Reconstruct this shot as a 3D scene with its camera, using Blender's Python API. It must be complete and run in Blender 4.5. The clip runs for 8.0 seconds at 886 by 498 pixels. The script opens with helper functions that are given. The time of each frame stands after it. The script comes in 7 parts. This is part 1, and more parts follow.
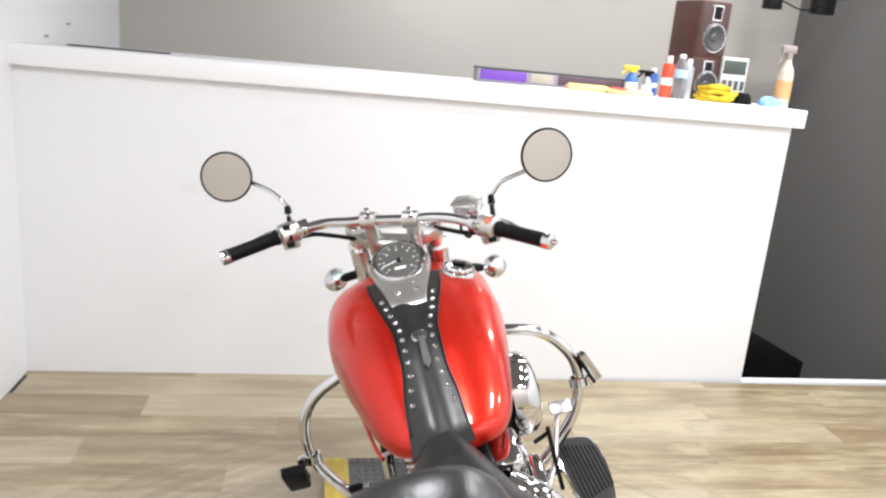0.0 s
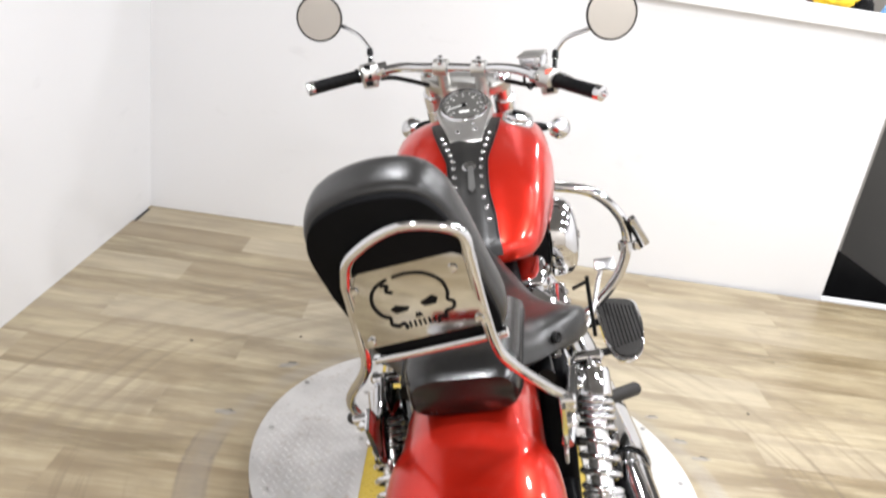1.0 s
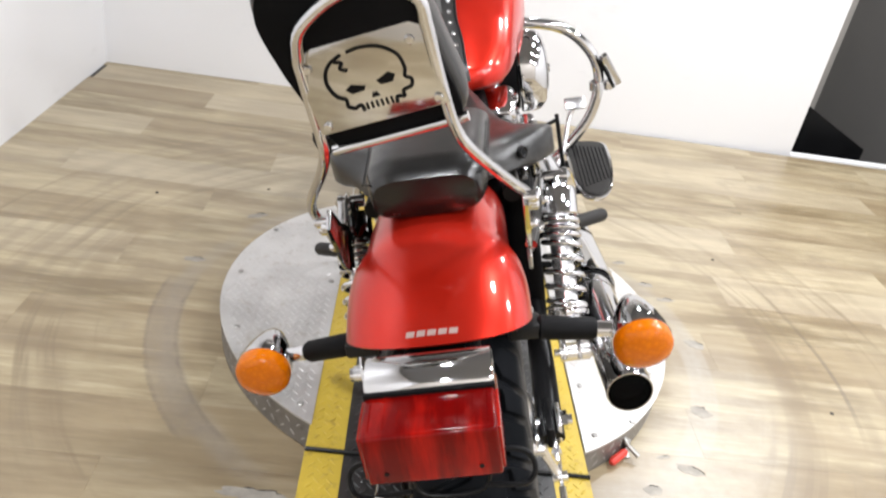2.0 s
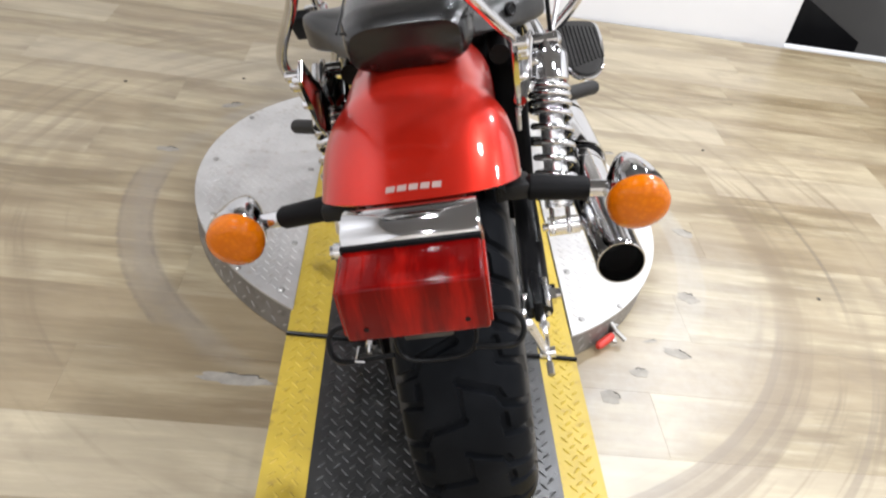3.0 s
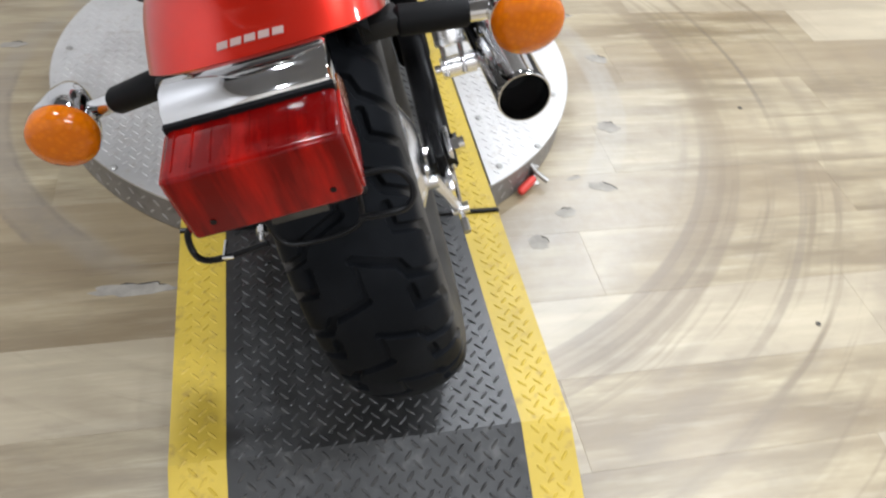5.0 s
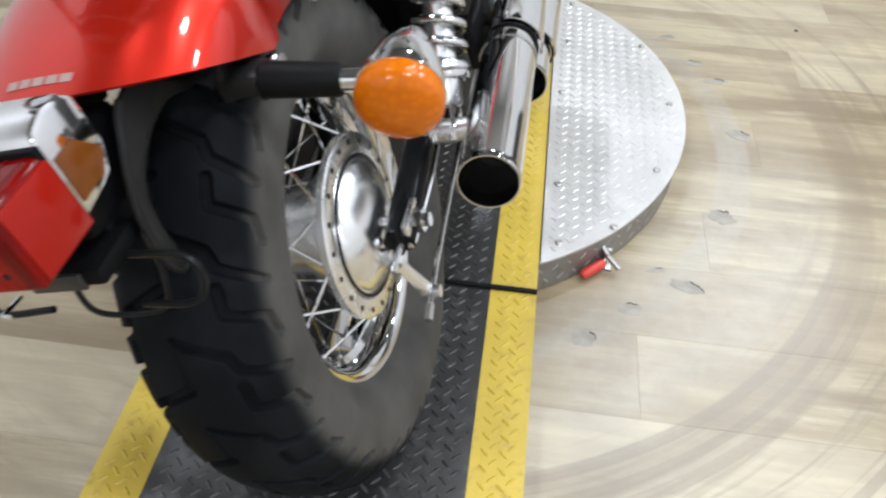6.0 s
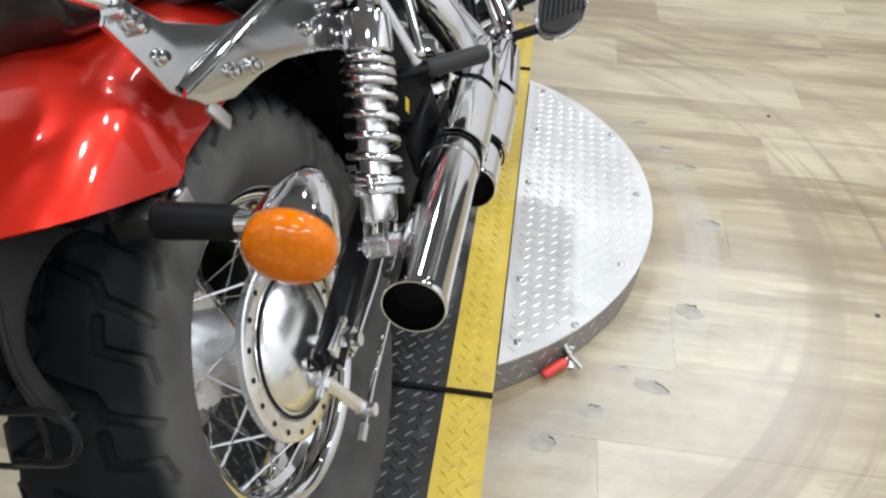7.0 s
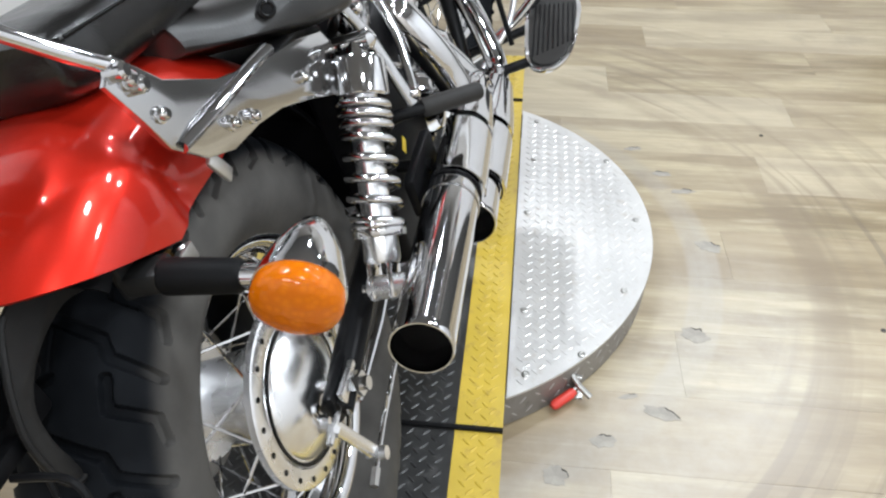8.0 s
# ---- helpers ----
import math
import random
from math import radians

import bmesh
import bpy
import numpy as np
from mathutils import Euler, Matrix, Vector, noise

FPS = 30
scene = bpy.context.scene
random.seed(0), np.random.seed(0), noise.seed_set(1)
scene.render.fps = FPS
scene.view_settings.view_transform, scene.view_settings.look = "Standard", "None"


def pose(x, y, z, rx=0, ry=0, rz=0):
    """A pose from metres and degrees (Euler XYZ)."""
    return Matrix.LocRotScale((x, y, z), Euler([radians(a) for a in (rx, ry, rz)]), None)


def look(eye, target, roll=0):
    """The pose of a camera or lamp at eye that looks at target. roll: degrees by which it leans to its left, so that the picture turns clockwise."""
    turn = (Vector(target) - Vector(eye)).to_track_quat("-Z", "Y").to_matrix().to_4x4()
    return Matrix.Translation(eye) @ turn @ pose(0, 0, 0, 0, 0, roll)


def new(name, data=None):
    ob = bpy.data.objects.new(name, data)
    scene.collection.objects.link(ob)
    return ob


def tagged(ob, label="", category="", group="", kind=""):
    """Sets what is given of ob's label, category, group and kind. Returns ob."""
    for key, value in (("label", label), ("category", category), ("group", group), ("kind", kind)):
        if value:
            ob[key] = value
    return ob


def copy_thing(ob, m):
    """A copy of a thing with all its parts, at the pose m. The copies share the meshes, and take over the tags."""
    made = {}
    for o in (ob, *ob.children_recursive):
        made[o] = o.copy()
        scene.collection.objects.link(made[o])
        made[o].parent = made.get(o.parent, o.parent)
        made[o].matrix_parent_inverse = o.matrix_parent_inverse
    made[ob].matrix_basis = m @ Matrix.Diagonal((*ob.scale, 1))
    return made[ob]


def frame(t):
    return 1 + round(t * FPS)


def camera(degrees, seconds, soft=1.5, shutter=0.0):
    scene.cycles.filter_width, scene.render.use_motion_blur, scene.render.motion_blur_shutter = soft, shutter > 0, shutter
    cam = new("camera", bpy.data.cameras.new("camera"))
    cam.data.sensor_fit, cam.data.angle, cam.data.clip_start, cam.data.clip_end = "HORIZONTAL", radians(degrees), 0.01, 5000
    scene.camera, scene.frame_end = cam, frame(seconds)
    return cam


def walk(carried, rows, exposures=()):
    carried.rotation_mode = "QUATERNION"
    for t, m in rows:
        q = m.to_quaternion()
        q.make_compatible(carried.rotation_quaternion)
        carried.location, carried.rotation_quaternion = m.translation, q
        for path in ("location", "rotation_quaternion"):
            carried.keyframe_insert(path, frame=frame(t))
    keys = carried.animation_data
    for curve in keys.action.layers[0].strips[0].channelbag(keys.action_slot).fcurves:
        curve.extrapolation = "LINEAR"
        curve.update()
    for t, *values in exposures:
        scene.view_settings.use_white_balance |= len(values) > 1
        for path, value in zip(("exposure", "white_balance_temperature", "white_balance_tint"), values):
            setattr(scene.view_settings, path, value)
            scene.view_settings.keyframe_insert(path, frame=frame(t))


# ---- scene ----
cam = camera(60.3, 8.0, soft=2.2, shutter=0.3)
PATH = [
    (0, (-0.377, -0.905, 1.488), (-0.044, 1.004, 0.992), 5.3),
    (0.2, (-0.345, -0.958, 1.475), (-0.091, 0.951, 0.959), 5.98),
    (0.5, (-0.293, -1.045, 1.453), (-0.126, 0.864, 0.881), 7.1),
    (1, (-0.236, -1.137, 1.376), (-0.178, 0.724, 0.644), 8.9),
    (1.3, (-0.22, -1.165, 1.341), (-0.122, 0.659, 0.527), 9.8),
    (1.5, (-0.207, -1.168, 1.32), (-0.088, 0.633, 0.458), 9.7),
    (1.7, (-0.205, -1.167, 1.302), (-0.066, 0.603, 0.382), 9.8),
    (2.8, (-0.193, -1.146, 1.202), (0.025, 0.473, 0.048), 10.5),
    (3, (-0.188, -1.145, 1.187), (0.043, 0.449, 0.002), 11.0),
    (3.5, (-0.169, -1.148, 1.156), (0.094, 0.36, -0.13), 11.3),
    (4, (-0.148, -1.149, 1.133), (0.114, 0.311, -0.208), 10.6),
    (4.5, (-0.141, -1.118, 1.115), (0.139, 0.296, -0.272), 6.4),
    (4.7, (-0.147, -1.095, 1.114), (0.327, 0.204, -0.331), 7.2),
    (5.8, (0.16, -0.943, 1.095), (0.064, 0.49, -0.296), 4.8),
    (6, (0.231, -0.909, 1.085), (0.084, 0.49, -0.336), 2.5),
    (6.5, (0.294, -0.854, 1.099), (0.144, 0.58, -0.288), 4.3),
    (7, (0.306, -0.829, 1.122), (0.132, 0.674, -0.187), 2.2),
    (7.5, (0.312, -0.819, 1.133), (0.157, 0.715, -0.141), 1.1),
    (8, (0.299, -0.823, 1.131), (0.122, 0.729, -0.118), -0.4),
]
EXPOSURES = [(0.0, 0.03, 6350, 10), (1.0, 0.02, 6380, 10), (1.7, 0.02, 6380, 10), (3.0, -0.07, 6220, 10), (4.5, -0.21, 6090, 9), (5.8, -0.35, 5980, 7), (7.0, -0.36, 6000, 6), (8.0, -0.32, 6000, 6)]
walk(cam, [(t, look(eye, target, roll)) for t, eye, target, roll in PATH], EXPOSURES)

# ---- light of the place: a closed showroom lit by ceiling lamps ----
world = bpy.data.worlds.new("room_air")
world.use_nodes = True
world.node_tree.nodes["Background"].inputs[0].default_value = (0.9, 0.93, 1.0, 1)
world.node_tree.nodes["Background"].inputs[1].default_value = 0.05
scene.world = world
CEILING = 2.75
# Lamps out of view, spread to match highlights; back row brightens the south wall.
LAMPS = [(-0.7, -2.9, 1.0), (-0.7, 0.1, 1.05), (0.7, -2.9, 1.0), (0.75, -0.9, 0.62), (0.85, 0.35, 0.8), (1.1, 1.5, 0.66), (1.9, -2.8, 1.15), (1.95, -0.7, 0.9), (2.0, 0.6, 0.85), (2.0, 2.25, 1.25), (0.3, 3.3, 0.6), (1.8, 3.5, 0.25)]
LAMP_WATTS = 30.5
for x, y, share in LAMPS:
    lamp = bpy.data.lights.new("ceiling_light", "AREA")
    lamp.shape, lamp.size = "DISK", 0.2
    lamp.energy, lamp.color = LAMP_WATTS * share, (0.985, 0.985, 1.0)
    new("ceiling_light", lamp).matrix_world = pose(x, y, CEILING - 0.045)

# ---- helpers for meshes ----
V = Vector


def part(name, geo, material, parent=None, label="", sharp=38):
    """Links a bmesh, or (vertices, faces), as one mesh object."""
    me = bpy.data.meshes.new(name)
    if isinstance(geo, tuple):
        me.from_pydata([tuple(v) for v in geo[0]], [], geo[1])
    else:
        bmesh.ops.recalc_face_normals(geo, faces=geo.faces[:])
        geo.to_mesh(me)
        geo.free()
    me.update()
    me.polygons.foreach_set("use_smooth", [True] * len(me.polygons))
    me.set_sharp_from_angle(angle=radians(sharp))
    me.materials.append(material)
    ob = new(name, me)
    if parent:
        ob.parent = parent
    if label:
        ob["label"] = label
    return ob


def thing(name, label, category, m=None, group="", kind=""):
    ob = tagged(new(name), label, category, group, kind)
    if m is not None:
        ob.matrix_world = m
    return ob


def join(*geos):
    vs, fs = [], []
    for v, f in geos:
        n = len(vs)
        vs += list(v)
        fs += [tuple(i + n for i in face) for face in f]
    return vs, fs


def moved(geo, m):
    return [m @ V(v) for v in geo[0]], geo[1]


def mirrored(geo):
    return [(-v[0], v[1], v[2]) for v in geo[0]], [tuple(reversed(f)) for f in geo[1]]


def box(x0, x1, y0, y1, z0, z1, bevel=0.0, seg=2):
    """A box with rounded edges, as (vertices, faces)."""
    bm = bmesh.new()
    bmesh.ops.create_cube(bm, size=1.0)
    for v in bm.verts:
        v.co = V(((x0 + x1) / 2 + v.co.x * (x1 - x0), (y0 + y1) / 2 + v.co.y * (y1 - y0), (z0 + z1) / 2 + v.co.z * (z1 - z0)))
    if bevel:
        bmesh.ops.bevel(bm, geom=bm.edges[:], offset=bevel, segments=seg, affect="EDGES", profile=0.5)
    bm.verts.index_update()
    out = [v.co.copy() for v in bm.verts], [tuple(v.index for v in f.verts) for f in bm.faces]
    bm.free()
    return out


def smooth(points, n=6, closed=False):
    """Catmull-Rom curve through points."""
    p = [V(q) for q in points]
    out, m = [], len(p)
    for i in range(m if closed else m - 1):
        a, b = p[i], p[(i + 1) % m]
        z = p[(i - 1) % m] if closed or i > 0 else a * 2 - b
        c = p[(i + 2) % m] if closed or i < m - 2 else b * 2 - a
        for k in range(n):
            t = k / n
            out.append(0.5 * (2 * a + (b - z) * t + (2 * z - 5 * a + 4 * b - c) * t * t + (3 * a - z - 3 * b + c) * t ** 3))
    if not closed:
        out.append(p[-1])
    return out


def tube(points, radius, seg=12, closed=False, caps=True, flat=1.0):
    """A round bar along points; radius a number or one per point."""
    p = [V(q) for q in points]
    m = len(p)
    rad = radius if isinstance(radius, (list, tuple)) else [radius] * m
    vs, fs = [], []
    up = None
    for i in range(m):
        d = (p[(i + 1) % m] - p[i - 1]) if closed else (p[min(i + 1, m - 1)] - p[max(i - 1, 0)])
        d.normalize()
        if up is None:
            up = d.orthogonal().normalized() if abs(d.x) > 0.9 or abs(d.z) > 0.9 else d.cross(V((0, 0, 1))).normalized()
        up = (up - d * up.dot(d)).normalized()
        side = d.cross(up)
        for k in range(seg):
            a = 2 * math.pi * k / seg
            vs.append(p[i] + (up * math.cos(a) + side * math.sin(a) * flat) * rad[i])
    for i in range(m if closed else m - 1):
        for k in range(seg):
            a, b = i * seg + k, i * seg + (k + 1) % seg
            c, d = ((i + 1) % m) * seg + (k + 1) % seg, ((i + 1) % m) * seg + k
            fs.append((a, b, c, d))
    if caps and not closed:
        fs += [tuple(reversed(range(seg))), tuple((m - 1) * seg + k for k in range(seg))]
    return vs, fs


def lathe(profile, seg=32, m=None, closed=False):
    """Turns (radius, height) pairs about z; m puts it in place."""
    vs, fs, n = [], [], len(profile)
    ids = {}
    for i, (r, h) in enumerate(profile):
        for k in range(seg):
            if r < 1e-6:
                if k == 0:
                    vs.append(V((0, 0, h)))
                ids[i, k] = len(vs) - 1
            else:
                a = 2 * math.pi * k / seg
                ids[i, k] = len(vs)
                vs.append(V((r * math.cos(a), r * math.sin(a), h)))
    for k in range(seg):
        j = (k + 1) % seg
        for i in range(n if closed else n - 1):
            i2 = (i + 1) % n
            f = list(dict.fromkeys((ids[i, k], ids[i, j], ids[i2, j], ids[i2, k])))
            if len(f) > 2:
                fs.append(tuple(f))
    if not closed:
        if profile[0][0] > 1e-6:
            fs.append(tuple(reversed([ids[0, k] for k in range(seg)])))
        if profile[-1][0] > 1e-6:
            fs.append(tuple(ids[n - 1, k] for k in range(seg)))
    return moved((vs, fs), m) if m is not None else (vs, fs)


def aim(at, way, spin=0.0):
    """The pose at a point whose z axis runs along way."""
    return Matrix.Translation(V(at)) @ V(way).to_track_quat("Z", "Y").to_matrix().to_4x4() @ Matrix.Rotation(spin, 4, "Z")


def grid(rows, wrap=False, ends=False):
    """A skin over equal rows of points."""
    n, vs, fs = len(rows[0]), [v for r in rows for v in r], []
    for i in range(len(rows) - 1):
        for k in range(n if wrap else n - 1):
            j = (k + 1) % n
            fs.append((i * n + k, i * n + j, (i + 1) * n + j, (i + 1) * n + k))
    if ends:
        fs += [tuple(reversed(range(n))), tuple((len(rows) - 1) * n + k for k in range(n))]
    return vs, fs


def shell(geo, thick):
    """Gives an open skin a thickness, inwards along its normals."""
    bm = bmesh.new()
    vs = [bm.verts.new(v) for v in geo[0]]
    for f in geo[1]:
        if len(set(f)) > 2:
            bm.faces.new([vs[i] for i in f])
    bmesh.ops.remove_doubles(bm, verts=bm.verts[:], dist=1e-5)
    bmesh.ops.recalc_face_normals(bm, faces=bm.faces[:])
    bmesh.ops.solidify(bm, geom=bm.faces[:], thickness=thick)
    return bm


def slab(outline, m, thick, bevel=0.0):
    """A flat plate: outline in its own plane (x, y), thick along z, at the pose m."""
    bm = bmesh.new()
    f = bm.faces.new([bm.verts.new((x, y, 0)) for x, y in outline])
    r = bmesh.ops.extrude_face_region(bm, geom=[f])
    for v in [g for g in r["geom"] if isinstance(g, bmesh.types.BMVert)]:
        v.co.z += thick
    if bevel:
        flat_edges = [e for e in bm.edges if abs(e.verts[0].co.z - e.verts[1].co.z) < 1e-6]
        bmesh.ops.bevel(bm, geom=flat_edges, offset=bevel, segments=2, affect="EDGES", profile=0.5)
    bm.verts.index_update()
    out = [m @ v.co for v in bm.verts], [tuple(v.index for v in f.verts) for f in bm.faces]
    bm.free()
    return out


def lerp(table, x):
    """Smooth lookup in rows of (x, value): a cubic through the rows that never overshoots."""
    if x <= table[0][0]:
        return table[0][1]
    if x >= table[-1][0]:
        return table[-1][1]
    i = next(k for k in range(len(table) - 1) if x <= table[k + 1][0])

    def rise(k):
        return (table[k + 1][1] - table[k][1]) / (table[k + 1][0] - table[k][0])

    def slope(k):
        if k == 0 or k == len(table) - 1:
            return rise(min(k, len(table) - 2))
        a, b = rise(k - 1), rise(k)
        return 2 * a * b / (a + b) if a * b > 0 else 0.0

    h = table[i + 1][0] - table[i][0]
    t = (x - table[i][0]) / h
    return (2 * t ** 3 - 3 * t * t + 1) * table[i][1] + (t ** 3 - 2 * t * t + t) * h * slope(i) + (3 * t * t - 2 * t ** 3) * table[i + 1][1] + (t ** 3 - t * t) * h * slope(i + 1)


# ---- materials ----
def nodes_of(name):
    mat = bpy.data.materials.new(name)
    mat.use_nodes = True
    return mat, mat.node_tree, mat.node_tree.nodes["Principled BSDF"]


def add(tree, kind, **values):
    n = tree.nodes.new(kind)
    for k, v in values.items():
        n.inputs[k.replace("_", " ")].default_value = v
    return n


def mixed(tree, fac, a, b, how="MIX"):
    """A colour mix; a, b and fac are sockets or values."""
    n = tree.nodes.new("ShaderNodeMix")
    n.data_type, n.blend_type = "RGBA", how
    for s, v in ((n.inputs[0], fac), (n.inputs[6], a), (n.inputs[7], b)):
        if isinstance(v, bpy.types.NodeSocket):
            tree.links.new(v, s)
        else:
            s.default_value = v if isinstance(v, (int, float)) else (*v, 1)
    return n.outputs[2]


def ramp(tree, src, *stops):
    """Maps a value through (place, grey) stops."""
    n = tree.nodes.new("ShaderNodeValToRGB")
    el = n.color_ramp.elements
    while len(el) < len(stops):
        el.new(0.5)
    for e, (p, g) in zip(el, stops):
        e.position = p
        e.color = (g, g, g, 1)
    tree.links.new(src, n.inputs[0])
    return n.outputs[0]


def maths(tree, op, a, b=0.0, c=0.0):
    n = tree.nodes.new("ShaderNodeMath")
    n.operation = op
    for s, v in zip(n.inputs, (a, b, c)):
        if isinstance(v, bpy.types.NodeSocket):
            tree.links.new(v, s)
        else:
            s.default_value = v
    return n.outputs[0]


def noise_of(tree, coords, scale, detail=4.0, rough=0.55, stretch=None):
    n = add(tree, "ShaderNodeTexNoise", Scale=scale, Detail=detail, Roughness=rough)
    if stretch:
        mp = tree.nodes.new("ShaderNodeMapping")
        mp.inputs["Scale"].default_value = stretch
        tree.links.new(coords, mp.inputs[0])
        coords = mp.outputs[0]
    tree.links.new(coords, n.inputs["Vector"])
    return n.outputs[0]


def bumped(tree, bsdf, height, strength, distance):
    b = add(tree, "ShaderNodeBump", Strength=strength, Distance=distance)
    tree.links.new(height, b.inputs["Height"])
    tree.links.new(b.outputs[0], bsdf.inputs["Normal"])


def surface(name, color, rough=0.5, metal=0.0, vary=0.25, scale=6.0, fine=60.0, bump=0.1, size=0.002, coat=0.0, wear=0.12, specular=0.5):
    """A material with large and fine variation in colour, gloss and relief."""
    mat, tree, b = nodes_of(name)
    co = tree.nodes.new("ShaderNodeTexCoord").outputs["Object"]
    big, small = noise_of(tree, co, scale), noise_of(tree, co, fine, 6.0)
    lo, hi = [c * (1 - vary) for c in color], [min(1, c * (1 + vary)) for c in color]
    first = mixed(tree, ramp(tree, big, (0.3, 0), (0.7, 1)), lo, hi)
    tree.links.new(mixed(tree, 0.35, first, mixed(tree, small, lo, hi)), b.inputs["Base Color"])
    tree.links.new(maths(tree, "MULTIPLY_ADD", big, wear, rough - wear / 2), b.inputs["Roughness"])
    b.inputs["Metallic"].default_value = metal
    b.inputs["Coat Weight"].default_value = coat
    b.inputs["Coat Roughness"].default_value = 0.04
    b.inputs["Specular IOR Level"].default_value = specular
    if bump:
        bumped(tree, b, small, bump, size)
    return mat


def lens(name, color, rough=0.12, facets=0.0, gloss=0.3, inner=None):
    """Moulded coloured plastic of a lamp."""
    mat, tree, b = nodes_of(name)
    co = tree.nodes.new("ShaderNodeTexCoord").outputs["Object"]
    b.inputs["Base Color"].default_value = (*color, 1)
    b.inputs["Roughness"].default_value = rough
    b.inputs["Transmission Weight"].default_value = 0.2 if facets else 0.0
    b.inputs["Subsurface Weight"].default_value = 0.06 if facets else 0.0
    b.inputs["Subsurface Radius"].default_value = (0.02, 0.006, 0.002)
    b.inputs["Coat Weight"].default_value = gloss * 0.3
    b.inputs["Specular IOR Level"].default_value = gloss
    if inner:
        wide = ramp(tree, noise_of(tree, co, 1.0, 4, 0.6, (45.0, 10.0, 6.0)), (0.45, 0), (0.7, 1))
        tree.links.new(mixed(tree, wide, color, inner), b.inputs["Base Color"])
    if facets:
        w = add(tree, "ShaderNodeTexVoronoi", Scale=facets)
        tree.links.new(co, w.inputs["Vector"])
        bumped(tree, b, w.outputs["Distance"], 0.16, 0.003)
        # light and dark of the facets is mixed into the colour too
        tree.links.new(mixed(tree, ramp(tree, w.outputs["Distance"], (0.1, 0), (0.6, 1)), [x * 1.06 for x in color], [color[0] * 0.92, color[1] * 0.84, color[2]]), b.inputs["Base Color"])
    return mat


def plastic(name, color, rough=0.4, **k):
    return surface(name, color, rough, 0.0, 0.12, 15, 200, 0.04, **k)


CHROME = surface("chrome", (0.65, 0.65, 0.66), 0.06, 1.0, 0.05, 9, 90, 0.02, 0.001, wear=0.06)
ALLOY = surface("polished_aluminium", (0.83, 0.83, 0.84), 0.27, 1.0, 0.12, 12, 140, 0.08, 0.001)
CAST = surface("satin_cast_aluminium", (0.55, 0.54, 0.515), 0.33, 0.9, 0.12, 14, 160, 0.12, 0.001)
STEEL = surface("dull_steel", (0.42, 0.41, 0.39), 0.42, 1.0, 0.25, 18, 160, 0.15, 0.001)
BLACK = surface("black_enamel", (0.006, 0.006, 0.0065), 0.3, 0.0, 0.3, 10, 80, 0.05, 0.001, specular=0.14)
PLASTIC = surface("black_plastic", (0.005, 0.005, 0.0055), 0.45, 0.0, 0.3, 12, 200, 0.12, 0.001, specular=0.06)
RUBBER = surface("grey_black_rubber", (0.005, 0.005, 0.0053), 0.55, 0.0, 0.3, 10, 220, 0.2, 0.001, specular=0.1)
GROOVED = surface("ribbed_rubber", (0.024, 0.0225, 0.021), 0.6, 0.0, 0.3, 14, 220, 0.2, 0.001, specular=0.22)
BLACKTEXTILE = surface("black_vinyl_back", (0.004, 0.004, 0.0045), 0.7, 0.0, 0.3, 10, 200, 0.15, 0.001, specular=0.06)
GLASSBLACK = surface("gauge_face", (0.085, 0.082, 0.077), 0.3, 0.0, 0.2, 20, 200, 0.0)
WHITEMARK = surface("white_print", (0.75, 0.75, 0.72), 0.5, 0.0, 0.05, 20, 200, 0.0)
SILVERPRINT = surface("pale_transfer", (0.42, 0.3, 0.27), 0.35, 0.1, 0.05, 20, 200, 0.0)
REDSWITCH = surface("orange_red_plastic", (0.75, 0.08, 0.03), 0.4, 0.0, 0.1, 20, 200, 0.02)
AMBER = lens("amber_plastic", (0.68, 0.175, 0.0), 0.14, 150.0, gloss=0.22)
REDLENS = lens("red_plastic", (0.1, 0.0012, 0.001), 0.14, gloss=0.16, inner=(0.3, 0.006, 0.003))


def soft(tree, v, a, b):
    """Rises from 0 at a to 1 at b."""
    n = tree.nodes.new("ShaderNodeMapRange")
    n.interpolation_type = "SMOOTHSTEP"
    tree.links.new(v, n.inputs[0])
    n.inputs[1].default_value, n.inputs[2].default_value = (a, b) if a < b else (b, a)
    n.inputs[3].default_value, n.inputs[4].default_value = (0, 1) if a < b else (1, 0)
    return n.outputs[0]


def leather(name, rough, tone):
    mat, tree, b = nodes_of(name)
    co = tree.nodes.new("ShaderNodeTexCoord").outputs["Object"]
    big, mid = noise_of(tree, co, 7, 5), noise_of(tree, co, 45, 5)
    tree.links.new(mixed(tree, ramp(tree, big, (0.35, 0), (0.7, 1)), [0.004 * tone, 0.0039 * tone, 0.0038 * tone], [0.01 * tone, 0.0094 * tone, 0.0088 * tone]), b.inputs["Base Color"])
    tree.links.new(maths(tree, "MULTIPLY_ADD", mid, 0.16, rough), b.inputs["Roughness"])
    b.inputs["Specular IOR Level"].default_value = 0.5
    v = add(tree, "ShaderNodeTexVoronoi", Scale=420.0)
    tree.links.new(co, v.inputs["Vector"])
    bumped(tree, b, mixed(tree, 0.3, v.outputs["Distance"], mid), 0.18, 0.0012)
    return mat


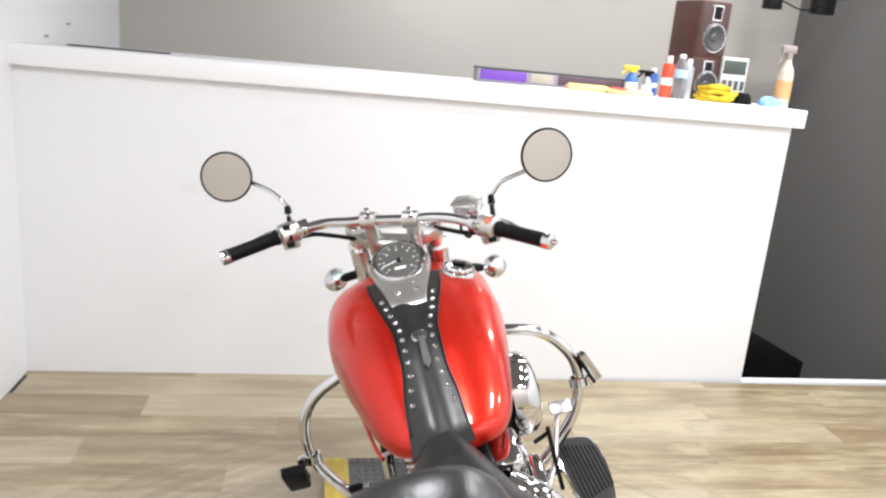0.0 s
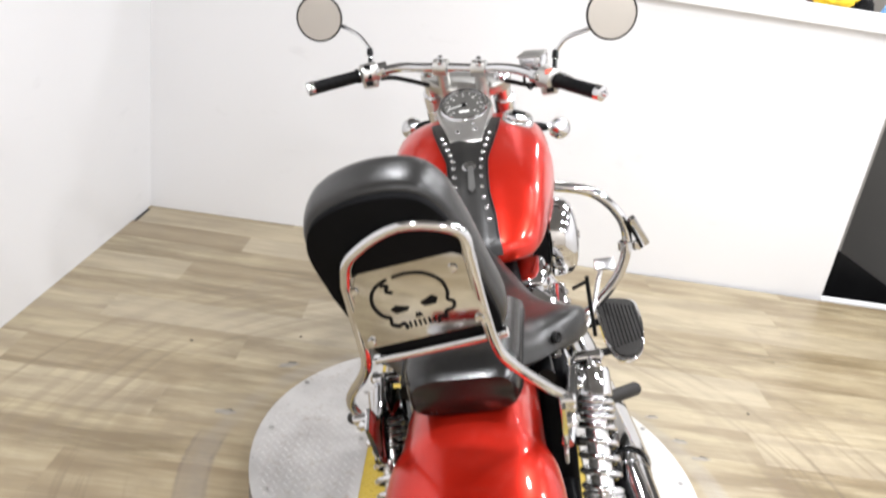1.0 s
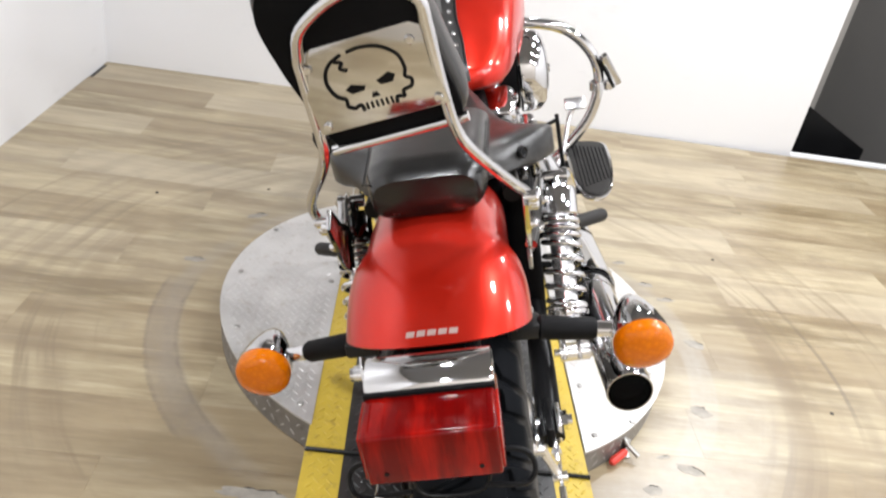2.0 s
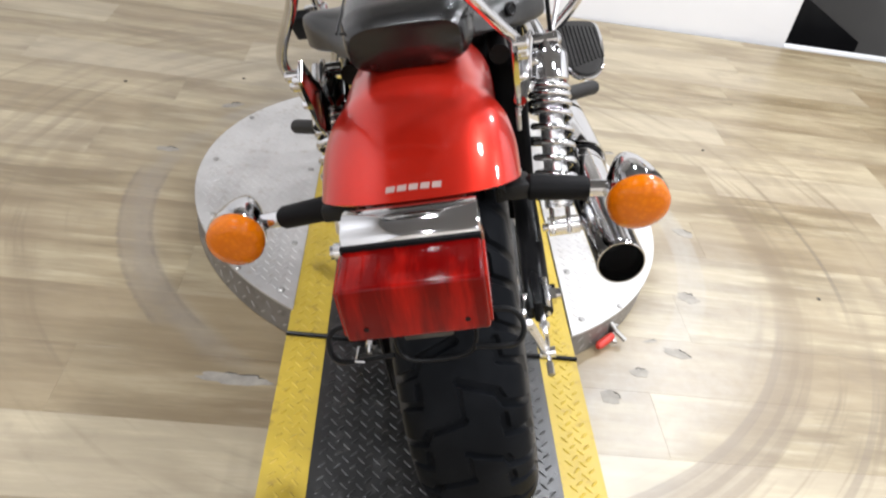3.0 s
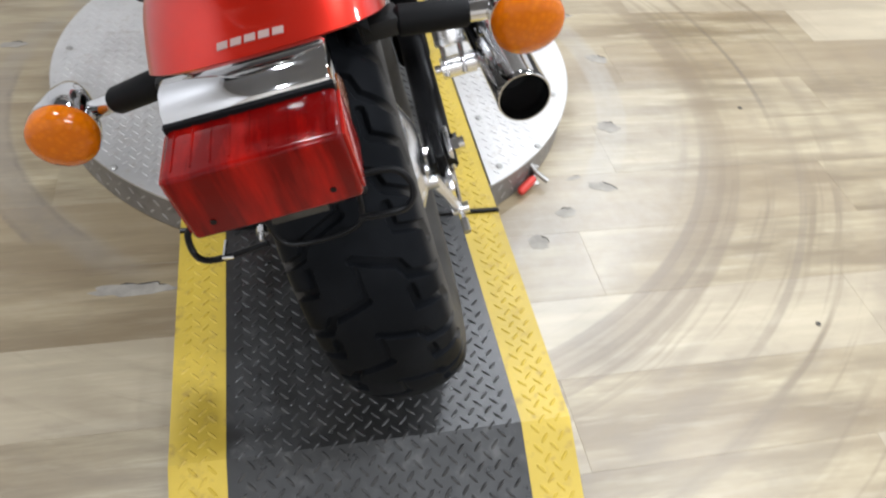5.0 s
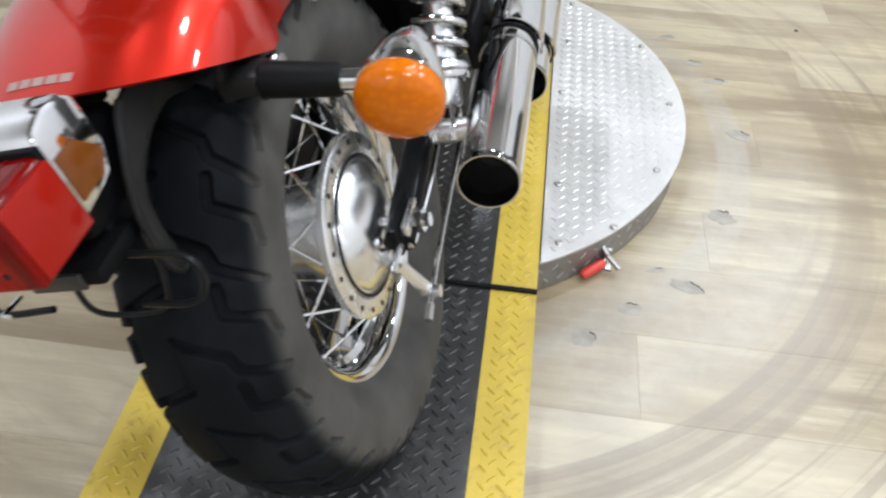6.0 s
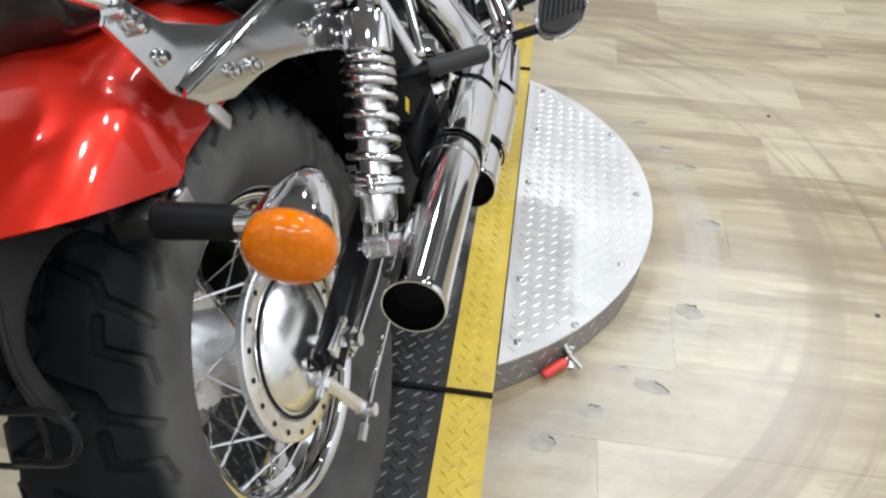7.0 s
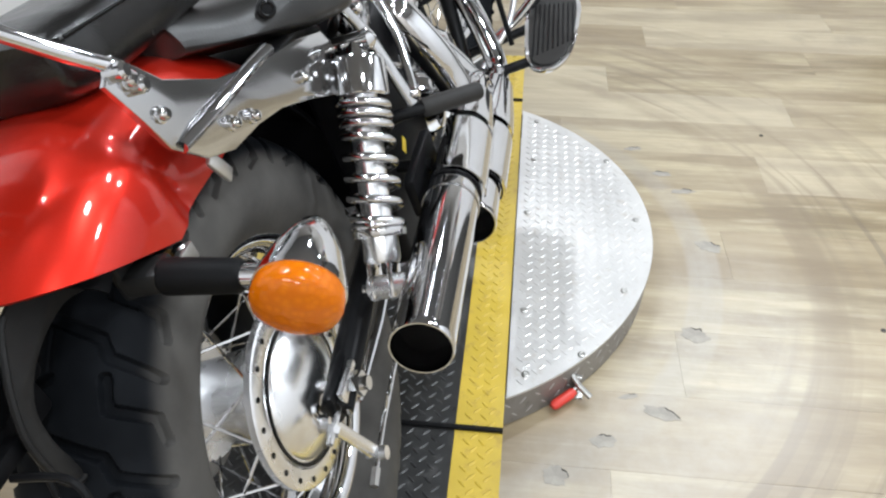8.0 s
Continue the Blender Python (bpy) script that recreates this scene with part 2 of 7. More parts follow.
def candy_red():
    mat, tree, b = nodes_of("candy_red_paint")
    co = tree.nodes.new("ShaderNodeTexCoord").outputs["Object"]
    flake, big = noise_of(tree, co, 900, 2), noise_of(tree, co, 5, 4)
    base = mixed(tree, ramp(tree, big, (0.3, 0), (0.75, 1)), (0.45, 0.009, 0.0045), (0.6, 0.017, 0.007))
    tree.links.new(mixed(tree, maths(tree, "MULTIPLY", flake, 0.25), base, (0.75, 0.06, 0.02)), b.inputs["Base Color"])
    b.inputs["Metallic"].default_value = 0.6
    b.inputs["Roughness"].default_value = 0.3
    b.inputs["Specular IOR Level"].default_value = 0.2
    b.inputs["Coat Weight"].default_value = 0.6
    b.inputs["Coat Roughness"].default_value = 0.04
    return mat


def tyre_rubber():
    mat, tree, b = nodes_of("worn_tyre_rubber")
    co = tree.nodes.new("ShaderNodeTexCoord").outputs["Object"]
    big, small = noise_of(tree, co, 14, 5), noise_of(tree, co, 260, 5)
    dust = ramp(tree, big, (0.4, 0), (0.75, 1))
    c = mixed(tree, maths(tree, "MULTIPLY", dust, 0.5), (0.0062, 0.0069, 0.0082), (0.0175, 0.019, 0.022))
    # the walls of the tyre are a lighter brown-grey than the tread
    sep = tree.nodes.new("ShaderNodeSeparateXYZ")
    tree.links.new(co, sep.inputs[0])
    dy, dz = maths(tree, "SUBTRACT", sep.outputs[1], -0.229), maths(tree, "SUBTRACT", sep.outputs[2], 0.3265)
    r = maths(tree, "SQRT", maths(tree, "ADD", maths(tree, "MULTIPLY", dy, dy), maths(tree, "MULTIPLY", dz, dz)))
    side = soft(tree, r, 0.298, 0.275)
    c = mixed(tree, maths(tree, "MULTIPLY", side, maths(tree, "MULTIPLY_ADD", big, 0.8, 0.3)), c, (0.1, 0.095, 0.088))
    tree.links.new(c, b.inputs["Base Color"])
    tree.links.new(maths(tree, "MULTIPLY_ADD", small, 0.22, 0.42), b.inputs["Roughness"])
    b.inputs["Specular IOR Level"].default_value = 0.025
    bumped(tree, b, small, 0.2, 0.001)
    return mat


# LEATHER's colour is raised to stand for grey sheen; SLEEK keeps the darker tone
LEATHER, SLEEK, RED, TYRE = leather("black_leather", 0.26, 2.2), leather("polished_black_leather", 0.16, 0.8), candy_red(), tyre_rubber()


def wall_paint(name, color, dirt):
    mat, tree, b = nodes_of(name)
    pos = tree.nodes.new("ShaderNodeNewGeometry").outputs["Position"]
    big, roll = noise_of(tree, pos, 1.3, 5), noise_of(tree, pos, 130, 3)
    smear = ramp(tree, noise_of(tree, pos, 3.5, 6, 0.6, (1.0, 1.0, 2.5)), (0.62, 0), (0.8, 1))
    base = mixed(tree, big, [c * 0.96 for c in color], color)
    tree.links.new(mixed(tree, maths(tree, "MULTIPLY", smear, dirt), base, [c * 0.7 for c in color]), b.inputs["Base Color"])
    b.inputs["Roughness"].default_value = 0.55
    bumped(tree, b, roll, 0.08, 0.002)
    return mat


WHITE = wall_paint("white_wall_paint", (0.76, 0.76, 0.77), 0.34)
BEIGE = wall_paint("greige_wall_paint", (0.47, 0.445, 0.407), 0.05)
PALE = wall_paint("beige_wall_paint", (0.56, 0.52, 0.47), 0.05)
# greige paint darkened to stand for the missing light in the stairwell
UNLITGREIGE = wall_paint("unlit_greige_wall_paint", (0.125, 0.121, 0.115), 0.06)
TRIMWHITE = wall_paint("white_gloss_trim", (0.83, 0.83, 0.83), 0.1)
CEILPAINT = wall_paint("grey_ceiling_paint", (0.2, 0.2, 0.2), 0.1)
DARKFLOOR = surface("dark_stair_floor", (0.03, 0.028, 0.026), 0.6, 0, 0.3, 3, 80, 0.1)


def floor_vinyl():
    """Washed oak vinyl: grain along x, a tone for each plank, and rubbed rings round the turntable."""
    mat, tree, b = nodes_of("washed_oak_vinyl")
    geo = tree.nodes.new("ShaderNodeNewGeometry").outputs["Position"]
    info = tree.nodes.new("ShaderNodeObjectInfo").outputs["Random"]
    shift = tree.nodes.new("ShaderNodeVectorMath")
    shift.operation = "MULTIPLY_ADD"
    shift.inputs[1].default_value = (1, 1, 1)
    comb = tree.nodes.new("ShaderNodeCombineXYZ")
    tree.links.new(maths(tree, "MULTIPLY", info, 40.0), comb.inputs[0])
    tree.links.new(maths(tree, "MULTIPLY", info, 13.0), comb.inputs[1])
    tree.links.new(geo, shift.inputs[0])
    tree.links.new(comb.outputs[0], shift.inputs[2])
    co = shift.outputs[0]
    bands = noise_of(tree, co, 1.0, 5, 0.6, (1.5, 10.0, 1.0))
    streak = noise_of(tree, co, 1.0, 8, 0.7, (4.2, 44.0, 1.0))
    fibre = ramp(tree, noise_of(tree, co, 1.0, 6, 0.72, (9.0, 150.0, 1.0)), (0.34, 0.0), (0.68, 1.0))
    cloud = noise_of(tree, geo, 1.0, 5, 0.6, (2.2, 5.0, 1.0))
    c = mixed(tree, ramp(tree, bands, (0.4, 0), (0.58, 1)), (0.188, 0.137, 0.066), (0.452, 0.376, 0.23))
    c = mixed(tree, ramp(tree, streak, (0.36, 0.5), (0.56, 0)), c, (0.19, 0.145, 0.085))
    c = mixed(tree, ramp(tree, streak, (0.52, 0), (0.7, 0.55)), c, (0.54, 0.47, 0.345))
    c = mixed(tree, ramp(tree, cloud, (0.44, 0), (0.64, 0.55)), c, (0.255, 0.188, 0.106))
    c = mixed(tree, maths(tree, "MULTIPLY", fibre, 0.28), c, (0.2, 0.15, 0.085))
    # planks differ in tone: some grey, some honey, some pale
    pick = maths(tree, "FRACT", maths(tree, "MULTIPLY", info, 7.31))
    c = mixed(tree, ramp(tree, pick, (0.55, 0), (0.9, 0.46)), c, (0.53, 0.46, 0.335))
    c = mixed(tree, ramp(tree, pick, (0.08, 0.55), (0.42, 0)), c, (0.235, 0.172, 0.095))
    # rubbed rings, each broken up by its own noise
    sep = tree.nodes.new("ShaderNodeSeparateXYZ")
    tree.links.new(geo, sep.inputs[0])
    dx, dy = sep.outputs[0], maths(tree, "SUBTRACT", sep.outputs[1], 0.6)
    r0 = maths(tree, "SQRT", maths(tree, "ADD", maths(tree, "MULTIPLY", dx, dx), maths(tree, "MULTIPLY", dy, dy)))
    r = maths(tree, "ADD", r0, maths(tree, "MULTIPLY_ADD", noise_of(tree, geo, 2.0, 2), 0.05, -0.025))
    patchy, grit = noise_of(tree, geo, 2.3, 5), noise_of(tree, geo, 30, 5, 0.65)
    for at, wide, amount, lo, tone in ((0.735, 0.042, 0.4, 0.4, (0.3, 0.28, 0.25)), (1.0, 0.046, 0.42, 0.38, (0.17, 0.12, 0.065)), (1.055, 0.02, 0.3, 0.42, (0.17, 0.13, 0.085)), (1.12, 0.02, 0.35, 0.42, (0.17, 0.13, 0.085)), (1.19, 0.03, 0.4, 0.4, (0.17, 0.13, 0.085)), (1.29, 0.025, 0.4, 0.4, (0.17, 0.13, 0.085)), (1.38, 0.04, 0.4, 0.42, (0.17, 0.13, 0.085)), (1.52, 0.03, 0.3, 0.45, (0.17, 0.13, 0.085))):
        off = maths(tree, "ABSOLUTE", maths(tree, "SUBTRACT", r, at))
        band = maths(tree, "MULTIPLY", soft(tree, off, wide, wide * 0.25), ramp(tree, patchy, (lo, 0), (lo + 0.16, 1)))
        band = maths(tree, "MULTIPLY", band, maths(tree, "MULTIPLY_ADD", grit, 0.9, 0.5))
        c = mixed(tree, maths(tree, "MULTIPLY", band, amount * 0.8), c, tone)
    # fine concentric scratches
    polar = tree.nodes.new("ShaderNodeCombineXYZ")
    tree.links.new(maths(tree, "MULTIPLY", r, 34.0), polar.inputs[0])
    tree.links.new(maths(tree, "MULTIPLY", maths(tree, "ARCTAN2", dy, dx), 1.3), polar.inputs[1])
    lines = ramp(tree, noise_of(tree, polar.outputs[0], 1.0, 4, 0.6), (0.54, 0), (0.68, 1))
    zone = maths(tree, "MULTIPLY", maths(tree, "MULTIPLY", soft(tree, r0, 0.82, 0.98), soft(tree, r0, 1.75, 1.35)), ramp(tree, noise_of(tree, geo, 1.6, 4), (0.42, 0.15), (0.6, 1)))
    c = mixed(tree, maths(tree, "MULTIPLY", maths(tree, "MULTIPLY", lines, zone), 0.74), c, (0.17, 0.125, 0.07))
    # one long worn crescent, grey inside with dark rims
    off = maths(tree, "ABSOLUTE", maths(tree, "SUBTRACT", r0, maths(tree, "MULTIPLY_ADD", grit, 0.016, 0.744)))
    along = maths(tree, "MULTIPLY", soft(tree, sep.outputs[1], 0.06, 0.1), maths(tree, "MULTIPLY", soft(tree, sep.outputs[1], 0.72, 0.64), soft(tree, dx, -0.42, -0.5)))
    c = mixed(tree, maths(tree, "MULTIPLY", maths(tree, "MULTIPLY", soft(tree, off, 0.041, 0.03), along), maths(tree, "MULTIPLY", grit, 1.1)), c, (0.22, 0.18, 0.135))
    rim = maths(tree, "MULTIPLY", soft(tree, off, 0.028, 0.037), soft(tree, off, 0.046, 0.039))
    c = mixed(tree, maths(tree, "MULTIPLY", maths(tree, "MULTIPLY", rim, along), maths(tree, "MULTIPLY_ADD", grit, 1.0, -0.12)), c, (0.13, 0.105, 0.085))
    # a broad brown tyre arc and a paler rubbed one on the other side
    tracks = noise_of(tree, polar.outputs[0], 2.2, 4, 0.6)
    for at, half, low, high, amount, tone in ((0.998, 0.043, -0.9, 1.2, 0.78, (0.2, 0.15, 0.095)), (0.742, 0.043, 0.02, 1.1, 0.6, (0.37, 0.345, 0.31)), (0.968, 0.013, -0.9, 0.45, 0.95, (0.15, 0.11, 0.068)), (1.012, 0.01, -0.9, 0.35, 0.9, (0.15, 0.11, 0.068)), (1.044, 0.012, -0.9, 0.45, 0.95, (0.16, 0.115, 0.07)), (1.165, 0.008, 0.2, 1.1, 1.0, (0.11, 0.085, 0.06)), (1.2, 0.01, -0.5, 0.4, 0.8, (0.15, 0.115, 0.08))):
        off = maths(tree, "ABSOLUTE", maths(tree, "SUBTRACT", r0, at))
        arc = maths(tree, "MULTIPLY", soft(tree, off, half, half * 0.72), soft(tree, dx, 0.15, 0.4))
        arc = maths(tree, "MULTIPLY", arc, maths(tree, "MULTIPLY", soft(tree, sep.outputs[1], low, low + 0.3), soft(tree, sep.outputs[1], high, high - 0.5)))
        arc = maths(tree, "MULTIPLY", arc, maths(tree, "ADD", maths(tree, "MULTIPLY", grit, 0.35), maths(tree, "MULTIPLY", tracks, 0.55)))
        c = mixed(tree, maths(tree, "MULTIPLY", arc, amount), c, tone)
    # pale patch between the turntable and the tyre arc: floor sheen put into the colour
    worn = maths(tree, "ADD", r0, maths(tree, "MULTIPLY_ADD", patchy, 0.16, -0.08))
    pale = maths(tree, "MULTIPLY", maths(tree, "MULTIPLY", soft(tree, worn, 0.6, 0.68), soft(tree, worn, 1.02, 0.88)), soft(tree, dx, 0.22, 0.42))
    pale = maths(tree, "MULTIPLY", pale, soft(tree, sep.outputs[1], 0.85, 0.35))
    c = mixed(tree, maths(tree, "MULTIPLY", pale, maths(tree, "MULTIPLY_ADD", grit, 0.36, 0.08)), c, (0.54, 0.51, 0.455))
    grime = ramp(tree, noise_of(tree, geo, 5.0, 6, 0.65), (0.56, 0), (0.8, 0.55))
    c = mixed(tree, grime, c, (0.19, 0.15, 0.105))
    tree.links.new(c, b.inputs["Base Color"])
    tree.links.new(maths(tree, "MULTIPLY_ADD", streak, 0.2, 0.26), b.inputs["Roughness"])
    b.inputs["Specular IOR Level"].default_value = 0.95
    bumped(tree, b, fibre, 0.1, 0.001)
    return mat


def plate_paint(name, color, worn, metal, rough, amount, gloss=0.5):
    """Painted or bare tread plate, rubbed and dirty."""
    mat, tree, b = nodes_of(name)
    geo = tree.nodes.new("ShaderNodeNewGeometry").outputs["Position"]
    big, mid, small = noise_of(tree, geo, 4, 6, 0.6), noise_of(tree, geo, 38, 5, 0.65), noise_of(tree, geo, 400, 4)
    c = mixed(tree, ramp(tree, big, (0.35, 0), (0.7, 1)), color, [x * 0.72 for x in color])
    c = mixed(tree, maths(tree, "MULTIPLY", ramp(tree, mid, (0.55, 0), (0.72, 1)), amount), c, worn)
    tree.links.new(c, b.inputs["Base Color"])
    tree.links.new(maths(tree, "MULTIPLY_ADD", mid, 0.25, rough - 0.12), b.inputs["Roughness"])
    b.inputs["Metallic"].default_value = metal
    b.inputs["Specular IOR Level"].default_value = gloss
    bumped(tree, b, mixed(tree, 0.4, small, mid), 0.25, 0.0015)
    return mat


VINYL = floor_vinyl()
PLATE = plate_paint("bare_tread_plate", (0.72, 0.705, 0.685), (0.42, 0.37, 0.31), 0.55, 0.33, 0.55)
POLISHED = surface("polished_steel_sheet", (0.55, 0.545, 0.53), 0.09, 1.0, 0.1, 9, 120, 0.03, 0.001, wear=0.08)
# ordinary chrome with a darker base colour in place of dark reflections
DIMCHROME = surface("dim_reflection_chrome", (0.52, 0.52, 0.525), 0.1, 1.0, 0.08, 9, 90, 0.02, 0.001, wear=0.06)
# skirt plate is darker than the deck, its raised bars a step paler
SKIRTBAR = plate_paint("paler_tread_bars", (0.42, 0.4, 0.38), (0.2, 0.18, 0.16), 0.5, 0.42, 0.5)
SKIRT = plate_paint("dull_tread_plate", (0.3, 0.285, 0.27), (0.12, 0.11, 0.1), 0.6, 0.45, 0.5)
TREADBLACK = plate_paint("black_tread_plate", (0.022, 0.0218, 0.0216), (0.085, 0.082, 0.077), 0.0, 0.31, 0.6, 0.75)
TREADYELLOW = plate_paint("yellow_tread_plate", (0.62, 0.445, 0.052), (0.3, 0.2, 0.045), 0.0, 0.4, 0.75)

# ---- the room ----
LEFT, RIGHT, BACK, FAR = -1.575, 2.75, -3.6, 4.03


def structure(name, geo, material, label, category="wall"):
    return tagged(part(name, geo, material, sharp=30), label, category, kind="structure")


def set_wall(name, x0, x1, y0, y1, z0, z1, material, label):
    return structure(name, box(x0, x1, y0, y1, z0, z1), material, label)


set_wall("wall_west", LEFT - 0.12, LEFT, BACK, FAR, -1.4, CEILING, WHITE, "smooth white painted side wall of the showroom")
# out of view, made white to throw light back from the right
set_wall("wall_east", RIGHT, RIGHT + 0.12, BACK, 2.43, -0.2, CEILING, WHITE, "unseen side wall, white to bounce light from the right")
# stairwell stretch: the shade is in its darkened paint
set_wall("wall_stairwell", RIGHT, RIGHT + 0.12, 2.43, FAR, -1.4, CEILING, UNLITGREIGE, "greige stairwell wall, its paint darkened for the lack of light")
set_wall("wall_south", LEFT - 0.12, RIGHT + 0.12, BACK - 0.12, BACK, -0.2, CEILING, PALE, "plain dull beige wall behind the turntable")
set_wall("wall_north", LEFT - 0.12, RIGHT + 0.12, FAR, FAR + 0.12, -1.4, CEILING, BEIGE, "greige painted wall beyond the low partition")
# ceiling stays out of view; its grey is picked for dark chrome reflections
structure("ceiling", box(LEFT - 0.12, RIGHT + 0.12, BACK - 0.12, FAR + 0.12, CEILING, CEILING + 0.1), CEILPAINT, "unseen ceiling, dark grey to deepen the chrome's reflections", "ceiling")
structure("floor_lower", box(LEFT, RIGHT, 2.46, FAR, -1.3, -1.2), DARKFLOOR, "dark floor of the stairwell", "floor")

# low partition with a broad cap, turned slightly against the turntable
low = pose(0, 2.401, 0, 0, 0, 0.85)
structure("wall_low", moved(box(LEFT - 0.01, 1.811, 0, 0.12, -1.2, 1.294), low), WHITE, "white painted half-height partition wall")
structure("trim_cap", moved(box(LEFT - 0.01, 1.851, -0.04, 0.5, 1.296, 1.379, 0.004), low), TRIMWHITE, "thick white board capping the partition", "trim")
structure("trim_nosing", moved(box(1.813, RIGHT - 0.002, -0.004, 0.036, -0.03, 0.006, 0.003), low), TRIMWHITE, "white nosing strip at the stair opening", "trim")
set_wall("wall_stair", LEFT, 1.6, 2.9, 2.98, -1.2, 1.29, WHITE, "rear face carrying the broad partition cap")


def ceiling_lamp(x, y):
    m = pose(x, y, CEILING)
    ob = thing("ceiling_lamp", "round white recessed ceiling lamp", "lamp", m, "ceiling lamps")
    part("lamp_ring", lathe([(0.108, -0.001), (0.145, -0.001), (0.145, -0.02), (0.13, -0.03), (0.108, -0.03)], 32, closed=True), TRIMWHITE, ob)
    return ob


first = ceiling_lamp(*LAMPS[0][:2])
for x, y, share in LAMPS[1:]:
    copy_thing(first, pose(x, y, CEILING))

# ---- turntable and ramp ----
TOP, STRIP = 0.083, 0.079
CX, CY, RADIUS = 0.003, 0.6, 0.61
HALF, INNER = 0.305, 0.224


def tread(points, height, z_of, long=0.0235, wide=0.0068):
    """Raised lozenges of tread plate, at (x, y, turn)."""
    vs, fs = [], []
    for x, y, a in points:
        c, s = math.cos(a), math.sin(a)
        n = len(vs)
        for u, w, h in ((-0.5, 0, 0), (-0.2, -0.5, 0), (0.2, -0.5, 0), (0.5, 0, 0), (0.2, 0.5, 0), (-0.2, 0.5, 0), (-0.24, 0, 1), (0.24, 0, 1)):
            px, py = x + u * long * c - w * wide * s, y + u * long * s + w * wide * c
            vs.append((px, py, z_of(px, py) + (height if h else -0.0006)))
        for f in ((0, 1, 6), (1, 2, 7, 6), (2, 3, 7), (3, 4, 7), (4, 5, 6, 7), (5, 0, 6)):
            fs.append(tuple(n + i for i in f))
    return vs, fs


def lattice(x0, x1, y0, y1, pitch):
    """Basket weave turned by 45 degrees: each bar points at the middle of the next."""
    out, q = [], pitch / 2 ** 0.5
    n = int((abs(x0) + abs(x1) + abs(y0) + abs(y1)) / q) + 2
    for i in range(-n, n):
        for j in range(-n, n):
            x, y = (i - j) * q, (i + j) * q
            if x0 <= x <= x1 and y0 <= y <= y1:
                out.append((x, y, radians(45 if (i + j) % 2 else -45)))
    return out


def turntable():
    ob = thing("turntable", "round bare steel tread-plate turntable low on the floor", "turntable", pose(CX, CY, 0))
    n = 96
    for side, name in ((1, "deck_plate"), (-1, "deck_plate")):
        a0 = math.acos(HALF / RADIUS)
        arc = [(RADIUS * math.cos(a) * side, RADIUS * math.sin(a)) for a in [-a0 + 2 * a0 * k / n for k in range(n + 1)]]
        if side < 0:
            arc.reverse()
        deck = part(name, slab(arc, pose(0, 0, TOP - 0.005), 0.005), PLATE, ob, sharp=30)
        pts = [p for p in lattice(-0.61, 0.61, -0.61, 0.61, 0.0192) if math.hypot(p[0], p[1]) < RADIUS - 0.018 and p[0] * side > HALF + 0.012]
        tagged(part("raised_tread", tread(pts, 0.0011, lambda x, y: TOP), PLATE, deck, sharp=10), kind="stuff")
        for x, y in ((0.577, 0.03), (0.533, -0.22), (0.525, 0.28), (0.328, 0.035), (0.33, -0.30), (0.345, 0.47), (0.34, 0.27), (0.337, -0.47), (0.44, -0.41)):
            part("bolt", lathe([(0.0075, TOP), (0.0075, TOP + 0.0025), (0.004, TOP + 0.004), (0, TOP + 0.003)], 10, pose(x * side, y, 0)), STEEL, deck)
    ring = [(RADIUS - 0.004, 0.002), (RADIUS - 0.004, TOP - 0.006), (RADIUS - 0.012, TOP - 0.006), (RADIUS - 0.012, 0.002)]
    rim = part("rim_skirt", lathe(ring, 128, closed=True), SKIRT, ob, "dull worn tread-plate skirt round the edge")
    verts, faces = [], []
    for k in range(118):
        a = 2 * math.pi * k / 118
        for row in (0, 1):
            m = pose(0, 0, 0) @ Matrix.Rotation(a + row * math.pi / 118, 4, "Z") @ Matrix.Translation((RADIUS - 0.0042, 0, 0.022 + row * 0.03)) @ Matrix.Rotation(radians(90), 4, "Y") @ Matrix.Rotation(radians(45 if (k + row) % 2 else -45), 4, "Z")
            one = tread([(0, 0, 0)], 0.0016, lambda x, y: 0)
            faces += [tuple(i + len(verts) for i in f) for f in one[1]]
            verts += list(moved(one, m)[0])
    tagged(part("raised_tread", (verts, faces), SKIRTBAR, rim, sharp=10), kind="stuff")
    return ob


def ramp_height(y):
    """Height of the drive-on strip: flat, and sloping to the floor at both ends."""
    if y < -0.477:
        return max(0.004, STRIP + (y + 0.477) * (STRIP - 0.004) / 0.15)
    if y > 1.5:
        return max(0.004, STRIP - (y - 1.5) * (STRIP - 0.004) / 0.15)
    return STRIP


def strip_piece(ob, name, y0, y1, label):
    """A stretch of the strip: black middle between two yellow edges, tread raised on each."""
    cuts = sorted({y0, y1, *[y for y in (-0.477, 1.5) if y0 < y < y1]})
    for x0, x1, mat, what in ((-INNER, INNER, TREADBLACK, "black_strip"), (-HALF, -INNER, TREADYELLOW, "yellow_edge"), (INNER, HALF, TREADYELLOW, "yellow_edge")):
        vs, fs = [], []
        for y in cuts:
            z = ramp_height(y)
            vs += [(x0, y, z), (x1, y, z), (x1, y, z - 0.0035), (x0, y, z - 0.0035)]
        for i in range(len(cuts) - 1):
            a, b = i * 4, i * 4 + 4
            fs += [(a + k, a + (k + 1) % 4, b + (k + 1) % 4, b + k) for k in range(4)]
        fs += [(3, 2, 1, 0), tuple(len(vs) - 4 + k for k in range(4))]
        base = part(what, (vs, [tuple(reversed(f)) for f in fs]), mat, ob, sharp=20)
        pts = [p for p in lattice(-HALF + 0.003, HALF - 0.003, y0 + 0.006, y1 - 0.006, 0.0192) if x0 + 0.0085 < p[0] < x1 - 0.0085]
        tagged(part("raised_tread", tread(pts, 0.0019, lambda x, y: ramp_height(y)), mat, base, sharp=10), kind="stuff")


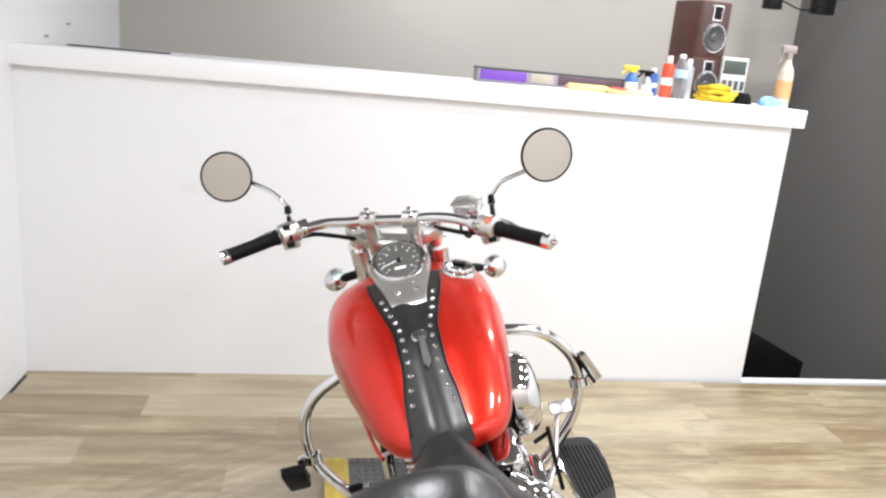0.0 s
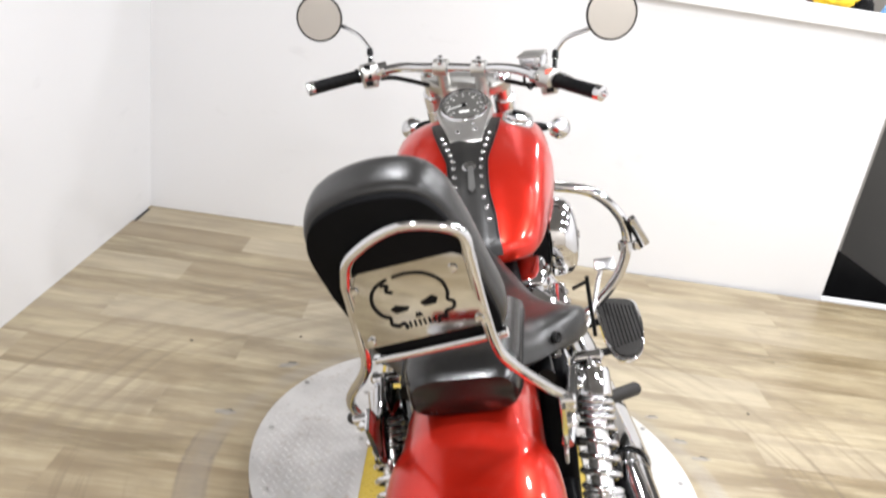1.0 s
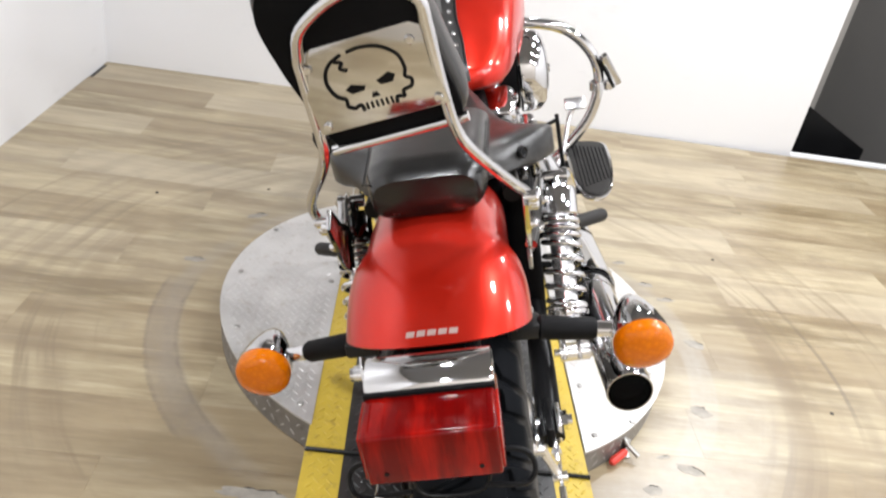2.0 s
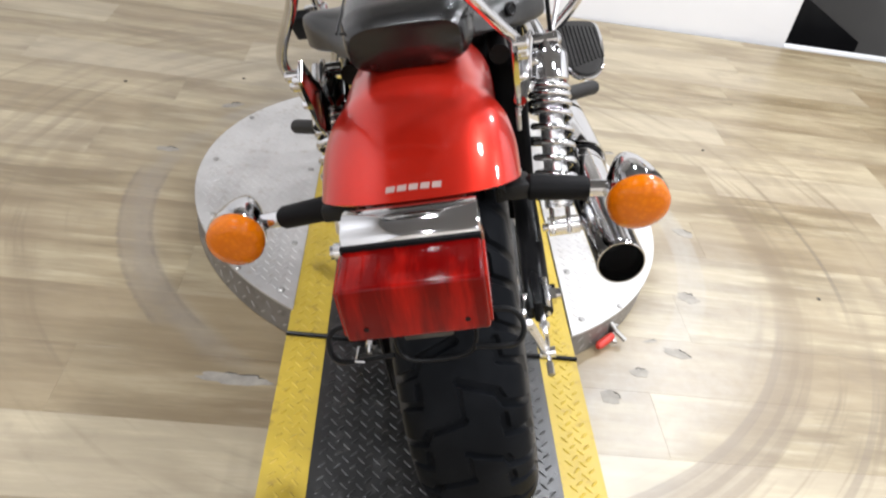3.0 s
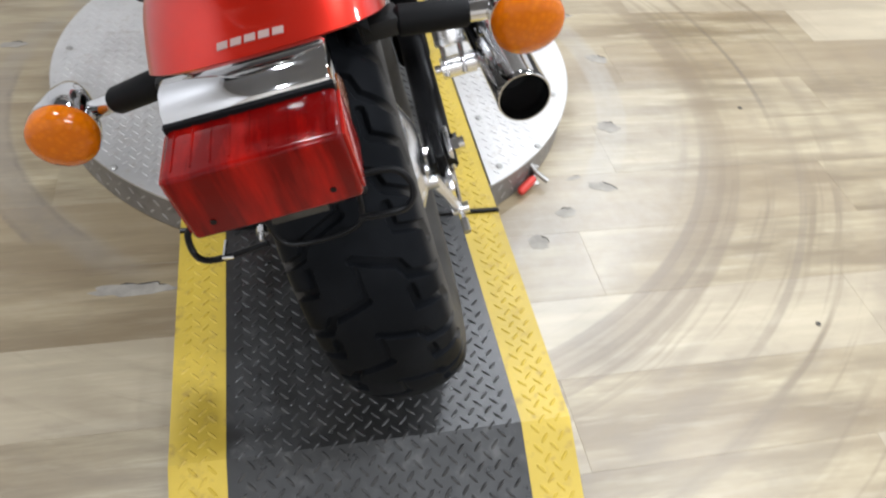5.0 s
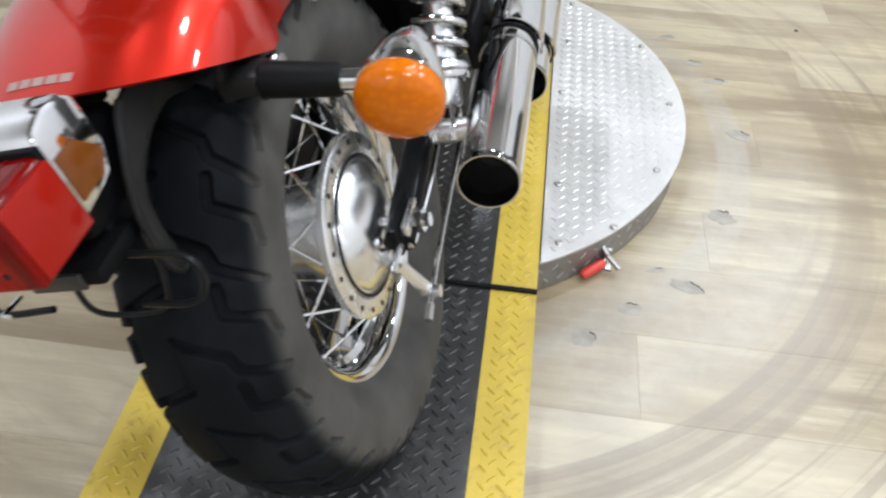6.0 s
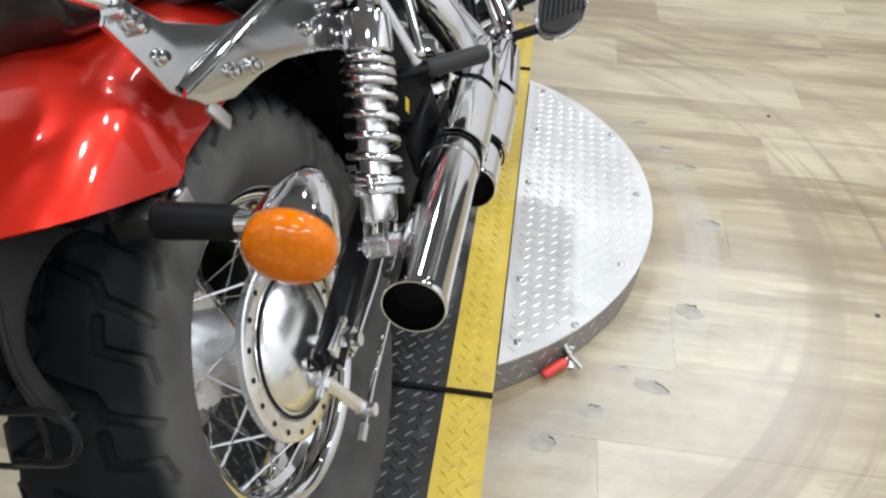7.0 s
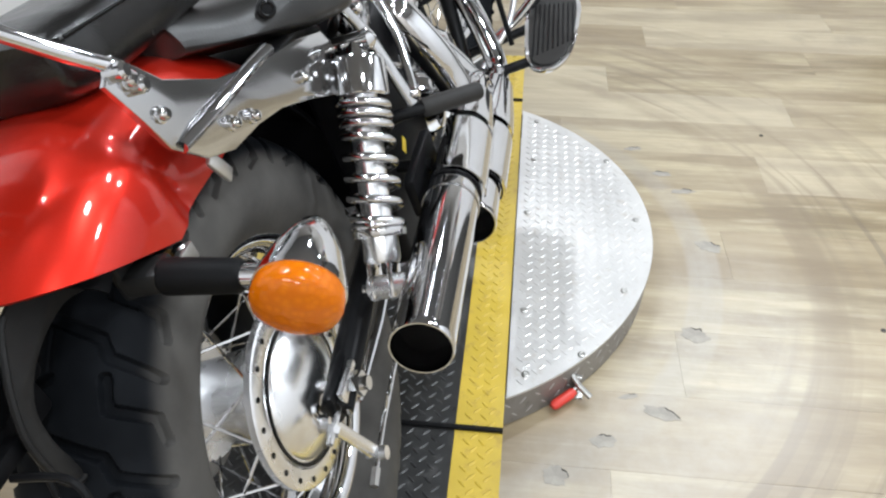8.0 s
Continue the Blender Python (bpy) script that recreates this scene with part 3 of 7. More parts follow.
table = turntable()
strip = thing("turntable_strip", "black tread-plate track with yellow edges across the turntable", "track", pose(0, 0, 0))
strip_piece(strip, "strip", 0.004, 1.19, "")
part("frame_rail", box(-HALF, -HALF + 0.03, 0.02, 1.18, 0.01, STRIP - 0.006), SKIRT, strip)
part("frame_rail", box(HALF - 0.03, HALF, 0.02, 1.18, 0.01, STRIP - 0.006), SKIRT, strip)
for sign, y0, y1, bar_y in ((-1, -0.627, -0.004, 0.0), (1, 1.198, 1.65, 1.194)):
    rampob = thing("loading_ramp", "black and yellow tread-plate loading ramp on the floor", "ramp", pose(0, 0, 0), "loading ramps")
    strip_piece(rampob, "ramp", y0, y1, "")
    lo, hi = (-0.47, -0.02) if sign < 0 else (1.21, 1.49)
    for x in (-HALF, HALF - 0.025):
        part("side_rail", box(x, x + 0.025, lo, hi, 0.0, STRIP - 0.006), SKIRT, rampob)
    part("hinge_bar", tube([(-HALF, bar_y, STRIP + 0.003), (HALF, bar_y, STRIP + 0.003)], 0.0052, 8), BLACK, rampob, "thin black hinge bar across the joint")


def toggle_clamp():
    ob = thing("toggle_clamp", "steel toggle clamp with a red rubber grip at the turntable's edge", "clamp", pose(0.43, 0.165, 0))
    part("base_plate", box(-0.022, 0.022, -0.012, 0.03, 0.0, 0.004, 0.001), STEEL, ob)
    part("arm", tube([(-0.02, 0.03, 0.06), (-0.005, 0.012, 0.05), (0.012, -0.005, 0.032), (0.035, -0.022, 0.02)], 0.006, 8), STEEL, ob)
    part("bracket", join(box(-0.015, -0.011, -0.008, 0.024, 0.003, 0.05, 0.001), box(0.008, 0.012, -0.008, 0.024, 0.003, 0.04, 0.001)), STEEL, ob)
    part("pivot", tube([(-0.018, 0.01, 0.036), (0.018, 0.01, 0.036)], 0.005, 10), STEEL, ob)
    part("lever", tube([(0.012, 0.0, 0.03), (0.0, -0.018, 0.022)], 0.004, 8), STEEL, ob)
    part("grip", tube([(0.004, -0.012, 0.022), (-0.002, -0.018, 0.021), (-0.032, -0.044, 0.016), (-0.036, -0.048, 0.015)], [0.008, 0.0098, 0.0098, 0.006], 14), surface("red_rubber_grip", (0.6, 0.045, 0.03), 0.45, 0, 0.15, 30, 200, 0.1), ob, "red rubber hand grip")


toggle_clamp()

# ---- the motorcycle ----
BIKE = thing("motorcycle", "red cruiser motorcycle leaning on its side stand over the turntable", "motorcycle", pose(0.083, 0, 0.084, 0, -17.0, -1.4))
AXLE, TYRE_R = V((0, -0.229, 0.3265)), 0.3265
ACROSS = Matrix.Rotation(radians(90), 4, "Y")
STAINED = surface("oily_chain_steel", (0.09, 0.085, 0.075), 0.4, 0.9, 0.3, 60, 300, 0.3, 0.002)


def both(name, geo, material, parent, label="", sharp=38):
    part(name, geo, material, parent, label, sharp)
    part(name, mirrored(geo), material, parent, label, sharp)


def tyre_mesh(radius, wide, rim_r, grooves=True, n=1400, m=176):
    """A motorcycle tyre about x with moulded zigzag grooves."""
    half = [(0.55, rim_r), (0.74, rim_r + 0.012), (0.94, rim_r + 0.036), (1.0, rim_r + 0.06), (0.975, radius - 0.05), (0.88, radius - 0.03), (0.7, radius - 0.0155), (0.42, radius - 0.005), (0.0, radius)]
    line = smooth([(x * wide / 2, r, 0) for x, r in half] + [(-x * wide / 2, r, 0) for x, r in reversed(half[:-1])], 6)
    # even steps along the section
    dist = [0.0]
    for a, b in zip(line, line[1:]):
        dist.append(dist[-1] + (b - a).length)
    prof, j = [], 0
    half_way, flat_run = dist[-1] / 2, 0.108
    for k in range(m + 1):
        # fine steps over the tread, coarse ones on the walls
        f = k / m * 2 - 1
        d = half_way + math.copysign(flat_run * abs(f) / 0.84 if abs(f) < 0.84 else flat_run + (half_way - flat_run) * (abs(f) - 0.84) / 0.16, f)
        while j < len(dist) - 2 and dist[j + 1] < d:
            j += 1
        t = (d - dist[j]) / max(1e-9, dist[j + 1] - dist[j])
        prof.append((line[j].lerp(line[j + 1], t), d - dist[-1] / 2))
    pitch = 2 * math.pi * radius / 20
    ways = []
    for side in (1, -1):
        off = 0.0 if side > 0 else pitch * 0.5
        for chain in (((0.0, 0.0), (0.046, 0.02), (0.054, 0.038), (0.1, 0.058)), ((0.051, 0.056), (0.053, 0.083), (0.094, 0.096), (0.102, 0.12))):
            ways += [((side * a[0], a[1] + off), (side * b[0], b[1] + off)) for a, b in zip(chain, chain[1:])]
    s_v = np.array([s for _, s in prof])
    u_v = np.arange(n) * (2 * math.pi * radius / n)
    dmin = np.full((n, len(prof)), 1.0)
    for (s0, u0), (s1, u1) in ways:
        for shift in (-pitch, 0, pitch):
            ds, du = s1 - s0, u1 - u0
            ps, pu = s_v[None, :] - s0, (u_v % pitch)[:, None] - u0 - shift
            t = np.clip((ps * ds + pu * du) / (ds * ds + du * du), 0, 1)
            dmin = np.minimum(dmin, np.hypot(ps - t * ds, pu - t * du))
    depth = 0.0078 * np.clip((0.0062 - dmin) / 0.0019, 0, 1) if grooves else dmin * 0
    # a thin shallow line joins the grooves of the two halves along the middle
    run = (u_v % pitch)[:, None]
    thin = np.hypot(s_v[None, :], np.maximum(0, pitch * 0.5 - run))
    depth = np.maximum(depth, 0.0022 * np.clip((0.0032 - thin) / 0.0014, 0, 1)) if grooves else depth
    vs, fs = [], []
    for i in range(n):
        a = 2 * math.pi * i / n
        ca, sa = math.cos(a), math.sin(a)
        for k, (p, s) in enumerate(prof):
            q = prof[min(k + 1, m)][0] - prof[max(k - 1, 0)][0]
            nx, nr = -q.y, q.x
            l = math.hypot(nx, nr)
            d = depth[i, k] * (1 if nr < 0 else -1) / l
            r = p.y + nr * d
            vs.append((p.x + nx * d, r * ca, r * sa))
        for k in range(m):
            j = ((i + 1) % n) * (m + 1)
            fs.append((i * (m + 1) + k, j + k, j + k + 1, i * (m + 1) + k + 1))
    return vs, fs


def wheel(name, at, radius, wide, rim_r, turn, label, drum, n):
    """A laced wheel: rim > tyre, hub and each spoke."""
    rim_prof = [(rim_r + 0.010, -wide * 0.29), (rim_r + 0.006, -wide * 0.305), (rim_r - 0.004, -wide * 0.295), (rim_r - 0.012, -wide * 0.25), (rim_r - 0.016, -wide * 0.12), (rim_r - 0.024, -wide * 0.08), (rim_r - 0.025, 0)]
    rim_prof += [(r, -h) for r, h in reversed(rim_prof[:-1])]
    rim_prof += [(r + 0.006, h) for r, h in reversed(rim_prof[2:-2])]
    m = turn
    rim = part(name, moved(lathe(rim_prof, 72, closed=True), m @ ACROSS), CHROME, BIKE, label)
    part("tyre", moved(tyre_mesh(radius, wide, rim_r, n=n), m), TYRE, rim, "black rubber tyre with zigzag tread grooves", 25)
    fl = 0.118 if drum else 0.055
    hx = 0.066 if drum else 0.045
    part("hub", moved(join(lathe([(0.0, -hx), (0.05, -hx), (0.052, -hx + 0.012), (0.06, 0.0), (fl - 0.02, hx - 0.016), (fl - 0.004, hx - 0.012), (fl, hx - 0.01), (fl, hx - 0.002), (fl - 0.003, hx), (fl - 0.024, hx), (fl - 0.026, hx - 0.006), (0, hx - 0.006)], 64), lathe([(0.03, -hx), (0.075 if drum else fl, -hx), (0.075 if drum else fl, -hx - 0.006), (0.03, -hx - 0.006)], 48, closed=True)), m @ ACROSS), ALLOY, rim, "polished aluminium drum hub")
    count = 40
    for k in range(count):
        side = 1 if k % 2 else -1
        a = 2 * math.pi * k / count
        swing = radians(38 if (k // 2) % 2 else -38) * (0.8 if drum and side > 0 else 1)
        r0 = (fl - 0.011) if side > 0 else (0.07 if drum else fl - 0.006)
        p0 = V((side * (hx - 0.002 if side > 0 else hx + 0.004), r0 * math.cos(a + swing), r0 * math.sin(a + swing)))
        p1 = V((side * 0.012, (rim_r - 0.022) * math.cos(a), (rim_r - 0.022) * math.sin(a)))
        part("spoke", moved(tube([p0, p0.lerp(p1, 0.9), p0.lerp(p1, 0.91), p1], [0.0019, 0.0019, 0.0032, 0.0032], 6), m), CHROME, rim)
        if drum and side > 0:
            q = V((hx + 0.0004, (fl - 0.011) * math.cos(a), (fl - 0.011) * math.sin(a)))
            part("flange_hole", moved(lathe([(0.0036, 0.0), (0.0036, 0.0006), (0.0, 0.0006)], 8), m @ Matrix.Translation(q) @ ACROSS), BLACK, rim)
    return rim


wheel("rear_wheel", AXLE, TYRE_R, 0.168, 0.192, Matrix.Translation(AXLE + V((0.016, 0, 0))) @ Matrix.Rotation(0.043, 4, "X"), "chrome wire-spoked rear wheel rim", True, 1400)

# brake panel, arm, rod and axle on the right of the hub
panel = part("brake_panel", lathe([(0.092, 0.0), (0.094, 0.004), (0.09, 0.010), (0.083, 0.012), (0.08, 0.017), (0.045, 0.034), (0.03, 0.037), (0.0, 0.037)], 48, Matrix.Translation(AXLE + V((0.071, 0, 0))) @ ACROSS), ALLOY, BIKE, "polished conical brake drum cover")
part("seal_ring", lathe([(0.087, 0.0115), (0.091, 0.0115), (0.091, 0.0135), (0.087, 0.0135)], 48, Matrix.Translation(AXLE + V((0.071, 0, 0))) @ ACROSS, True), BLACK, panel)
part("brake_cam", join(tube([(0.085, -0.262, 0.30), (0.118, -0.262, 0.30)], 0.012, 14), tube([(0.09, -0.262, 0.325), (0.11, -0.262, 0.325)], 0.007, 6), box(0.09, 0.108, -0.272, -0.252, 0.3, 0.33, 0.004)), ALLOY, BIKE)
part("brake_arm", join(tube([(0.112, -0.262, 0.3), (0.124, -0.253, 0.26), (0.136, -0.242, 0.212)], [0.010, 0.008, 0.0095], 10, flat=0.6), tube([(0.126, -0.242, 0.212), (0.152, -0.242, 0.212)], 0.009, 12)), ALLOY, BIKE)
part("brake_rod", tube([(0.14, -0.262, 0.208), (0.142, -0.2, 0.222), (0.15, 0.2, 0.27)], 0.0035, 8), CHROME, BIKE)
part("brake_rod_nut", tube([(0.14, -0.285, 0.203), (0.14, -0.262, 0.208)], 0.006, 6), STEEL, BIKE)
part("axle_nut", join(tube([(0.09, *AXLE.yz), (0.168, *AXLE.yz)], 0.009, 12), tube([(0.146, *AXLE.yz), (0.16, *AXLE.yz)], 0.016, 6)), CHROME, BIKE)
part("torque_arm", tube([(0.112, -0.185, 0.25), (0.118, -0.05, 0.262), (0.12, 0.12, 0.29)], 0.007, 8, flat=0.5), CHROME, BIKE)

# final drive on the left: sprocket, chain runs and guard
part("sprocket", lathe([(0.04, -0.003), (0.098, -0.003), (0.104, -0.002), (0.104, 0.002), (0.098, 0.003), (0.04, 0.003)], 44, Matrix.Translation(AXLE + V((-0.078, 0, 0))) @ ACROSS, True), STEEL, BIKE, "dull steel rear sprocket")
for z in (0.1, -0.098):
    part("chain_run", tube([(-0.078, AXLE.y, AXLE.z + z), (-0.078, 0.32, 0.36 + z * 0.5)], 0.0085, 6, flat=0.7), STAINED, BIKE)
part("chain_guard", box(-0.108, -0.07, -0.31, 0.25, 0.435, 0.462, 0.006), BLACK, BIKE, "black chain guard")
part("chain_guard", box(-0.112, -0.106, -0.33, 0.25, 0.25, 0.46, 0.004), BLACK, BIKE)

# swingarm with its axle plates
for side in (1, -1):
    arm = tube(smooth([(side * 0.128, 0.3, 0.37), (side * 0.132, 0.1, 0.362), (side * 0.133, -0.1, 0.345), (side * 0.132, -0.2, 0.33), (side * 0.132, -0.262, 0.32)], 4), 0.021, 12, flat=0.75)
    sa = part("swingarm", arm, BLACK, BIKE)
    part("axle_plate", join(box(side * 0.13 - 0.008, side * 0.13 + 0.008, -0.27, -0.18, 0.304, 0.347, 0.006)), BLACK, sa)
    part("chain_adjuster", join(box(side * 0.145 - 0.004, side * 0.145 + 0.004, -0.262, -0.205, 0.31, 0.345, 0.002), tube([(side * 0.135, -0.31, 0.318), (side * 0.135, -0.26, 0.322)], 0.004, 8), tube([(side * 0.135, -0.297, 0.319), (side * 0.135, -0.287, 0.32)], 0.008, 6)), ALLOY, sa)


def shock(side):
    """A chrome shock absorber: tight coils under the cap, open ones below, a clevis at the foot."""
    low, high = V((0.185, -0.118, 0.377)), V((0.194, 0.06, 0.612))
    m = aim(low, high - low)
    n = (high - low).length
    body = part("shock_absorber", flip(join(lathe([(0.0, 0.03), (0.021, 0.03), (0.023, 0.034), (0.023, 0.066), (0.0195, 0.07), (0.0195, n - 0.05), (0.0, n - 0.05)], 24, m), tube([low - V((0.02, 0, 0)), low + V((0.03, 0, 0))], 0.016, 14)), side), ALLOY, BIKE, "chrome rear shock absorber")
    part("cap", flip(lathe([(0.0, n - 0.058), (0.0315, n - 0.058), (0.0345, n - 0.055), (0.0345, n - 0.014), (0.032, n - 0.008), (0.014, n - 0.004), (0.012, n + 0.016), (0.0, n + 0.016)], 32, m), side), CHROME, body)
    part("spring_collar", flip(lathe([(0.018, 0.062), (0.032, 0.062), (0.0345, 0.066), (0.0345, 0.0715), (0.031, 0.075), (0.018, 0.075)], 28, m, True), side), CHROME, body)
    for k in range(6):
        part("collar_notch", flip(moved(box(0.0325, 0.0352, -0.004, 0.004, 0.063, 0.071, 0.0008), m @ Matrix.Rotation(k * math.pi / 3, 4, "Z")), side), STEEL, body)
    coil = []
    for k in range(8 * 24 + 13):
        turn = k / 24
        z = n - 0.063 - (turn * 0.0128 if turn < 3 else 3 * 0.0128 + (turn - 3) * 0.0258)
        coil.append(m @ V((0.0305 * math.cos(2 * math.pi * turn), 0.0305 * math.sin(2 * math.pi * turn), max(0.077, z))))
    part("spring", flip(tube(coil, 0.0056, 10), side), CHROME, body, "bright coil spring")
    for dx in (-0.013, 0.013):
        part("clevis_cheek", flip(moved(box(dx - 0.004, dx + 0.004, -0.016, 0.016, -0.014, 0.034, 0.003), m), side), CHROME, body)
    part("mounting_bolt", flip(join(tube([(0.155, *low.yz), (0.222, *low.yz)], 0.007, 10), tube([(0.208, *low.yz), (0.222, *low.yz)], 0.0125, 12)), side), CHROME, body)
    part("top_nut", flip(join(tube([high + V((-0.025, 0.008, 0.012)), high + V((0.02, 0.008, 0.012))], 0.012, 12), lathe([(0.014, 0), (0.014, 0.007), (0.006, 0.013), (0, 0.014)], 12, Matrix.Translation(high + V((0.014, 0.008, 0.012))) @ ACROSS)), side), CHROME, body)
    return body


def flip(geo, side):
    return geo if side > 0 else mirrored(geo)


shock(1)
shock(-1).location.x = 0.018

# ---- rear fender ----
FEND_R = [(-52, 0.418), (-20, 0.42), (0, 0.424), (20, 0.434), (34, 0.438), (42, 0.441)]
FEND_W = [(-52, 0.098), (0, 0.1), (7, 0.103), (13, 0.115), (20, 0.119), (34, 0.118), (42, 0.116)]
FEND_SHOULDER = 0.084


def fender_at(phi, x, r):
    f = radians(phi)
    return AXLE + V((x, -r * math.sin(f), r * math.cos(f)))


def fender_point(phi, v):
    """v from -1 to 1 across the fender, phi degrees behind the top of the wheel: a round crown over upright walls."""
    top, w = lerp(FEND_R, phi), lerp(FEND_W, phi)
    u = abs(v) / 0.76
    if u <= 1:
        a = u * math.pi / 2
        x, r = w * math.sin(a) ** 0.86, top - FEND_SHOULDER + FEND_SHOULDER * max(0.0, math.cos(a)) ** 0.86
    else:
        x, r = w, top - FEND_SHOULDER - (abs(v) - 0.76) / 0.24 * 0.085
    return fender_at(phi, math.copysign(x, v), r)


def crown_at(phi, x):
    """The fender's skin over x, on the crown."""
    w, top = lerp(FEND_W, phi), lerp(FEND_R, phi)
    a = math.asin(min(1.0, abs(x) / w) ** (1 / 0.86))
    return fender_at(phi, x, top - FEND_SHOULDER + FEND_SHOULDER * math.cos(a) ** 0.86)


rows = [[fender_point(phi, k / 30) for k in range(-30, 31)] for phi in [-52 + i * 94 / 90 for i in range(91)]]
skin = bmesh.new()
fv, ff = grid(rows)
fv = [skin.verts.new(v) for v in fv]
for f in ff:
    skin.faces.new([fv[i] for i in f])
# trimmed along the wall's level lower edge and the rising tail
for at, normal in (((0, 0, 0.622), (0, 0, 1)), ((0, -0.309, 0.619), (0, 0.397, 0.918))):
    bmesh.ops.bisect_plane(skin, geom=skin.verts[:] + skin.edges[:] + skin.faces[:], plane_co=at, plane_no=normal, clear_inner=True)
bmesh.ops.recalc_face_normals(skin, faces=skin.faces[:])
bmesh.ops.solidify(skin, geom=skin.faces[:], thickness=0.0035)
fender = part("rear_fender", skin, RED, BIKE, "glossy candy red steel rear fender", 50)
# a row of pale bars near the lower edge
for k in range(5):
    quad = []
    for a, b in ((-1, -1), (1, -1), (1, 1), (-1, 1)):
        q = crown_at(31.8 - b * 0.46, (k - 2) * 0.0126 + a * 0.0049 + b * 0.0006)
        quad.append(q + (q - AXLE).normalized() * 0.0009)
    part("lettering_bar", (quad + [q - (q - AXLE).normalized() * 0.0016 for q in quad], [(0, 1, 2, 3), (7, 6, 5, 4), (0, 4, 5, 1), (1, 5, 6, 2), (2, 6, 7, 3), (3, 7, 4, 0)]), SILVERPRINT, fender, sharp=20)
# black inner guard under the red skin
rows = [[AXLE + V((math.copysign(0.098 * math.sin(abs(v) * math.pi / 2) ** 0.75, v), -(0.355 + 0.035 * math.cos(v * math.pi / 2)) * math.sin(radians(p)), (0.355 + 0.035 * math.cos(v * math.pi / 2)) * math.cos(radians(p)))) for v in [k / 8 for k in range(-8, 9)]] for p in range(-75, 30, 4)]
part("inner_guard", shell(grid(rows), 0.003), PLASTIC, BIKE, "black plastic inner mudguard", 50)
for side in (1, -1):
    part("fender_tab", flip(box(0.112, 0.122, -0.352, -0.31, 0.598, 0.616, 0.002), side), STEEL, fender)
    part("fender_tab", flip(moved(box(-0.003, 0.003, -0.008, 0.008, -0.034, 0.004, 0.002), Matrix.Translation((0.128, -0.232, 0.652)) @ Matrix.Rotation(radians(30), 4, "X")), side), CAST, fender, "pale bent fender tab")

# fender struts, with ribs and bolts
STRUT = [(-0.312, 0.77), (-0.292, 0.725), (-0.278, 0.692), (-0.239, 0.657), (-0.201, 0.642), (-0.15, 0.64), (-0.103, 0.632), (-0.04, 0.608), (0.011, 0.585), (0.034, 0.583), (0.048, 0.605), (0.045, 0.636), (0.03, 0.66), (-0.027, 0.676), (-0.1, 0.686), (-0.176, 0.707), (-0.242, 0.742), (-0.285, 0.785)]
for side in (1, -1):
    m = Matrix(((0, 0, 1, 0.124), (1, 0, 0, 0), (0, 1, 0, 0), (0, 0, 0, 1)))
    sheet = slab(STRUT, m, 0.007, 0.0015)
    flared = [V((v[0] + 0.15 * max(0.0, v[1] + 0.25), v[1], v[2])) for v in sheet[0]], sheet[1]
    st = part("fender_strut", flip(flared, side), DIMCHROME, BIKE, "chrome fender strut, darkened for its reflections")
    part("rib", flip(tube(smooth([(0.13, -0.266, 0.686), (0.142, -0.2, 0.689), (0.15, -0.13, 0.692), (0.156, -0.084, 0.692)], 4), 0.0085, 10, flat=0.8), side), CHROME, st)
    for y, z in ((-0.288, 0.762), (-0.272, 0.722), (-0.19, 0.665), (-0.158, 0.654), (-0.048, 0.64)):
        part("bolt", flip(lathe([(0.0, -0.002), (0.0082, -0.002), (0.0082, 0.003), (0.0058, 0.0035), (0.0058, 0.0085), (0.004, 0.011), (0, 0.0112)], 12, Matrix.Translation((0.131 + 0.15 * max(0.0, y + 0.25), y, z)) @ ACROSS), side), CHROME, st)

# ---- sissy bar, plate and pad ----
right = smooth([(0.134, -0.282, 0.762), (0.13, -0.292, 0.778), (0.112, -0.318, 0.808), (0.072, -0.365, 0.875), (0.057, -0.378, 0.912), (0.05, -0.395, 0.97), (0.046, -0.412, 1.03)], 5)
left = smooth([(-0.134, -0.24, 0.69), (-0.15, -0.225, 0.72), (-0.162, -0.235, 0.76), (-0.148, -0.27, 0.8), (-0.112, -0.33, 0.86), (-0.096, -0.362, 0.9), (-0.094, -0.38, 0.96), (-0.092, -0.4, 1.012)], 5)
crown = smooth([(0.046, -0.412, 1.03), (0.038, -0.422, 1.066), (-0.02, -0.428, 1.08), (-0.076, -0.418, 1.05), (-0.092, -0.4, 1.012)], 5)
bar = part("sissy_bar", tube([*right, *crown[1:-1], *reversed(left)], 0.0068, 12), CHROME, BIKE, "bent chrome passenger backrest bar")
bolts = ((0.132, -0.296, 0.774), (0.132, -0.282, 0.755))
for x, y, z in bolts + tuple((-x - 0.008, y + 0.02, z - 0.01) for x, y, z in bolts):
    part("bolt", lathe([(0.0, -0.006), (0.008, -0.006), (0.008, 0.01), (0.005, 0.013), (0, 0.013)], 10, Matrix.Translation((x, y, z)) @ (ACROSS if x > 0 else ACROSS.inverted())), CHROME, bar)

# frame of the plate: its own axes lie in the reclined plane of the bar
P0 = V((-0.021, -0.383, 0.975))
PX = V((0.135, -0.014, 0.021)).normalized()
PZ = (V((0.0, -0.395, 1.05)) - V((-0.012, -0.335, 0.9))).normalized()
PY = PX.cross(PZ).normalized()
PZ = PY.cross(PX) * -1
PLANE = Matrix.Translation(P0 - V((0, 0.004, 0))) @ Matrix((PX, PX.cross(PY) * -1 if PX.cross(PY).z < 0 else PX.cross(PY), PY)).transposed().to_4x4()
BACKW = PLANE.to_3x3() @ V((0, 0, 1))
if BACKW.y > 0:
    PLANE = PLANE @ Matrix.Diagonal((1, 1, -1, 1))
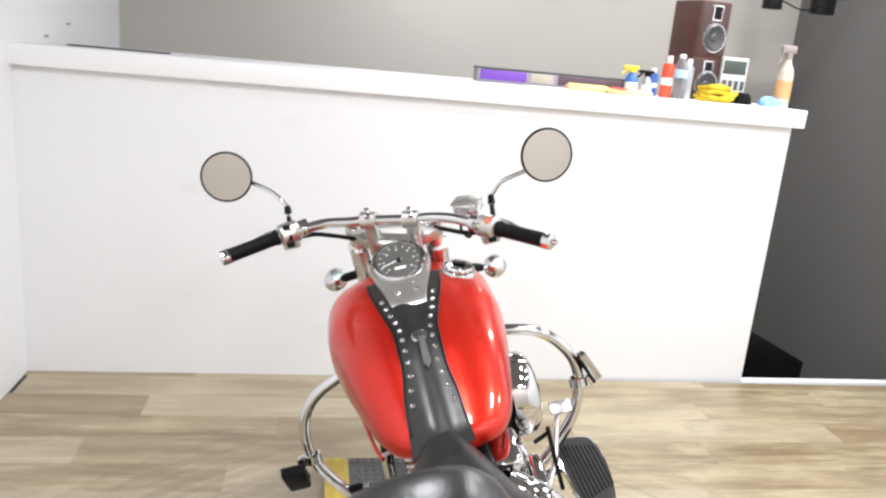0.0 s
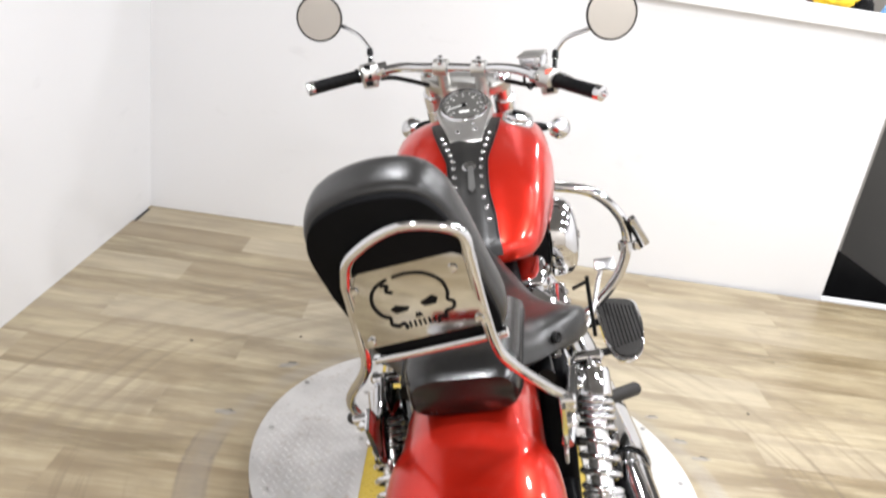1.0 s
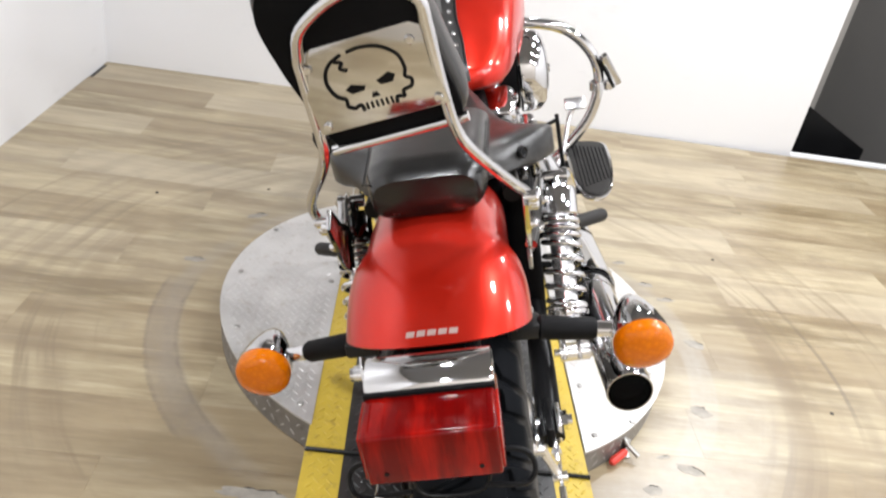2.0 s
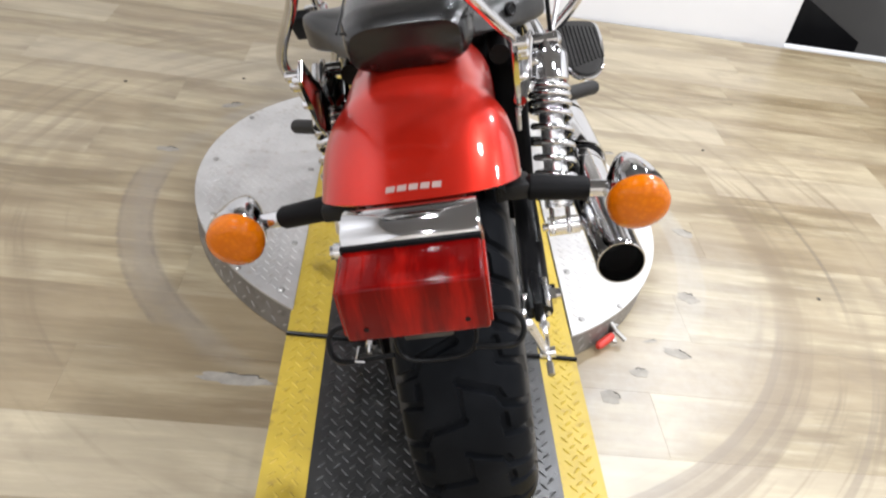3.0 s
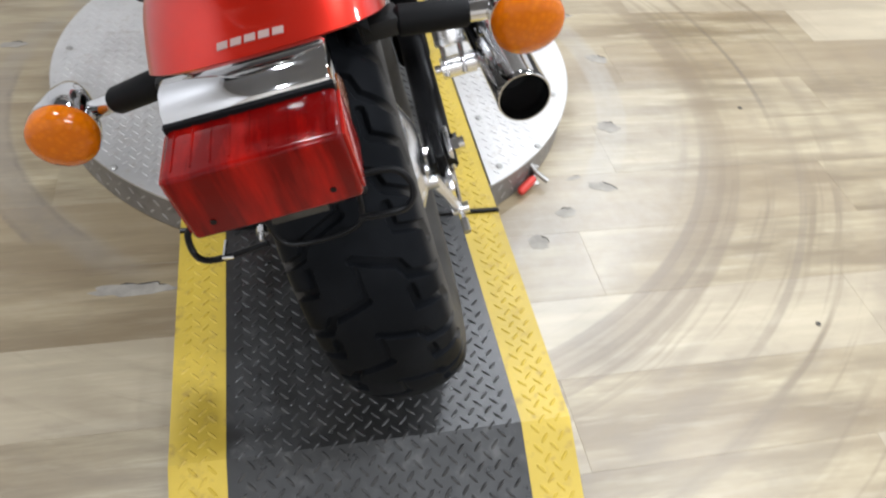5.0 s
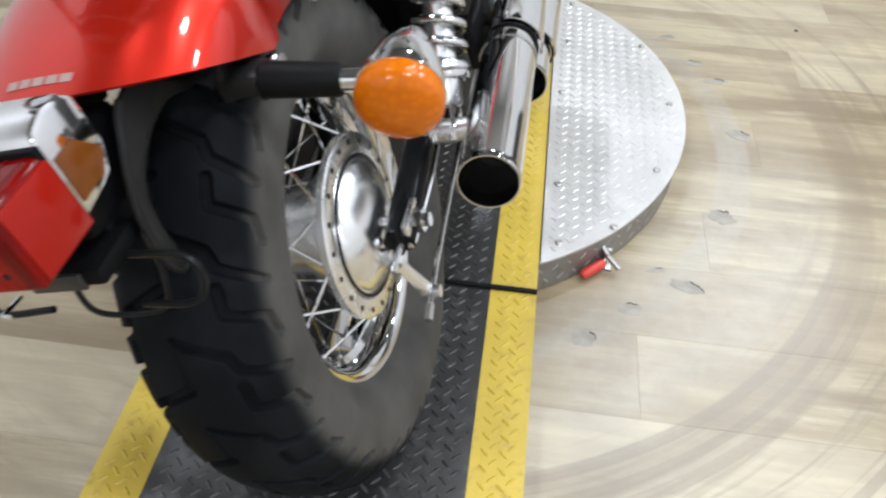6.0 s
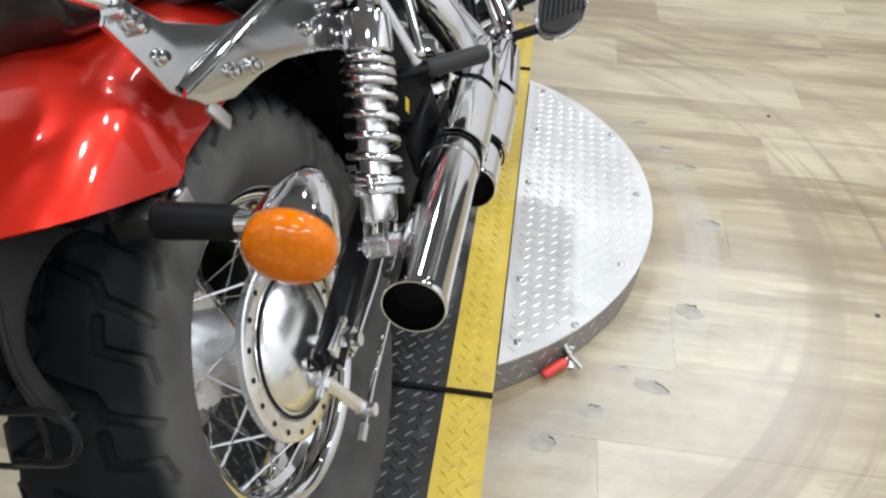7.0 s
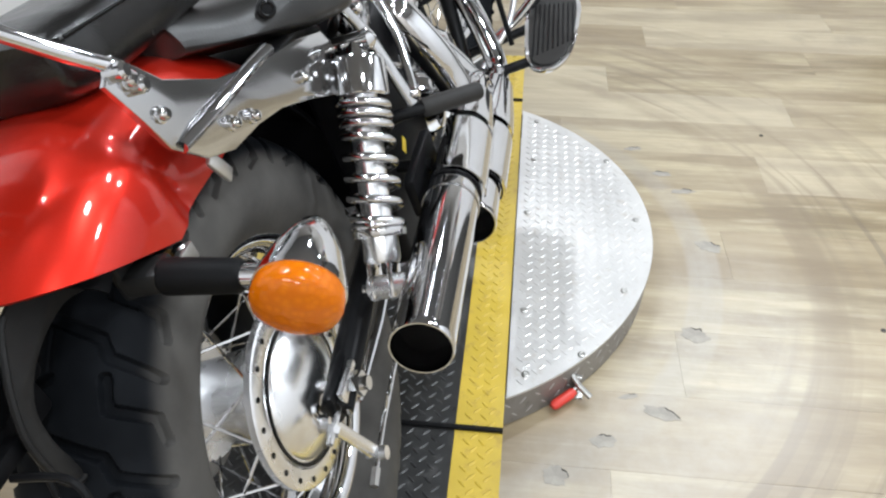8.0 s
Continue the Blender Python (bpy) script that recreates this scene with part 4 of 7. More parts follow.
SHEET = PLANE @ Matrix.Translation((0, 0, 0.008)) @ Matrix.Rotation(radians(-13), 4, "X")
plate = part("emblem_plate", slab([(-0.074, -0.038), (0.074, -0.036), (0.07, 0.054), (0.045, 0.07), (-0.03, 0.067), (-0.071, 0.049)], SHEET, 0.003, 0.0008), POLISHED, bar, "mirror-polished plate with a skull cut-out")


def on_plate(points, wide):
    """Black line work on the plate."""
    return tube([SHEET @ V((q.x * 0.93, q.y * 0.78 + 0.012, 0.0032)) for q in smooth([(x, y, 0) for x, y in points], 5)], wide, 6)


CUTS = [
    [(-0.028, -0.036), (-0.035, -0.03), (-0.034, -0.02), (-0.043, -0.012), (-0.048, 0.006), (-0.044, 0.024), (-0.034, 0.036), (-0.02, 0.043)],
    [(-0.012, 0.0445), (0.006, 0.046), (0.026, 0.04), (0.041, 0.024), (0.044, 0.004), (0.041, -0.008), (0.047, -0.014), (0.044, -0.024), (0.034, -0.027), (0.033, -0.036)],
    [(-0.03, 0.036), (-0.022, 0.032), (-0.026, 0.025), (-0.019, 0.02)],
    [(-0.028, -0.036), (-0.02, -0.033), (-0.018, -0.042)], [(0.033, -0.036), (0.024, -0.034), (0.022, -0.042)],
]
SOOT = surface("matt_black", (0.004, 0.004, 0.004), 0.7, 0, 0.2, 20, 200, 0, specular=0.1)
for line in CUTS:
    part("cut_out", on_plate(line, 0.0021), SOOT, plate)
for k in range(6):
    part("cut_out", on_plate([(-0.013 + k * 0.006, -0.032), (-0.013 + k * 0.006, -0.041)], 0.0015), SOOT, plate)
for pts in ([(-0.03, -0.006), (-0.022, -0.001), (-0.006, -0.007), (-0.009, -0.013), (-0.024, -0.014)], [(0.008, -0.004), (0.024, 0.004), (0.031, -0.002), (0.026, -0.011), (0.012, -0.011)], [(-0.004, -0.026), (-0.001, -0.018), (0.001, -0.021), (0.003, -0.018), (0.006, -0.026)]):
    part("cut_out", slab([(x * 0.93, y * 0.78 + 0.012) for x, y in pts], SHEET @ Matrix.Translation((0, 0, 0.0031)), 0.0006), SOOT, plate)
for x, y in ((-0.064, -0.029), (0.064, -0.027), (-0.058, 0.04), (0.056, 0.042)):
    part("rivet", lathe([(0.0055, 0), (0.0045, 0.003), (0, 0.0042)], 12, SHEET @ Matrix.Translation((x, y, 0.003))), CHROME, plate)
part("cross_brace", tube([PLANE @ V((-0.082, -0.078, 0.0)), PLANE @ V((0.082, -0.075, 0.0))], 0.006, 10), CHROME, bar)

# the pad in front of the plate, a rounded cushion standing on end
def cushion(outline, depth, m, bulge, rings=7):
    """A cushion from an outline (x, y), with rounded rims; depth along -z of m."""
    rows = []
    for i in range(rings + 1):
        a = math.pi * i / rings
        inset = 0.012 * (1 - math.sin(a) ** 0.6)
        z = -depth / 2 + depth / 2 * math.cos(a)
        c = V((sum(p[0] for p in outline) / len(outline), sum(p[1] for p in outline) / len(outline), 0))
        rows.append([m @ V((c.x + (x - c.x) * (1 - inset / 0.09), c.y + (y - c.y) * (1 - inset / 0.12), z)) for x, y in outline])
    n = len(outline)
    vs, fs = grid(rows, True)
    for base, sign, z in ((0, 1, 0.0), (len(rows) - 1, -1, -depth)):
        mid = len(vs)
        vs = list(vs) + [m @ V((c.x, c.y, z + bulge * sign))]
        fs += [((base * n + (k + 1) % n), base * n + k, mid) if sign > 0 else (base * n + k, base * n + (k + 1) % n, mid) for k in range(n)]
    return vs, fs


pad_line = [(q.x, q.y) for q in smooth([(-0.082, -0.075, 0), (-0.09, 0.0, 0), (-0.094, 0.07, 0), (-0.088, 0.115, 0), (-0.062, 0.146, 0), (-0.01, 0.158, 0), (0.045, 0.148, 0), (0.07, 0.12, 0), (0.079, 0.075, 0), (0.083, 0.0, 0), (0.083, -0.075, 0), (0.05, -0.09, 0), (-0.05, -0.09, 0)], 4, True)]
part("backrest_pad", cushion(pad_line, 0.058, PLANE @ Matrix.Translation((0.0, 0, -0.013)), 0.004), LEATHER, BIKE, "padded black leather backrest cushion", 60)
part("pad_back", slab([(x * 0.93, y * 0.95) for x, y in pad_line], PLANE @ Matrix.Translation((0, 0, -0.013)), 0.0105, 0.002), BLACKTEXTILE, BIKE)


# ---- saddle and pillion ----
SEAT_W = [(-0.11, 0.085), (-0.07, 0.108), (-0.03, 0.13), (0.01, 0.155), (0.05, 0.185), (0.09, 0.2), (0.13, 0.192), (0.2, 0.147), (0.28, 0.103), (0.33, 0.077), (0.36, 0.06), (0.38, 0.044), (0.392, 0.026)]
SEAT_T = [(-0.11, 0.775), (-0.05, 0.752), (0.03, 0.732), (0.12, 0.718), (0.22, 0.712), (0.32, 0.735), (0.38, 0.752), (0.42, 0.758)]
SEAT_B = [(-0.11, 0.715), (-0.05, 0.7), (0.05, 0.66), (0.12, 0.65), (0.2, 0.65), (0.42, 0.69)]
rows = []
for i in range(45):
    y = -0.11 + 0.502 * i / 44
    w, t, b0 = lerp(SEAT_W, y), lerp(SEAT_T, y), lerp(SEAT_B, y)
    row = []
    for k in range(36):
        a = 2 * math.pi * k / 36
        c, s = math.cos(a), math.sin(a)
        boxy = 0.62 + 0.34 * min(1.0, max(0.0, (y - 0.15) / 0.18))
        x = w * math.copysign(abs(c) ** boxy, c)
        z = (t - 0.045) + (0.045 if s > 0 else (t - 0.045 - b0)) * math.copysign(abs(s) ** 0.75, s)
        dish = -0.007 * math.exp(-((y - 0.1) / 0.1) ** 2) * math.cos(min(1, abs(x) / w) * math.pi / 2) if s > 0 else 0
        hip = math.exp(-((y - 0.07) / 0.07) ** 2)
        drop = (0.046 * hip - 0.022) * (abs(x) / w) ** 3 if s > 0 else -0.006 * (abs(x) / w) ** 2
        row.append(V((x, y, z + dish + drop)))
    rows.append(row)
saddle = part("saddle", grid(rows, True, True), LEATHER, BIKE, "wide black leather rider saddle", 60)
part("seat_bolt", lathe([(0.0, -0.004), (0.011, -0.004), (0.011, 0.002), (0.008, 0.0035), (0.0055, 0.0015), (0, 0.0015)], 16, aim((0.14, -0.012, 0.713), (0.72, -0.66, 0.2))), BLACK, saddle)
rows = []
for i in range(25):
    y = -0.278 + 0.25 * i / 24
    e = min(1.0, (i / 5) ** 0.5 if i < 5 else 1.0)
    w = (0.08 + 0.012 * i / 24) * (0.84 + 0.16 * e)
    t, b0 = 0.822 - 0.014 * (i / 24) - 0.012 * (1 - e), 0.738 + 0.016 * (1 - e)
    row = []
    for k in range(32):
        a = 2 * math.pi * k / 32
        c, s = math.cos(a), math.sin(a)
        tuck = 1 - 0.08 * max(0.0, -s)
        row.append(V((w * tuck * math.copysign(abs(c) ** 0.5, c), y + 0.005 * max(0.0, -s) * (1 - i / 24), (t + b0) / 2 + (t - b0) / 2 * math.copysign(abs(s) ** 0.5, s))))
    rows.append(row)
pillion = part("pillion_pad", grid(rows, True, True), SLEEK, BIKE, "small glossy black leather passenger pad", 60)
for s in (1, -1):
    part("seam", tube([(s * (0.0815 + 0.0015 * k), -0.262 + 0.03 * k, 0.803 - 0.0015 * k) for k in range(8)], 0.0016, 5), BLACK, pillion)
part("seam", tube([(x * 0.077, -0.274 + 0.01 * abs(x), 0.803) for x in (-1, -0.5, 0, 0.5, 1)], 0.0016, 5), BLACK, pillion)

# ---- tail lamp, number-plate bracket, rear turn signals ----
tail = part("tail_lamp", box(-0.069, 0.069, -0.624, -0.556, 0.634, 0.699, 0.005, 3), REDLENS, BIKE, "red plastic tail lamp lens")
# sides of the same lens in a brighter red, light put into the colour
LITRED = lens("lit_red_plastic", (0.26, 0.009, 0.005), gloss=0.15)
part("lens_side", box(-0.0715, -0.068, -0.618, -0.562, 0.639, 0.694, 0.001), LITRED, tail)
part("lens_side", box(0.068, 0.0715, -0.618, -0.562, 0.639, 0.694, 0.001), LITRED, tail)
for x in (-0.048, 0.048):
    part("screw", lathe([(0.0026, 0), (0.0026, 0.0012), (0, 0.0012)], 10, aim((x, -0.6235, 0.65), (0, -1, 0))), BLACK, tail)
for k in range(9):
    part("lens_rib", box(-0.06 + k * 0.015 - 0.0006, -0.06 + k * 0.015 + 0.0006, -0.615, -0.562, 0.6985, 0.6998), REDLENS, tail)
hood = [(-0.563, 0.641), (-0.563, 0.699), (-0.557, 0.711), (-0.54, 0.718), (-0.52, 0.717), (-0.508, 0.708), (-0.505, 0.67), (-0.518, 0.648)]
HOOD = part("lamp_housing", slab(hood, Matrix(((0, 0, 1, -0.0685), (1, 0, 0, 0), (0, 1, 0, 0), (0, 0, 0, 1))), 0.137, 0.004), CHROME, BIKE, "chrome tail lamp housing")
# black strip drawn along the gap between lens and housing
part("gasket", box(-0.0692, 0.0692, -0.566, -0.5585, 0.638, 0.7035, 0.002), PLASTIC, HOOD, "black strip between lens and housing")
# amber panel set where the chrome side shows amber
SIDEAMBER = lens("side_panel_amber", (0.13, 0.036, 0.003), 0.2, gloss=0.3)
for s in (1, -1):
    m = Matrix(((0, 0, 1, 0.0685), (1, 0, 0, 0), (0, 1, 0, 0), (0, 0, 0, 1)))
    part("side_reflector", flip(slab([(-0.556, 0.652), (-0.556, 0.688), (-0.534, 0.69), (-0.513, 0.668), (-0.524, 0.653)], m, 0.0012, 0.0004), s), SIDEAMBER, HOOD, "dull amber side panel")
part("lamp_base", box(-0.036, 0.036, -0.54, -0.44, 0.6, 0.668, 0.008), PLASTIC, BIKE)
brk = part("plate_bracket", join(box(-0.042, 0.042, -0.562, -0.5, 0.576, 0.592, 0.004), box(-0.03, 0.03, -0.52, -0.45, 0.57, 0.61, 0.006)), PLASTIC, BIKE, "black number-plate bracket")
for s in (1, -1):
    loop = smooth([(s * 0.045, -0.53, 0.578), (s * (0.088 if s > 0 else 0.105), -0.528, 0.57), (s * (0.1 if s > 0 else 0.118), -0.535, 0.55), (s * (0.088 if s > 0 else 0.105), -0.545, 0.535), (s * 0.045, -0.548, 0.54)], 6)
    part("wire_loop", tube(loop, 0.0033, 8), BLACK, brk)
part("plate_screw", tube([(-0.085, -0.535, 0.545), (-0.085, -0.56, 0.548), (-0.075, -0.562, 0.548)], 0.002, 6), CHROME, brk)
# pressed steel stays curve from the fender down to the bracket
STAY = surface("worn_black_steel", (0.013, 0.0127, 0.0125), 0.4, 0.0, 0.4, 25, 160, 0.1, specular=0.18)
stay_line = [(q.x, q.y) for q in smooth([(-0.352, 0.668, 0), (-0.4, 0.674, 0), (-0.452, 0.668, 0), (-0.476, 0.643, 0), (-0.494, 0.616, 0), (-0.506, 0.585, 0), (-0.507, 0.545, 0), (-0.498, 0.527, 0), (-0.488, 0.53, 0), (-0.489, 0.57, 0), (-0.479, 0.603, 0), (-0.446, 0.626, 0), (-0.4, 0.634, 0), (-0.352, 0.622, 0)], 4, True)]
for s in (1, -1):
    m = Matrix(((0, 0, 1, 0.046), (1, 0, 0, 0), (0, 1, 0, 0), (0, 0, 0, 1)))
    st = part("bracket_stay", flip(slab(stay_line, m, 0.005, 0.0015), s), STAY, BIKE, "curved black steel bracket stay")
    part("stay_flange", flip(tube([(0.05, q[0], q[1]) for q in stay_line[8:32]], 0.0034, 8), s), STAY, st)
part("wire_guard", tube(smooth([(-0.042, -0.5, 0.575), (-0.046, -0.518, 0.53), (-0.03, -0.525, 0.507), (0.03, -0.525, 0.507), (0.046, -0.518, 0.53), (0.042, -0.5, 0.575)], 5), 0.0028, 8), BLACK, brk)
part("bracket_face", box(-0.026, 0.026, -0.566, -0.561, 0.576, 0.592, 0.002), surface("scuffed_zinc", (0.06, 0.06, 0.06), 0.4, 0.8, 0.5, 30, 160, 0.1), brk, "scuffed dark zinc face plate")


def signal(at, way, stem_from, name="rear_turn_signal", r=0.037, amber=True):
    """A bullet turn signal on a stalk; way is where the lens faces."""
    m = aim(at, way)
    side = 1 if at[0] > 0 else -1
    body = part(name, lathe([(0.0, -0.07), (0.007, -0.068), (0.015, -0.059), (0.023, -0.044), (0.031, -0.024), (0.0355, -0.006), (r, 0.0), (r + 0.001, 0.008), (r - 0.003, 0.009), (0.0, 0.009)], 36, m), CHROME, BIKE, "chrome bullet turn signal" + (" with an amber lens" if amber else ""))
    if amber:
        part("lens", lathe([(r - 0.0005, 0.006), (r, 0.012), (r, 0.021), (r - 0.003, 0.0265), (r - 0.012, 0.031), (r - 0.024, 0.0338), (0.0, 0.035)], 36, m), AMBER, body, "amber plastic lens")
    a, b = V(stem_from), V(at) + V((-side * 0.02, 0, 0)) - V(way).normalized() * 0.012
    part("stalk", tube([b + (a - b) * 0.32, b + V((side * 0.004, 0, 0))], 0.0105, 14), CHROME, body)
    part("rubber_mount", tube([a, a.lerp(b, 0.05), a.lerp(b, 0.1), a.lerp(b, 0.66), a.lerp(b, 0.7)], [0.012, 0.0165, 0.0165, 0.015, 0.012], 16), RUBBER, body, "black rubber mount")
    return body


signal((0.251, -0.385, 0.605), (0.02, -0.95, -0.18), (0.122, -0.368, 0.622))
signal((-0.251, -0.345, 0.592), (-0.02, -0.95, -0.08), (-0.095, -0.365, 0.628))
both("signal_bracket", join(box(0.088, 0.128, -0.382, -0.348, 0.612, 0.634, 0.005), box(0.085, 0.096, -0.38, -0.355, 0.61, 0.68, 0.003)), STAY, BIKE)

TAB = V((0.09, -0.318, 0.607))
both("spade_tab", moved(slab([(-0.02, -0.006), (-0.004, -0.012), (0.016, -0.008), (0.016, 0.008), (-0.004, 0.012), (-0.02, 0.006)], Matrix.Identity(4), 0.003, 0.0008), Matrix.Translation(TAB) @ Matrix.Rotation(radians(20), 4, "Y")), surface("tarnished_brass", (0.3, 0.17, 0.05), 0.42, 0.7, 0.35, 40, 200, 0.1), BIKE, "tarnished brass spade tab")
both("bracket_bolt", lathe([(0.0, -0.004), (0.008, -0.004), (0.008, 0.006), (0.005, 0.009), (0, 0.009)], 10, Matrix.Translation(TAB + V((0.022, 0.0, 0.002)))), ALLOY, BIKE)

# ---- fuel tank, console, studded strap ----
TANK_W = [(0.365, 0.07), (0.38, 0.096), (0.41, 0.12), (0.45, 0.139), (0.55, 0.167), (0.65, 0.19), (0.76, 0.206), (0.85, 0.204), (0.91, 0.185), (0.95, 0.15), (0.975, 0.09)]
TANK_T = [(0.365, 0.745), (0.4, 0.768), (0.46, 0.806), (0.56, 0.862), (0.66, 0.896), (0.76, 0.922), (0.84, 0.93), (0.92, 0.912), (0.975, 0.86)]
TANK_B = [(0.365, 0.7), (0.41, 0.685), (0.6, 0.68), (0.8, 0.70), (0.92, 0.74), (0.975, 0.79)]


def tank_shift(y):
    """The rear of the tank sits a little towards the right."""
    return 0.018 * max(0.0, 1 - (y - 0.365) / 0.4)


def tank_point(y, v):
    """v from 0 (bottom middle) round to 1 over the right side and top."""
    w, t, b0 = lerp(TANK_W, y), lerp(TANK_T, y), lerp(TANK_B, y)
    a = 2 * math.pi * v - math.pi / 2
    c, s = math.cos(a), math.sin(a)
    zc = b0 + (t - b0) * 0.42
    h = (t - zc) if s > 0 else (zc - b0)
    x = w * math.copysign(abs(c) ** 0.72, c)
    z = zc + h * math.copysign(abs(s) ** (0.78 if s > 0 else 0.62), s)
    if s > 0:
        z -= 0.012 * math.exp(-(x / 0.03) ** 2)
    return V((x + tank_shift(y), y, z))


rows = [[tank_point(0.365 + 0.61 * i / 60, k / 56) for k in range(56)] for i in range(61)]
tank = part("fuel_tank", grid(rows, True, True), RED, BIKE, "glossy candy red teardrop fuel tank", 60)


def tank_top(x, y):
    """Height of the tank's upper skin."""
    if abs(x - tank_shift(y)) < 0.004:
        return tank_point(y, 0.5).z
    lo, hi = (0.25, 0.5) if x > tank_shift(y) else (0.5, 0.75)
    for _ in range(24):
        mid = (lo + hi) / 2
        px = tank_point(y, mid).x
        if (px > x):
            lo = mid
        else:
            hi = mid
    return tank_point(y, (lo + hi) / 2).z


both("tank_seam", tube([tank_point(0.42 + 0.03 * k, 0.135) + V((0.002, 0, -0.001)) for k in range(17)], 0.004, 8), RED, tank)
cap_at = V((0.131, 0.797, tank_top(0.131, 0.797)))
cap_n = V((0.30, -0.12, 1.0)).normalized()
fuel = part("fuel_cap", lathe([(0.0, -0.01), (0.041, -0.01), (0.041, 0.002), (0.038, 0.006), (0.036, 0.007), (0.036, 0.012), (0.033, 0.017), (0.02, 0.0185), (0.0, 0.019)], 40, aim(cap_at, cap_n)), CHROME, tank, "chrome fuel filler cap")
part("key_cover", moved(box(-0.012, 0.012, -0.016, 0.016, 0.0185, 0.024, 0.004), aim(cap_at, cap_n)), BLACK, fuel)
for k in range(18):
    part("knurl", moved(tube([(0.0365, 0, 0.008), (0.0365, 0, 0.0125)], 0.0022, 6), aim(cap_at, cap_n, 2 * math.pi * k / 18)), CHROME, fuel)

# leather strap down the middle, laid on the tank
STRAP = [(0.355, 0.062), (0.39, 0.058), (0.43, 0.056), (0.5, 0.047), (0.58, 0.049), (0.66, 0.066), (0.74, 0.083), (0.8, 0.09)]


def strap_z(x, y):
    y = max(y, 0.372)
    return tank_top(x, y) + 0.0035 + 0.012 * math.exp(-(x / 0.03) ** 2)


rows = [[V((v * lerp(STRAP, y), y, strap_z(v * lerp(STRAP, y), y) - (0.0 if y > 0.372 else (0.372 - y) * 1.2))) for v in [k / 10 for k in range(-10, 11)]] for y in [0.352 + 0.445 * i / 40 for i in range(41)]]
strap = part("tank_strap", shell(grid(rows), 0.0035), LEATHER, BIKE, "black leather tank strap with dome studs", 50)
for s in (1, -1):
    part("edge_lacing", tube([V((s * (lerp(STRAP, y) - 0.004), y, strap_z(s * (lerp(STRAP, y) - 0.004), y) + 0.0012)) for y in [0.375 + 0.4 * i / 40 for i in range(41)]], 0.0022, 6), BLACK, strap)
    for i in range(11):
        y = 0.425 + i * 0.0275
        x = s * (lerp(STRAP, y) - 0.0165)
        part("stud", lathe([(0.0062, -0.001), (0.0058, 0.002), (0.0035, 0.0044), (0, 0.0052)], 12, aim((x, y, strap_z(x, y)), (x * 1.2, -0.35, 1))), CHROME, strap)
mz = strap_z(0.0, 0.562)
part("concho", lathe([(0.017, -0.001), (0.017, 0.002), (0.013, 0.0045), (0.008, 0.004), (0, 0.0055)], 24, aim((0.004, 0.565, mz), (0, -0.38, 1))), CHROME, strap, "round chrome concho")
part("tassel", join(slab([(-0.006, 0.0), (0.006, 0.0), (0.008, -0.07), (0.0, -0.085), (-0.008, -0.072)], Matrix.Translation((0.008, 0.556, mz + 0.002)) @ Matrix.Rotation(radians(27), 4, "X"), 0.002)), surface("grey_leather_lace", (0.07, 0.068, 0.065), 0.55, 0, 0.2, 20, 200, 0.2), strap)

# console below the dial, and the dial itself
con = [V((0, 0.664, 0.0)), V((0.04, 0.668, 0)), V((0.048, 0.715, 0)), V((0.061, 0.77, 0)), V((0.074, 0.83, 0)), V((0.055, 0.885, 0)), V((0, 0.905, 0)), V((-0.055, 0.885, 0)), V((-0.074, 0.83, 0)), V((-0.061, 0.77, 0)), V((-0.048, 0.715, 0)), V((-0.04, 0.668, 0))]
rows = []
for f, up in ((1.0, -0.012), (1.0, 0.006), (0.97, 0.0105), (0.86, 0.0125), (0.5, 0.0135), (0.02, 0.0135)):
    c = V((0, 0.79, 0))
    rows.append([V((c.x + (p.x - c.x) * f, c.y + (p.y - c.y) * f, 0)) for p in con])
    for q in rows[-1]:
        q.z = 0.893 + (q.y - 0.674) * 0.36 + up
console = part("console", grid(rows, True, True), CAST, BIKE, "satin metal instrument console on the tank")
for x, y, r in ((-0.02, 0.71, 0.006), (0.024, 0.712, 0.007), (0.02, 0.738, 0.004)):
    part("warning_lamp" if r < 0.007 else "ignition_lock", lathe([(r, -0.001), (r, 0.004), (r * 0.6, 0.006), (0, 0.006)], 14, aim((x, y, 0.9055 + (y - 0.674) * 0.36), (0, -0.36, 1))), CHROME, console)
DIAL = aim((0, 0.815, 0.958), (0.0, -0.50, 0.87))
dial = part("speedometer", lathe([(0.0, -0.03), (0.05, -0.03), (0.06, -0.01), (0.064, 0.004), (0.064, 0.012), (0.06, 0.0155), (0.055, 0.014), (0.053, 0.008), (0.0, 0.008)], 48, DIAL), CHROME, BIKE, "round speedometer in a chrome bezel")
part("dial_face", lathe([(0.0, 0.0081), (0.0528, 0.0081), (0.0528, 0.0087), (0.0, 0.0087)], 40, DIAL), GLASSBLACK, dial, "dark grey dial face")
for k in range(13):
    a = radians(222 - k * 22)
    part("scale_mark", moved(box(0.042, 0.049, -0.0006, 0.0006, 0.0088, 0.0094), DIAL @ Matrix.Rotation(a, 4, "Z")), WHITEMARK, dial)
    if k % 2 == 0:
        part("scale_figure_bar", moved(box(0.034, 0.0375, -0.002, 0.002, 0.0088, 0.0094), DIAL @ Matrix.Rotation(a, 4, "Z")), WHITEMARK, dial)
part("needle", moved(box(-0.008, 0.044, -0.0013, 0.0013, 0.0105, 0.0115), DIAL @ Matrix.Rotation(radians(197), 4, "Z")), WHITEMARK, dial)
part("needle_hub", lathe([(0.006, 0.0085), (0.006, 0.0125), (0, 0.013)], 16, DIAL), BLACK, dial)
part("odometer_window", moved(box(-0.013, 0.013, -0.028, -0.02, 0.0088, 0.0094), DIAL), WHITEMARK, dial)

